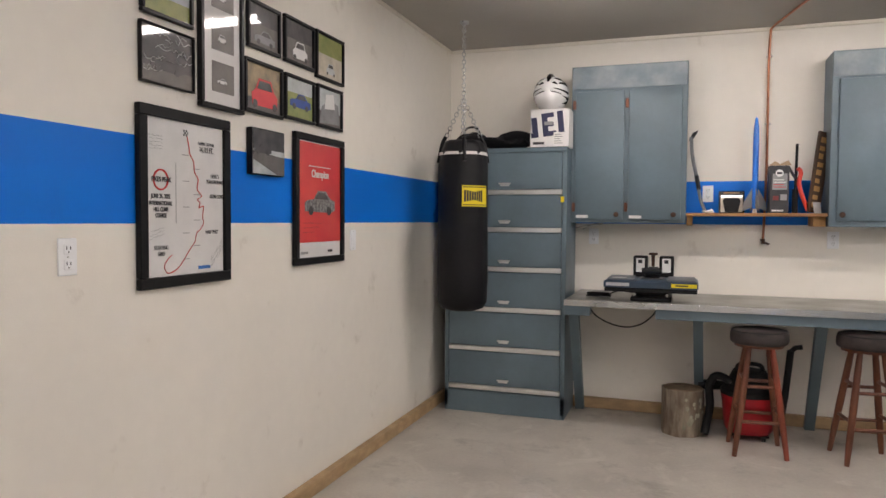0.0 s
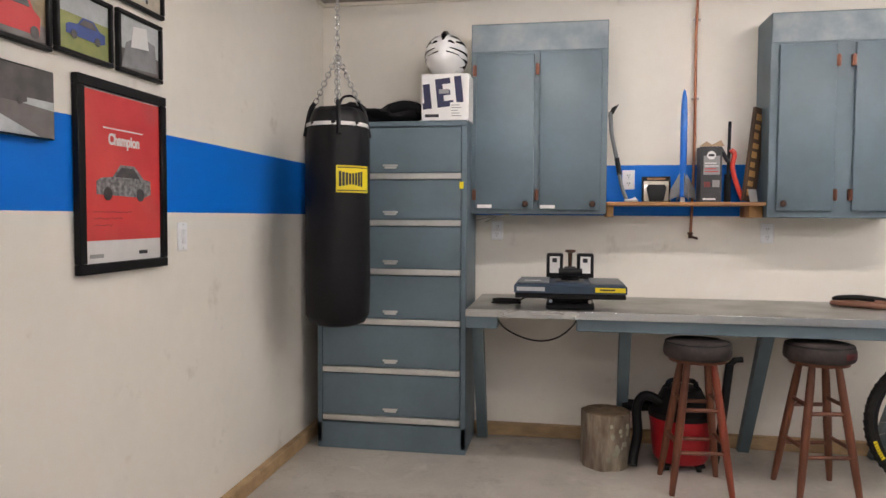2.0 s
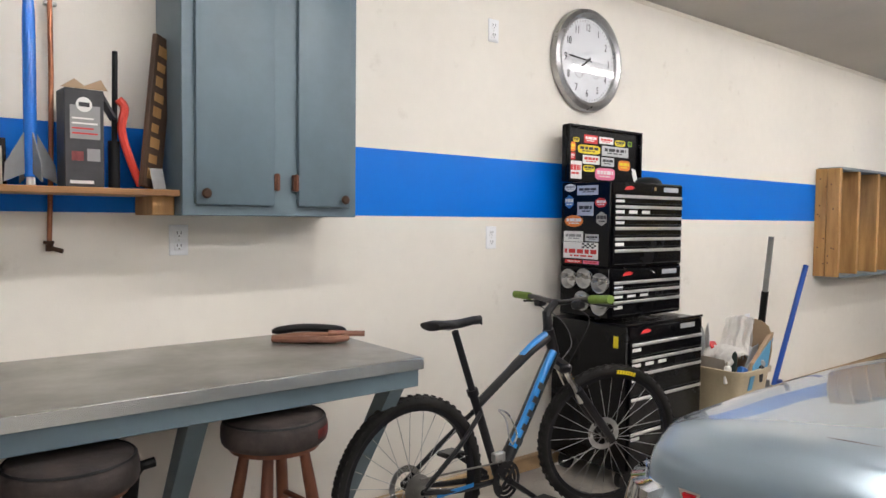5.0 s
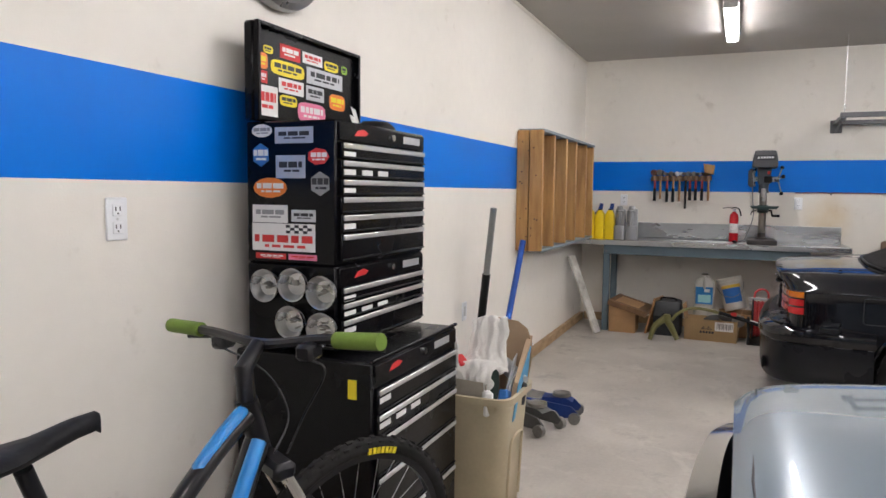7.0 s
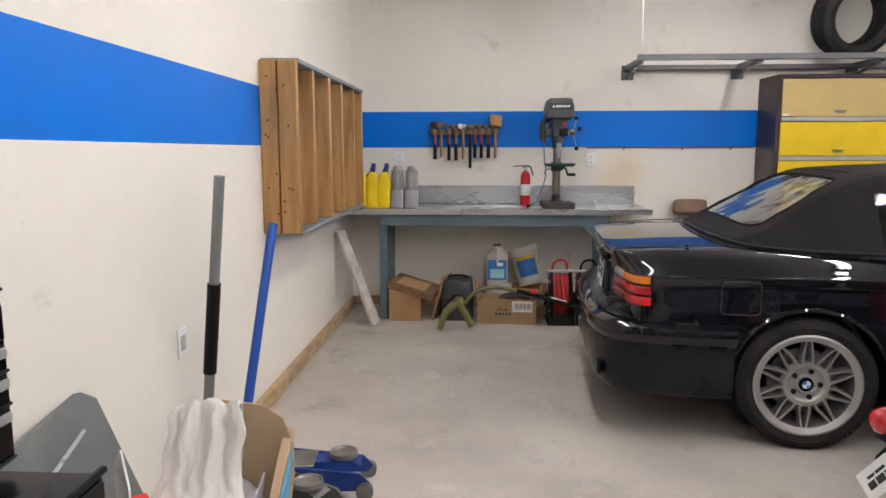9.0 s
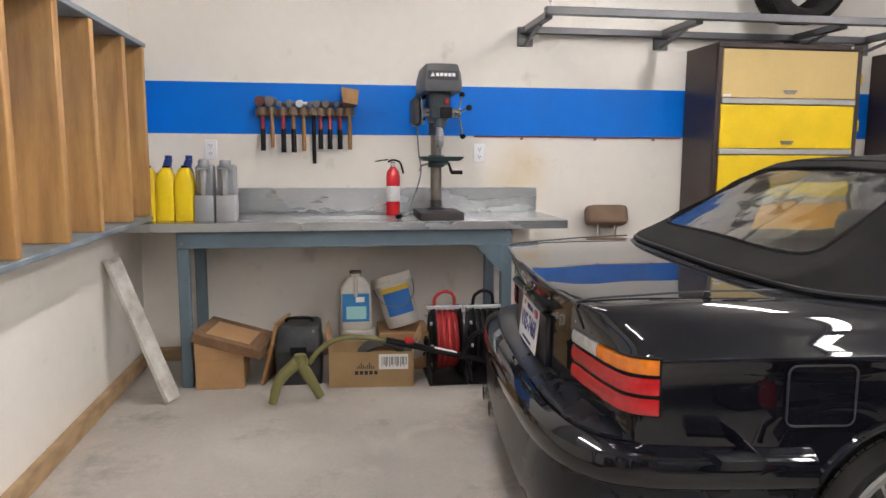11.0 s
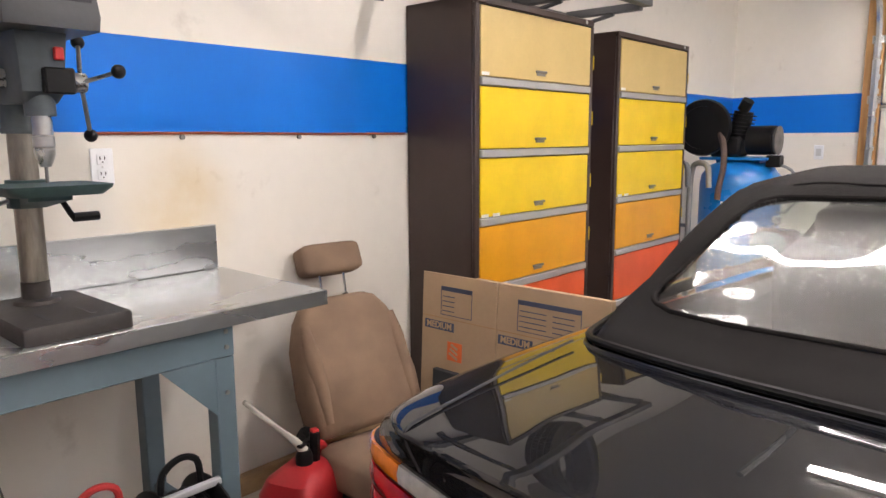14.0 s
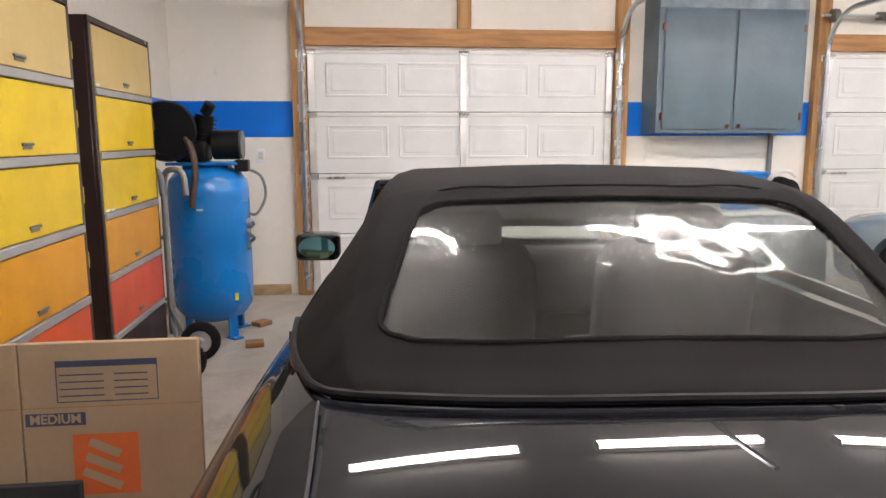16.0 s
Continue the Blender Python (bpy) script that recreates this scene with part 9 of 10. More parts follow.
part("rear_bumper", swept(plan_path(0.585), [(-0.05, 0.235), (-0.012, 0.225), (0.0, 0.24), (0.012, 0.30), (0.016, 0.40), (0.012, 0.47), (-0.05, 0.47)]), TRIMB, soft_car, "black painted rear bumper")
part("bumper_top", swept(plan_path(0.59), [(-0.05, 0.474), (0.016, 0.474), (0.026, 0.485), (0.03, 0.52), (0.022, 0.548), (0.0, 0.562), (-0.06, 0.575)]), CARB, soft_car, "glossy black bumper strip")
part("bumper_step", swept(plan_path(0.30), [(-0.12, 0.575), (-0.06, 0.578), (-0.03, 0.572), (-0.03, 0.58), (-0.09, 0.60), (-0.13, 0.60)]), TRIMB, soft_car)
for s in (-1, 1):
    part("bumper_vent", box(BM(), s * 0.62 - 0.10, s * 0.62 + 0.10, -0.028, -0.012, 0.275, 0.345, 0.012, m=Matrix.Translation((0, 0.02, 0)) @ pose(0, 0, 0, 0, 0, 0)), BLACKP, soft_car)
    part("exhaust_tip", lathe(BM(), [(0.032, -0.06), (0.036, -0.06), (0.036, 0.06), (0.032, 0.06)], 18, Matrix.Translation((s * 0.10 - 0.45, 0.02, 0.235)) @ pose(0, 0, 0, 90, 0, 0), True), CHROME, soft_car)


def lamp_strip(s, a0, a1, z0, z1, off):
    """A lens that follows the tail's corner between two shares of its length round the corner."""
    zm = (z0 + z1) / 2
    line = [(x, tail_bend(x, 0.02, zm)) for x in (0.49, 0.54, 0.59, 0.64, 0.68)] + [(r[1], tail_bend(r[1], r[0], zm)) for r in smooth_row(ST, 4) if r[0] < 0.19]
    L = [0.0]
    for p, q in zip(line, line[1:]):
        L.append(L[-1] + math.hypot(q[0] - p[0], q[1] - p[1]))
    pts = [(float(np.interp(u, L, [p[0] for p in line])), float(np.interp(u, L, [p[1] for p in line]))) for u in (L[-1] * (a0 + (a1 - a0) * k / 19) for k in range(20))]
    R = []
    for i, p in enumerate(pts):
        a, b = pts[max(i - 1, 0)], pts[min(i + 1, 19)]
        tx_, ty_ = b[0] - a[0], b[1] - a[1]
        L_ = math.hypot(tx_, ty_)
        nx, ny = ty_ / L_, -tx_ / L_
        R.append([(s * (p[0] + nx * o), p[1] + ny * o, z) for o, z in ((-0.03, z0), (off, z0 + 0.004), (off + 0.002, zm), (off - 0.002, z1 - 0.004), (-0.03, z1))])
    return loft(BM(), R)


for s in (-1, 1):
    tl = part("tail_light", lamp_strip(s, 0.0, 1.0, 0.638, 0.788, 0.004), BLACKP, soft_car, "wrap-round tail light")
    part("red_lens", lamp_strip(s, 0.01, 0.99, 0.642, 0.689, 0.011), LRED, tl, "red lens")
    part("red_lens", lamp_strip(s, 0.01, 0.985, 0.692, 0.739, 0.011), LRED, tl, "red lens")
    part("amber_lens", lamp_strip(s, 0.44, 0.98, 0.742, 0.784, 0.011), LAMB, tl, "amber lens")
    part("clear_lens", lamp_strip(s, 0.01, 0.435, 0.742, 0.784, 0.011), LCLR, tl, "clear lens")
pl_ = thing("number_plate", soft_car.matrix_basis @ (Matrix.Translation((0, 0.052, 0.678)) @ pose(0, 0, 0, 90 - 6, 0, 0)), "white car number plate with blue characters", "number plate")
part("plate_sheet", box(BM(), -0.1525, 0.1525, -0.076, 0.076, -0.002, 0.002, 0.0015), PAPER, pl_)
PLB = mat("plate_blue", (0.03, 0.04, 0.16), 0.5, var=0.03, bump=0)
lettering("plate_number", "VXE-7468", 0.082, PLB, pl_, Matrix.Translation((0, -0.004, 0.0026)), wide=0.76, bold=0.0015)
lettering("state_name", "VIRGINIA", 0.026, PLB, pl_, Matrix.Translation((0, 0.055, 0.0026)), wide=0.95)
part("slogan_bar", box(BM(), -0.075, 0.075, -0.064, -0.054, 0.002, 0.0027), PLB, pl_)
part("year_sticker", box(BM(), 0.095, 0.135, 0.042, 0.068, 0.002, 0.0027), REDI, pl_)
for sx in (-0.09, 0.09):
    part("plate_screw", cyl(BM(), (sx, 0.060, 0.002), (sx, 0.060, 0.006), 0.008, seg=10), STEEL, pl_)
part("plate_recess", box(BM(), -0.27, 0.27, 0.058, 0.10, 0.585, 0.765, 0.01), TRIMB, soft_car)
part("boot_handle", box(BM(), -0.28, 0.28, 0.034, 0.09, 0.772, 0.798, 0.010), CARB, soft_car)
part("boot_lip", tube(BM(), [(x, tail_bend(x, 0.02, 0.89) + 0.003, 0.889 - 0.022 * (x / 0.62) ** 2) for x in (k * 0.06 - 0.6 for k in range(21))], 0.006, 8), CARB, soft_car)
rd = part("badge", lathe(BM(), [(0, 0.004), (0.027, 0.004), (0.030, 0.002), (0.030, 0), (0, 0)], 28, Matrix.Translation((0, 0.034, 0.842)) @ pose(0, 0, 0, 90 + 20, 0, 0)), CHROME, soft_car, "round chrome-rimmed badge")
for k, mt in enumerate((BLUEI, PAPER, BLUEI, PAPER)):
    q = BM()
    blob(q, [(0, 0)] + [(0.02 * math.cos(math.pi / 2 * (k + j / 4)), 0.02 * math.sin(math.pi / 2 * (k + j / 4))) for j in range(5)], 0.0045)
    q.transform(Matrix.Translation((0, 0.034, 0.842)) @ pose(0, 0, 0, 90 + 20, 0, 0))
    part("badge_quarter", q, mt, rd)
mb = BM()
for k in range(4):
    box(mb, 0.40 + k * 0.035, 0.427 + k * 0.035, 0.070 + k * 0.004, 0.084 + k * 0.004, 0.806, 0.834, 0.002)
part("model_badge", mb, CHROME, soft_car, "small chrome model badge")
part("boot_lock", cyl(BM(), (0.05, 0.022, 0.806), (0.05, 0.07, 0.806), 0.012, seg=14), CHROME, soft_car)
for s in (-1, 1):
    part("boot_seam", tube(BM(), [(s * x, tail_bend(x, d, z), z) for x, d, z in smooth_row([(0.575, 0.019, 0.80), (0.585, 0.020, 0.862), (0.59, 0.05, 0.8835), (0.60, 0.2, 0.8955), (0.615, 0.40, 0.908), (0.635, 0.60, 0.9145)], 5)], 0.003, 5), INK, soft_car)
    part("side_moulding", box(BM(), s * 0.851 - 0.006, s * 0.851 + 0.006, 1.30, 3.22, 0.50, 0.545, 0.005), TRIMB, soft_car)
    part("door_seam", tube(BM(), [(s * 0.840, 1.42, 0.815), (s * 0.849, 1.38, 0.6), (s * 0.849, 1.40, 0.28)], 0.003, 5), INK, soft_car)
    part("door_seam", tube(BM(), [(s * 0.838, 2.78, 0.80), (s * 0.846, 2.80, 0.5), (s * 0.844, 2.80, 0.28)], 0.003, 5), INK, soft_car)
    part("door_handle", box(BM(), s * 0.852 - 0.012, s * 0.852 + 0.012, 1.55, 1.72, 0.755, 0.78, 0.006), CARB, soft_car)
    mr = BM()
    cushion(mr, 0.088, 0.055, 0.056, Matrix.Translation((s * 0.885, 2.32, 0.93)), 5)
    mi = part("door_mirror", mr, CARB, soft_car, sharp=60)
    part("mirror_glass", lathe(BM(), [(0, 0), (0.048, 0), (0.048, 0.003), (0, 0.003)], 24, Matrix.Translation((s * 0.885, 2.2635, 0.93)) @ pose(0, 0, 0, 90, 0, 0) @ Matrix.Diagonal((1.55, 0.98, 1, 1))), mat("mirror_blue", (0.22, 0.52, 0.60), 0.02, 1.0, var=0.0, bump=0), mi, "blue-tinted mirror glass")
ff = BM()
R0 = rounded(0.085, 0.075, 0.02, 0, 5)
tube(ff, [(0.836, 0.607 + x, 0.695 + y) for x, y, _ in R0], 0.003, 5, True)
part("fuel_flap_seam", ff, INK, soft_car)
part("aerial_base", lathe(BM(), [(0, 0.012), (0.008, 0.011), (0.012, 0.0), (0, 0)], 14, Matrix.Translation((0.64, 0.40, 0.902))), BLACKP, soft_car)


def top_ring(d, w, zc, zb, n=40):
    """A cross-section of a roof: straight leaning sides, a rounded shoulder and a slightly crowned top."""
    h = zc - zb
    wt = w - 0.56 * h
    r = min(0.10, h * 0.55)
    half = [(w, zb), (w - (w - wt) * 0.5, zb + (h - r * 0.6) * 0.5), (wt, zc - r * 0.6), (wt - r * 0.32, zc - r * 0.30), (wt - r * 0.9, zc - r * 0.13), (wt * 0.55, zc - 0.008), (wt * 0.25, zc - 0.002), (0, zc)]
    L = [0]
    for p, q in zip(half, half[1:]):
        L.append(L[-1] + math.hypot(q[0] - p[0], q[1] - p[1]))
    out = []
    for k in range(n + 1):
        t = abs(2 * k / n - 1)
        u = (1 - t) * L[-1]
        x, z = float(np.interp(u, L, [p[0] for p in half])), float(np.interp(u, L, [p[1] for p in half]))
        out.append((x if k <= n / 2 else -x, d, z))
    return out


TOP = [(0.55, 0.585, 0.930, 0.912), (0.575, 0.615, 0.946, 0.908), (0.64, 0.65, 0.973, 0.903), (0.74, 0.69, 1.020, 0.900), (1.03, 0.755, 1.180, 0.892), (1.15, 0.775, 1.236, 0.890), (1.22, 0.782, 1.256, 0.889), (1.34, 0.788, 1.270, 0.888), (1.65, 0.792, 1.284, 0.886), (1.95, 0.785, 1.272, 0.884), (2.18, 0.77, 1.238, 0.882)]


def top_bend(x, d):
    """The cloth's rear edge bows forwards towards its corners."""
    return d + 0.10 * (min(abs(x), 0.70) / 0.65) ** 3 * max(0.0, 1 - (d - 0.55) / 0.45)


def bent(bm):
    for v in bm.verts:
        v.co.y = top_bend(v.co.x, v.co.y)
    return bm




def in_window(x, d):
    """The rear window's outline in the cloth."""
    t = (d - 0.692) / (1.125 - 0.692)
    hw = 0.548 - 0.095 * t
    return 0 < t < 1 and abs(x) < hw and not (abs(x) > hw - 0.08 and (t < 0.15 or t > 0.85) and (abs(x) - hw + 0.08) / 0.08 + (0.15 - min(t, 1 - t)) / 0.15 > 1.25)


def strip_grid(rows, keep, thick):
    """A cloth of given thickness over a grid of points, only where keep says."""
    bm = BM()
    lay = []
    for o in (0, -thick):
        lay.append([[bm.verts.new((x, y, z + o)) for x, y, z in r] for r in rows])
    nr, nc = len(rows), len(rows[0])
    on = {}
    for i in range(nr - 1):
        for j in range(nc - 1):
            cx = sum(rows[a][b][0] for a in (i, i + 1) for b in (j, j + 1)) / 4
            cd_ = (rows[i][0][1] + rows[i + 1][0][1]) / 2
            cz_ = sum(rows[a][b][2] for a in (i, i + 1) for b in (j, j + 1)) / 4
            on[i, j] = keep(cx, cd_, cz_)
    for (i, j), k in on.items():
        if not k:
            continue
        for L, flip in ((lay[0], 1), (lay[1], -1)):
            q = [L[i][j], L[i][j + 1], L[i + 1][j + 1], L[i + 1][j]]
            bm.faces.new(q[::flip])
        for (a, b), (p, q) in (((i - 1, j), ((i, j), (i, j + 1))), ((i + 1, j), ((i + 1, j), (i + 1, j + 1))), ((i, j - 1), ((i, j), (i + 1, j))), ((i, j + 1), ((i, j + 1), (i + 1, j + 1)))):
            if not on.get((a, b), False):
                bm.faces.new((lay[0][p[0]][p[1]], lay[0][q[0]][q[1]], lay[1][q[0]][q[1]], lay[1][p[0]][p[1]]))
    bmesh.ops.delete(bm, geom=[v for v in bm.verts if not v.link_faces], context="VERTS")
    return bm


fine_rows = []
for r in smooth_row(TOP, 18):
    fine_rows.append(top_ring(r[0], r[1], r[2], r[3], 160))
side_glass = lambda x, d, z: abs(x) > 0.55 and 1.22 < d < 2.10 and 0.93 < z < 1.16 - 0.0 * d
part("soft_top", bent(strip_grid(fine_rows, lambda x, d, z: not in_window(x, d) and not side_glass(x, d, z), 0.012)), FABRIC, soft_car, "black cloth soft top", 60)
wg = bent(strip_grid(fine_rows, lambda x, d, z: in_window(x, d), 0.003))
for v in wg.verts:
    v.co.z -= 0.004
REARW = mat("rear_plastic", (0.90, 0.93, 0.90), 0.015, var=0.0, bump=0.8, bump_scale=4.2, bump_detail=1.0, bump_deep=0.015, trans=1.0, ior=1.5, coat=0.40)
REARW.node_tree.nodes["Principled BSDF"].inputs["Coat Roughness"].default_value = 0.22
pane = part("rear_window", wg, REARW, soft_car, "clear plastic rear window", 60)
pane.visible_shadow = False
sg_ = strip_grid(fine_rows, side_glass, 0.003)
for v in sg_.verts:
    v.co.x *= 0.992
pane = part("side_windows", sg_, CARG, soft_car, "side glass", 60)
pane.visible_shadow = False


def top_z(x, d):
    k = min(range(len(fine_rows)), key=lambda i: abs(fine_rows[i][0][1] - d))
    return float(np.interp(x, [p[0] for p in fine_rows[k][::-1]], [p[2] for p in fine_rows[k][::-1]]))


edge = []
for t, s0 in [(0.0, u) for u in (-0.85, -0.4, 0, 0.4, 0.85)] + [(0.05, 0.96), (0.16, 1.0), (0.5, 1.0), (0.84, 1.0), (0.95, 0.96)] + [(1.0, u) for u in (0.85, 0.4, 0, -0.4, -0.85)] + [(0.95, -0.96), (0.84, -1.0), (0.5, -1.0), (0.16, -1.0), (0.05, -0.96)]:
    d = 0.692 + 0.433 * t
    x = s0 * (0.55 - 0.095 * t)
    edge.append((x, d, top_z(x, d) + 0.002))
ed2 = smooth_row(edge + [edge[0]], 4)[:-1]
ed2 = [(p[0], top_bend(p[0], p[1]), top_z(p[0], p[1]) + 0.001) for p in ed2]
part("window_seal", tube(BM(), ed2, 0.006, 8, True), FABRIC, soft_car, "black cloth window edge")
for name, lift, out, rad, mt in (("top_hem", 0.004, 0.0, 0.009, BLACKP), ("hem_piping", -0.012, -0.014, 0.007, TRIMB)):
    hem = [(x, top_bend(x, d) + out, z + lift - 0.008) for x, d, z in smooth_row([(0.785, 1.25, 0.898), (0.745, 0.95, 0.902), (0.685, 0.68, 0.908), (0.64, 0.58, 0.916), (0.58, 0.553, 0.922), (0.42, 0.546, 0.931), (0, 0.545, 0.937), (-0.42, 0.546, 0.931), (-0.58, 0.553, 0.922), (-0.64, 0.58, 0.916), (-0.685, 0.68, 0.908), (-0.745, 0.95, 0.902), (-0.785, 1.25, 0.898)], 4)]
    part(name, tube(BM(), hem, rad, 8), mt, soft_car, "black rubber hem")
seam = [(x, 1.19, top_z(x, 1.19) + 0.001) for x in (-0.60, -0.4, -0.2, 0, 0.2, 0.4, 0.60)]
part("cloth_seam", tube(BM(), spline(seam, 4), 0.0028, 6), FABRIC, soft_car)
ws = BM()
loft(ws, [[(-0.60, 2.20, 1.195), (0.60, 2.20, 1.195), (0.60, 2.204, 1.192), (-0.60, 2.204, 1.192)], [(-0.70, 2.72, 0.90), (0.70, 2.72, 0.90), (0.70, 2.724, 0.898), (-0.70, 2.724, 0.898)]])
pane = part("windscreen", ws, CARG, soft_car, "clear windscreen")
pane.visible_shadow = False
for s in (-1, 1):
    part("screen_pillar", tube(BM(), [(s * 0.62, 2.19, 1.19), (s * 0.735, 2.74, 0.885)], 0.022, 8), CARB, soft_car)
part("screen_header", tube(BM(), [(-0.62, 2.19, 1.195), (0, 2.18, 1.21), (0.62, 2.19, 1.195)], 0.018, 8), TRIMB, soft_car)
SEATB = mat("car_seat_black", (0.018, 0.017, 0.018), 0.6, var=0.15, bump=0.1)
part("cabin_floor", box(BM(), -0.64, 0.64, 0.75, 2.65, 0.28, 0.425, 0.01), BLACKP, soft_car)
part("rear_bench", box(BM(), -0.60, 0.60, 0.80, 1.0, 0.43, 0.88, 0.05, seg=3), SEATB, soft_car)
for s in (-0.34, 0.34):
    sb = part("front_seat", cushion(BM(), 0.24, 0.09, 0.30, Matrix.Translation((s, 1.62, 0.76)) @ pose(0, 0, 0, 12, 0, 0)), SEATB, soft_car, "dark front seat", 60)
    part("seat_head", cushion(BM(), 0.13, 0.05, 0.075, Matrix.Translation((s, 1.575, 1.085)) @ pose(0, 0, 0, 10, 0, 0)), SEATB, sb, sharp=60)
    part("seat_base", cushion(BM(), 0.25, 0.26, 0.08, Matrix.Translation((s, 1.90, 0.52))), SEATB, sb, sharp=60)
part("dashboard", box(BM(), -0.66, 0.66, 2.40, 2.64, 0.60, 0.885, 0.05, seg=3), SEATB, soft_car)
part("steering_wheel", tube(BM(), [(-0.34 + 0.17 * math.cos(a), 2.26 + 0.04 * math.sin(a), 0.83 + 0.16 * math.sin(a)) for a in (2 * math.pi * k / 24 for k in range(24))], 0.014, 8, True), BLACKP, soft_car)
part("inside_mirror", box(BM(), -0.11, 0.11, 2.10, 2.125, 1.135, 1.185, 0.01), BLACKP, soft_car)

# silver-blue muscle car, tail towards the bench wall
GTOP = mat("silver_blue_paint", (0.30, 0.37, 0.43), 0.24, 0.3, var=0.05, scale=1.0, fine=700, bump=0, coat=0.8)
gto = thing("silver_muscle_car", pose(4.275, -1.54, 0, 0, 0, 180), "silver-blue classic muscle car with chrome bumper", "car")
SG = [(0.02, 0.79, 0.805, 0.825, 0.40), (0.06, 0.85, 0.822, 0.844, 0.36), (0.14, 0.885, 0.84, 0.862, 0.32), (0.30, 0.91, 0.855, 0.878, 0.28), (0.70, 0.93, 0.88, 0.905, 0.24), (1.30, 0.935, 0.90, 0.925, 0.22), (2.2, 0.925, 0.90, 0.93, 0.20), (3.2, 0.925, 0.88, 0.915, 0.20), (4.0, 0.92, 0.84, 0.87, 0.22), (4.6, 0.90, 0.80, 0.82, 0.25), (4.95, 0.84, 0.74, 0.76, 0.30), (5.05, 0.74, 0.70, 0.715, 0.36)]
rings = [body_ring(r[0], r[1], r[2], r[3], r[4], rnd_=0.085) for r in smooth_row(SG, 5)]
sh2 = BM()
loft(sh2, rings)
wells = []
for wd in (1.28, 4.12):
    for s in (-1, 1):
        b = BM()
        cyl(b, (s * 0.66, wd, 0.335), (s * 1.1, wd, 0.335), 0.375, seg=40)
        wells.append(b)
part("body_shell", cut_mesh(mesh_of(sh2, "body_shell", GTOP), wells), GTOP, gto, "smooth silver-blue bodywork")
for wd in (1.28, 4.12):
    for s in (-1, 1):
        wheel(gto, s * 0.80, wd, 0.335, 0.20, 0.21, s, 5, "rear_wheel" if wd < 2 else "front_wheel")
        b = BM()
        cyl(b, (s * 0.66, wd, 0.335), (s * 0.672, wd, 0.335), 0.368, seg=32)
        part("wheel_well", b, BLACKP, gto)
gp = [(0.0, -0.03), (0.35, -0.026), (0.62, -0.010), (0.77, 0.02), (0.845, 0.07), (0.875, 0.13)]
gp = smooth_row([(-x, y) for x, y in gp[:0:-1]] + gp, 4)
part("rear_bumper", swept(gp, [(-0.03, 0.44), (0.02, 0.43), (0.06, 0.46), (0.068, 0.54), (0.062, 0.62), (0.045, 0.685), (-0.02, 0.70)]), CHROME, gto, "chrome wrap-round rear bumper")
for s in (-1, 1):
    mk = BM()
    prism(mk, [(0.19, 0.72), (0.25, 0.72), (0.222, 0.625)], -0.004, 0.0, Matrix.Translation((s * 0.898, 0, 0)) @ pose(0, 0, 0, 0, 0, 90))
    mm = part("side_marker", mk, CHROME, gto, "chrome arrowhead side marker")
    mk = BM()
    prism(mk, [(0.203, 0.712), (0.237, 0.712), (0.221, 0.655)], -0.008 if s < 0 else -0.006, 0.004 if s > 0 else 0.002, Matrix.Translation((s * 0.902, 0, 0)) @ pose(0, 0, 0, 0, 0, 90))
    part("red_reflector", mk, LRED, mm, "red reflector")
    lb = BM()
    for k in range(3):
        tube(lb, [(s * 0.932, 0.40 + k * 0.085 + 0.030 * math.cos(a), 0.62 + 0.024 * math.sin(a)) for a in (2 * math.pi * j / 14 for j in range(14))] if k != 1 else [(s * 0.932, 0.46, 0.645), (s * 0.933, 0.485, 0.645), (s * 0.934, 0.51, 0.645)], 0.006, 6, k != 1)
    part("name_badge", lb, SILVI, gto, "silver name badge")
    part("tail_lamp", box(BM(), s * 0.45 - 0.17, s * 0.45 + 0.17, -0.068, -0.02, 0.545, 0.60, 0.008), LRED, gto, "long red tail lamp")
    part("deck_seam", tube(BM(), [(s * 0.70, 0.08, 0.833), (s * 0.71, 0.5, 0.877), (s * 0.70, 1.2, 0.906)], 0.003, 5), INK, gto)
part("deck_edge", tube(BM(), [(-0.70, 0.075, 0.832), (0, 0.055, 0.842), (0.70, 0.075, 0.832)], 0.003, 5), INK, gto)
GT = [(1.50, 0.72, 0.90, 0.87), (1.62, 0.74, 0.955, 0.87), (2.05, 0.78, 1.19, 0.868), (2.25, 0.79, 1.265, 0.868), (2.6, 0.80, 1.30, 0.868), (3.0, 0.79, 1.285, 0.866), (3.2, 0.78, 1.24, 0.866), (3.75, 0.76, 0.93, 0.87)]
gr = [top_ring(*r, 48) for r in smooth_row(GT, 8)]
gl_ = lambda x, d, z: (abs(x) < 0.56 and (1.62 < d < 2.08 or 3.25 < d < 3.7)) or (abs(x) > 0.52 and 2.25 < d < 3.35 and 0.92 < z < 1.2)
part("roof", strip_grid(gr, lambda x, d, z: not gl_(x, d, z), 0.02), GTOP, gto, "silver-blue hardtop roof", 60)
pane = part("car_windows", strip_grid(gr, gl_, 0.004), CARG, gto, "car glass", 60)
pane.visible_shadow = False

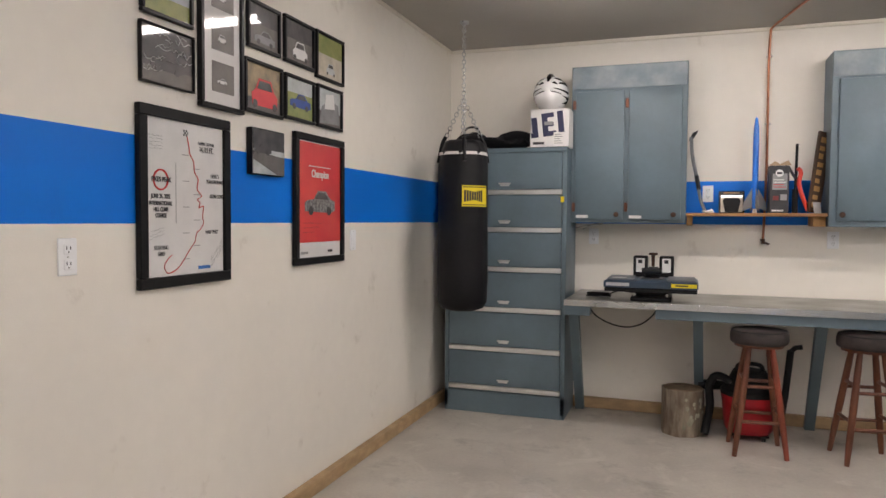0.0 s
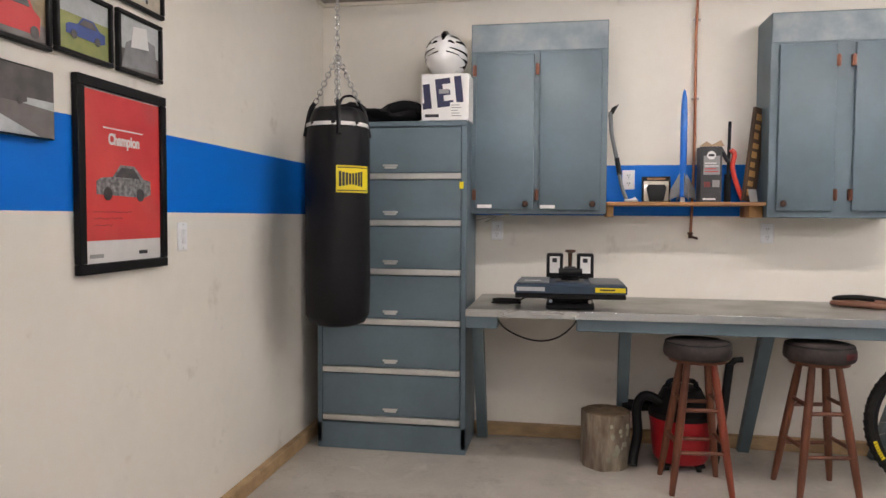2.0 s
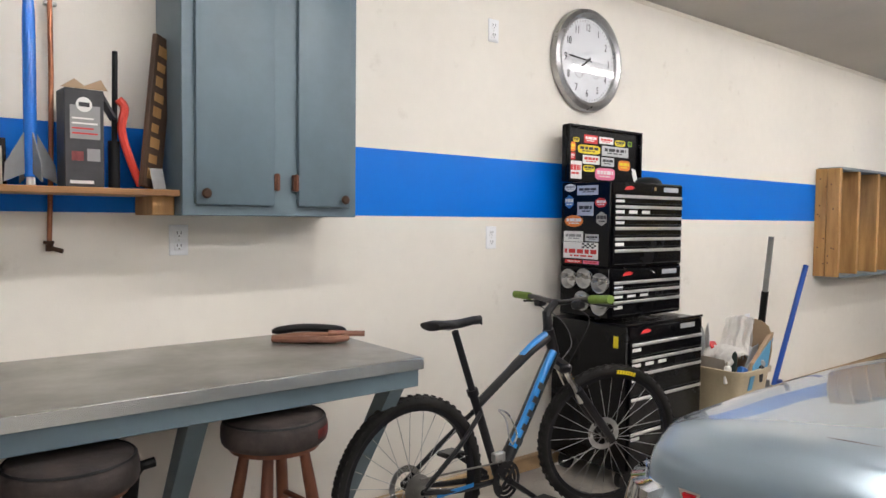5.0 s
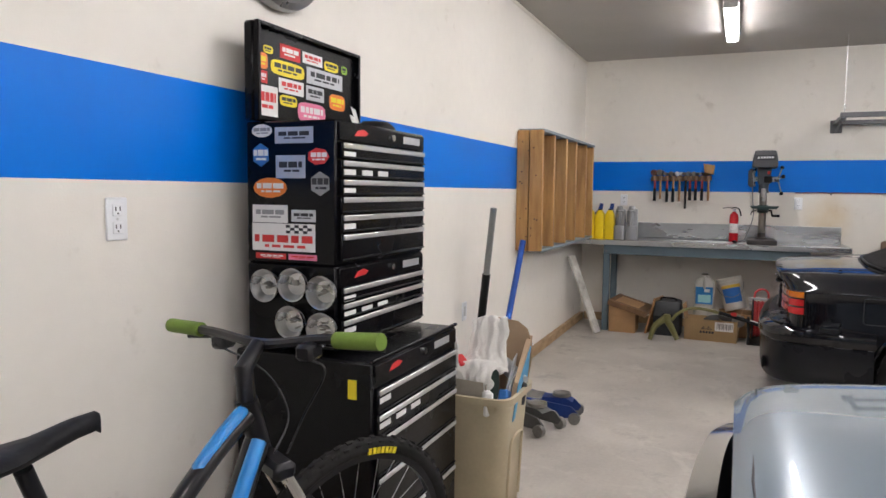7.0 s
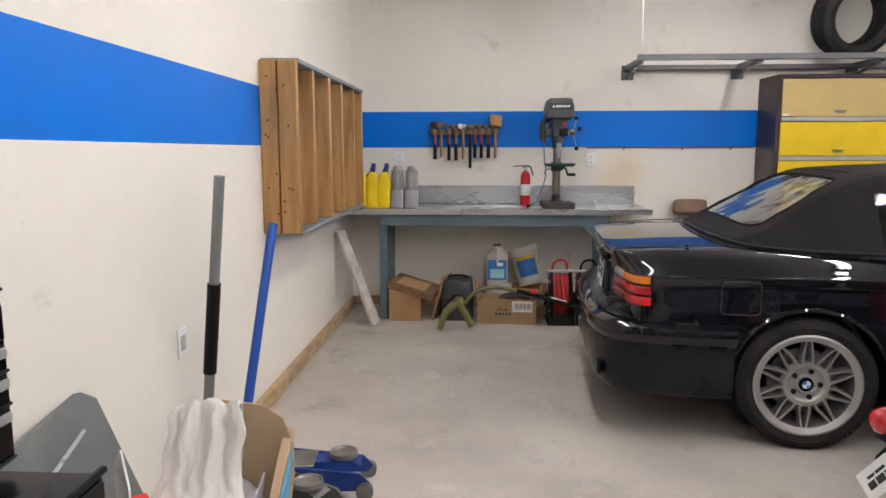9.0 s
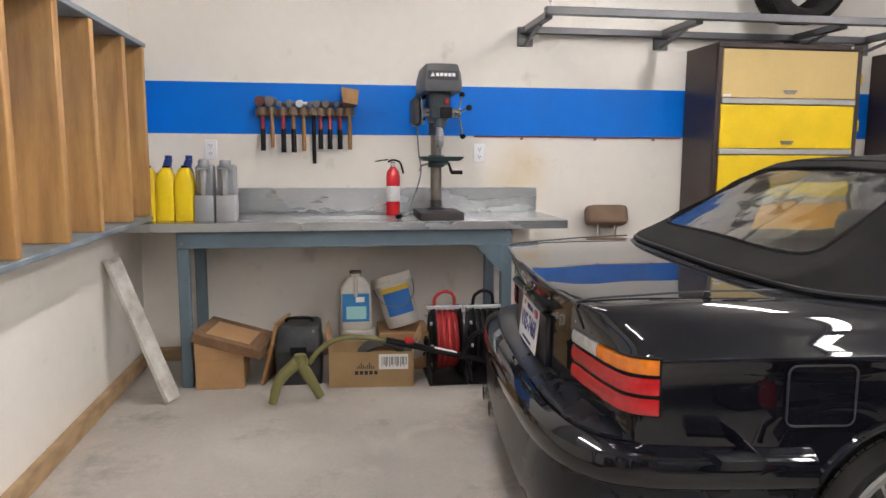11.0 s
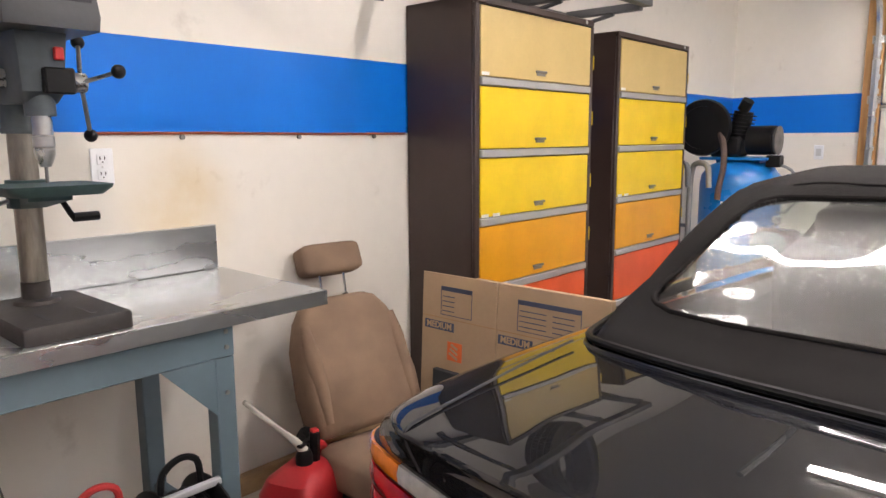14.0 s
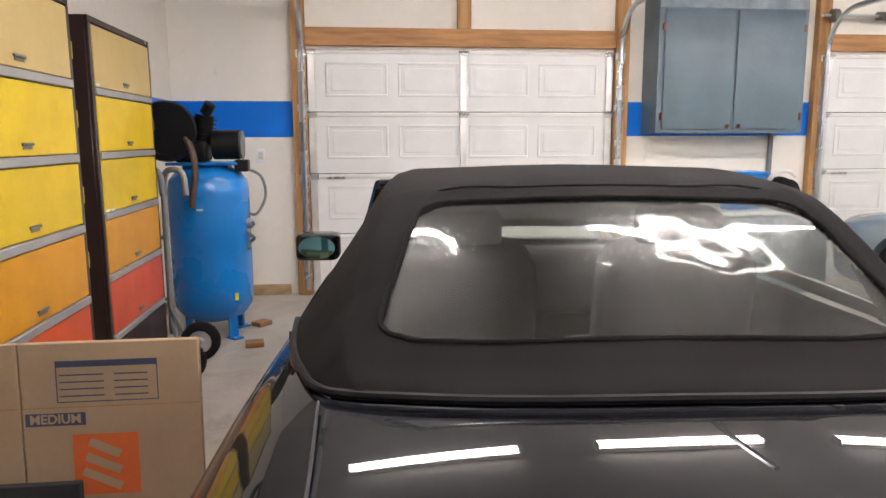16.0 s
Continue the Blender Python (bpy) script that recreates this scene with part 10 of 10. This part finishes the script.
# ---- south-east corner: compressor, hand truck; counter between the doors ----
CBLUE = mat("compressor_blue", (0.003, 0.19, 0.58), 0.28, var=0.06, scale=3, bump=0.03, coat=0.3)
ac = thing("air_compressor", pose(9.97, -6.28, 0, 0, 0, 0), "upright blue air compressor with black pump", "compressor")
part("tank", lathe(BM(), [(0, 0.10), (0.12, 0.11), (0.21, 0.15), (0.26, 0.22), (0.27, 0.30), (0.27, 1.02), (0.26, 1.09), (0.21, 1.155), (0.12, 1.19), (0, 1.20)], 48), CBLUE, ac, "blue steel tank")
for k in range(4):
    a = math.pi / 4 + k * math.pi / 2
    ft = BM()
    box(ft, 0.17, 0.27, -0.035, 0.035, 0.0, 0.012, m=pose(0, 0, 0, 0, 0, math.degrees(a)))
    box(ft, 0.20, 0.215, -0.035, 0.035, 0.012, 0.2, m=pose(0, 0, 0, 0, 0, math.degrees(a)))
    part("foot", ft, CBLUE, ac)
part("top_plate", box(BM(), -0.22, 0.24, -0.16, 0.16, 1.195, 1.215, 0.004), CBLUE, ac)
part("plate_post", box(BM(), -0.15, 0.15, -0.08, 0.08, 1.15, 1.195, 0.004), CBLUE, ac)
pu = BM()
box(pu, -0.02, 0.20, -0.10, 0.10, 1.2155, 1.36, 0.02)
cyl(pu, (0.03, 0.0, 1.34), (0.0, 0.0, 1.53), 0.065, seg=20)
cyl(pu, (0.14, 0.0, 1.34), (0.18, 0.0, 1.53), 0.065, seg=20)
for k in range(6):
    part("cooling_fin", cyl(BM(), (0.028 - k * 0.005, 0, 1.37 + k * 0.026), (0.027 - k * 0.005, 0, 1.378 + k * 0.026), 0.088, seg=20), BLACKP, ac)
    part("cooling_fin", cyl(BM(), (0.146 + k * 0.006, 0, 1.37 + k * 0.026), (0.147 + k * 0.006, 0, 1.378 + k * 0.026), 0.088, seg=20), BLACKP, ac)
part("pump", pu, BLACKP, ac, "black finned pump")
part("belt_guard", lathe(BM(), [(0.15, -0.03), (0.19, -0.03), (0.20, 0), (0.19, 0.03), (0.15, 0.03)], 32, Matrix.Translation((0.22, 0.16, 1.42)) @ pose(0, 0, 0, 90, 0, 0), True), BLACKP, ac)
part("flywheel", lathe(BM(), [(0.0, -0.02), (0.15, -0.02), (0.15, 0.02), (0.0, 0.02)], 28, Matrix.Translation((0.22, 0.16, 1.42)) @ pose(0, 0, 0, 90, 0, 0)), BLACKP, ac)
part("motor", cyl(BM(), (-0.22, 0.0, 1.33), (-0.05, 0.0, 1.33), 0.10, seg=24), BLACKP, ac, "black electric motor")
part("motor_cap", lathe(BM(), [(0, 0), (0.09, 0), (0.1, -0.02), (0, -0.03)], 20, Matrix.Translation((-0.225, 0, 1.33)) @ pose(0, 0, 0, 0, 90, 0)), DULLST, ac)
part("air_filter", cyl(BM(), (-0.02, 0.08, 1.54), (-0.06, 0.10, 1.60), 0.04, seg=16), BLACKP, ac)
part("pressure_switch", box(BM(), -0.29, -0.20, 0.02, 0.12, 1.15, 1.23, 0.008), BLACKP, ac)
part("discharge_pipe", tube(BM(), spline([(0.15, 0.10, 1.45), (0.05, 0.22, 1.30), (0.02, 0.285, 1.15), (0.04, 0.29, 1.02), (0.05, 0.285, 0.93)], 6), 0.022, 8), mat("corroded_pipe", (0.16, 0.11, 0.09), 0.6, 0.4, var=0.2, bump=0.1), ac, "brown discharge pipe")
part("gauge_line", tube(BM(), spline([(-0.24, 0.06, 1.18), (-0.36, 0.05, 1.12), (-0.39, 0.05, 0.98), (-0.33, 0.06, 0.86), (-0.27, 0.06, 0.86)], 6), 0.010, 6), GREYPL, ac)
part("regulator", cyl(BM(), (-0.265, 0.06, 0.80), (-0.30, 0.07, 0.80), 0.03, seg=16), SILVI, ac)
part("coiled_hose", tube(BM(), [(-0.285 + 0.02 * math.sin(k * 0.5), 0.09 + 0.03 * math.cos(k * 0.5), 0.62 + k * 0.008) for k in range(24)], 0.012, 6), GREYPL, ac)
part("warning_label", box(BM(), -0.20, -0.16, 0.18, 0.19, 0.28, 0.33, m=pose(0, 0.012, 0, 0, 0, 0)), YELI, ac)
part("tank_label", box(BM(), -0.01, 0.03, 0.268, 0.272, 0.90, 0.915), PAPER, ac)
for k, (x, y) in enumerate(((9.75, -6.02), (9.82, -6.47))):
    wbk = thing("wood_block", pose(x, y, 0.0, 0, 0, 10 + 40 * k), "short brown wood block on the floor", "wood block", "wood blocks")
    part("block", box(BM(), -0.14, -0.02, 0.07, 0.17, 0, 0.035, 0.004), SHELFW, wbk)
ht = thing("hand_truck", pose(10.24, -5.86, 0, 0, 0, 0), "grey hand truck with rubber tyres by the cabinet", "hand truck")
for s in (-0.08, 0.06):
    part("upright", tube(BM(), spline([(s, 0.0, 0.12), (s, 0.0, 0.9), (s - 0.01, 0.0, 1.12), (s - 0.05, 0.02, 1.18), (s - 0.13, 0.04, 1.16), (s - 0.15, 0.05, 1.02)], 5), 0.019, 10), mat("aged_grey_tube", (0.36, 0.36, 0.35), 0.45, 0.5, var=0.15, bump=0.04) if s < 0 else GREYPL, ht)
for z in (0.35, 0.75):
    part("cross_bar", cyl(BM(), (-0.08, 0, z), (0.06, 0, z), 0.012, seg=8), GREYPL, ht)
part("axle", cyl(BM(), (-0.30, 0.20, 0.12), (-0.30, 0.62, 0.12), 0.012, seg=8), DULLST, ht)
for y, z in ((0.26, 0.5), (0.56, 0.12)):
    part("axle_arm", tube(BM(), [(-0.08, 0.0, 0.2 + 0.2 * z), (-0.2, y * 0.6, 0.15), (-0.30, y, 0.12)], 0.014, 8), GREYPL, ht)
for y in (0.20, 0.62):
    wt_ = tyre_mesh(0.12, 0.07, 0.06, 32, 28)
    wt_.transform(Matrix.Translation((-0.30, y, 0.12)) @ pose(0, 0, 0, 90, 0, 0))
    w_ = part("wheel", wt_, RUBBER, ht, "small black rubber tyre")
    part("wheel_rim", lathe(BM(), [(0, -0.028), (0.02, -0.028), (0.025, -0.012), (0.055, -0.014), (0.07, -0.024), (0.07, 0.024), (0.055, 0.014), (0.025, 0.012), (0.02, 0.028), (0, 0.028)], 24, Matrix.Translation((-0.30, y, 0.12)) @ pose(0, 0, 0, 90, 0, 0)), SILVI, w_)
part("toe_plate", box(BM(), -0.09, 0.08, -0.012, 0.14, 0.0, 0.008, 0.002), DULLST, ht)

ct = thing("counter_cabinet", pose(4.80, -7.49, 0), "grey base cabinet with a white worktop", "cabinet")
part("carcass", box(BM(), 0.02, 1.68, 0, 0.50, 0.0, 0.715, 0.005), GREYP, ct)
part("worktop", box(BM(), 0.0, 1.70, 0, 0.54, 0.7155, 0.75, 0.006), WHITE, ct, "white worktop")
for k in range(3):
    d_ = part("cabinet_door", box(BM(), 0.04 + k * 0.55, 0.56 + k * 0.55, 0.5005, 0.518, 0.06, 0.68, 0.004), GREYP, ct)
    part("knob", lathe(BM(), [(0, 0.024), (0.014, 0.02), (0.008, 0.008), (0.008, 0), (0, 0)], 12, Matrix.Translation((0.10 + k * 0.55, 0.518, 0.60)) @ pose(0, 0, 0, -90, 0, 0)), BRONZE, d_)
tt = thing("blue_tote", pose(5.53, -7.22, 0.751), "bright blue plastic tote on the counter", "storage box")
tb3 = BM()
loft(tb3, [rounded(0.14, 0.12, 0.03, 0, 3), rounded(0.155, 0.135, 0.03, 0.29, 3)])
part("tote_body", tb3, CBLUE, tt)
part("tote_lid", box(BM(), -0.165, 0.165, -0.145, 0.145, 0.2905, 0.32, 0.008), CBLUE, tt)
part("lid_handle", box(BM(), -0.03, 0.03, -0.01, 0.01, 0.3205, 0.34, 0.004), PAPER, tt)
bgk = thing("black_bag", pose(5.15, -7.22, 0.751), "black tool bag with a white strap", "bag")
b4 = BM()
bmesh.ops.create_icosphere(b4, subdivisions=3, radius=1)
for v in b4.verts:
    v.co = Vector((v.co.x * 0.15, v.co.y * 0.12, (v.co.z * 0.5 + 0.5) * 0.26)) * (1 + 0.25 * noise.noise(v.co * 2.3 + Vector((9, 2, 0))))
    v.co.z = max(v.co.z, 0)
part("bag_body", b4, CLOTHB, bgk, sharp=70)
part("strap", tube(BM(), spline([(0.16, 0.0, 0.18), (0.12, 0.05, 0.29), (0.0, 0.06, 0.32), (-0.1, 0.05, 0.27)], 5), 0.018, 8), PAPER, bgk)
cdt = thing("wall_conduit", pose(5.12, -7.50, 0.752), "grey pipe rising from counter to cupboard", "pipe")
part("pipe", cyl(BM(), (0, 0, 0), (0, 0, 0.652), 0.022, seg=12), GREYPL, cdt)
mc = thing("mini_motorcycle", pose(6.67, -2.50, 0, 0, 0, 187), "small black and red motorcycle parked between the cars", "motorcycle")
# axes: y forward from the tail lamp, x to its right
for yy, nm in ((0.26, "rear_wheel"), (1.26, "front_wheel")):
    wt_ = tyre_mesh(0.21, 0.13, 0.09, 40, 48)
    wt_.transform(Matrix.Translation((0, yy, 0.21)) @ pose(0, 0, 0, 0, 90, 0))
    w_ = part(nm, wt_, RUBBER, mc, "small black tyre")
    part("wheel_rim", lathe(BM(), [(0.02, -0.03), (0.12, -0.03), (0.135, -0.034), (0.135, 0.034), (0.12, 0.03), (0.02, 0.03)], 32, Matrix.Translation((0, yy, 0.21)) @ pose(0, 0, 0, 0, 90, 0), True), DULLST, w_)
fe = BM()
loft(fe, [[(-0.06, 0.26 - r_ * math.cos(a), 0.21 + r_ * math.sin(a)), (0.06, 0.26 - r_ * math.cos(a), 0.21 + r_ * math.sin(a)), (0.055, 0.26 - (r_ + 0.006) * math.cos(a), 0.21 + (r_ + 0.006) * math.sin(a)), (-0.055, 0.26 - (r_ + 0.006) * math.cos(a), 0.21 + (r_ + 0.006) * math.sin(a))] for r_, a in ((0.245, 0.35 + 0.16 * k) for k in range(11))])
part("rear_fender", fe, BLACKP, mc)
part("lamp_bracket", box(BM(), -0.05, 0.05, -0.01, 0.09, 0.395, 0.425, 0.006), BLACKP, mc)
part("tail_lamp", lathe(BM(), [(0, 0.045), (0.02, 0.042), (0.038, 0.028), (0.046, 0.006), (0.046, -0.02), (0, -0.02)], 24, Matrix.Translation((0, -0.01, 0.468)) @ pose(0, 0, 0, 90, 0, 0)), LRED, mc, "round red tail lamp")
part("plate_stay", tube(BM(), [(0, 0.04, 0.40), (0, -0.02, 0.34), (0.02, -0.03, 0.26)], 0.010, 8), BLACKP, mc)
nplate = part("plate_sheet", box(BM(), -0.05, 0.05, -0.002, 0.002, -0.07, 0.07, 0.001, m=Matrix.Translation((0.035, -0.04, 0.29)) @ pose(0, 0, 0, -20, 30, 0)), PAPER, mc, "white number plate hanging askew")
pw = scrawl(BM(), -0.055, 0.055, -0.022, 0.022, -0.0032, -0.0024, 5)
pw.transform(Matrix.Translation((0.035, -0.04, 0.29)) @ pose(0, 0, 0, -20, 30, 0) @ Matrix.Rotation(radians(90), 4, "Y"))
part("plate_marks", pw, INK, nplate)
part("seat", cushion(BM(), 0.09, 0.24, 0.045, Matrix.Translation((0, 0.36, 0.56))), BLACKV, mc, "black padded seat", 60)
part("fuel_tank", cushion(BM(), 0.10, 0.17, 0.085, Matrix.Translation((0, 0.74, 0.58)), 4), CANR, mc, "red fuel tank", 60)
part("engine_block", box(BM(), -0.09, 0.09, 0.52, 0.86, 0.20, 0.44, 0.03, seg=2), DULLST, mc)
part("frame_rail", tube(BM(), spline([(0, 0.05, 0.44), (0, 0.36, 0.50), (0, 0.75, 0.50), (0, 1.02, 0.66)], 5), 0.018, 8), BLACKP, mc)
for x in (-0.07, 0.07):
    part("fork_leg", tube(BM(), [(x, 1.26, 0.21), (x, 1.02, 0.74)], 0.016, 8), STEEL, mc)
    part("swing_arm", tube(BM(), [(x, 0.26, 0.21), (x, 0.56, 0.30)], 0.016, 8), BLACKP, mc)
part("handlebar", tube(BM(), spline([(-0.32, 0.90, 0.86), (-0.14, 0.98, 0.83), (0, 1.01, 0.77), (0.14, 0.98, 0.83), (0.32, 0.90, 0.86)], 5), 0.011, 8), STEEL, mc)
for x in (-0.26, 0.26):
    part("grip", cyl(BM(), (x * 0.92, 0.918, 0.853), (x * 1.25, 0.895, 0.862), 0.017, seg=10), BLACKP, mc)
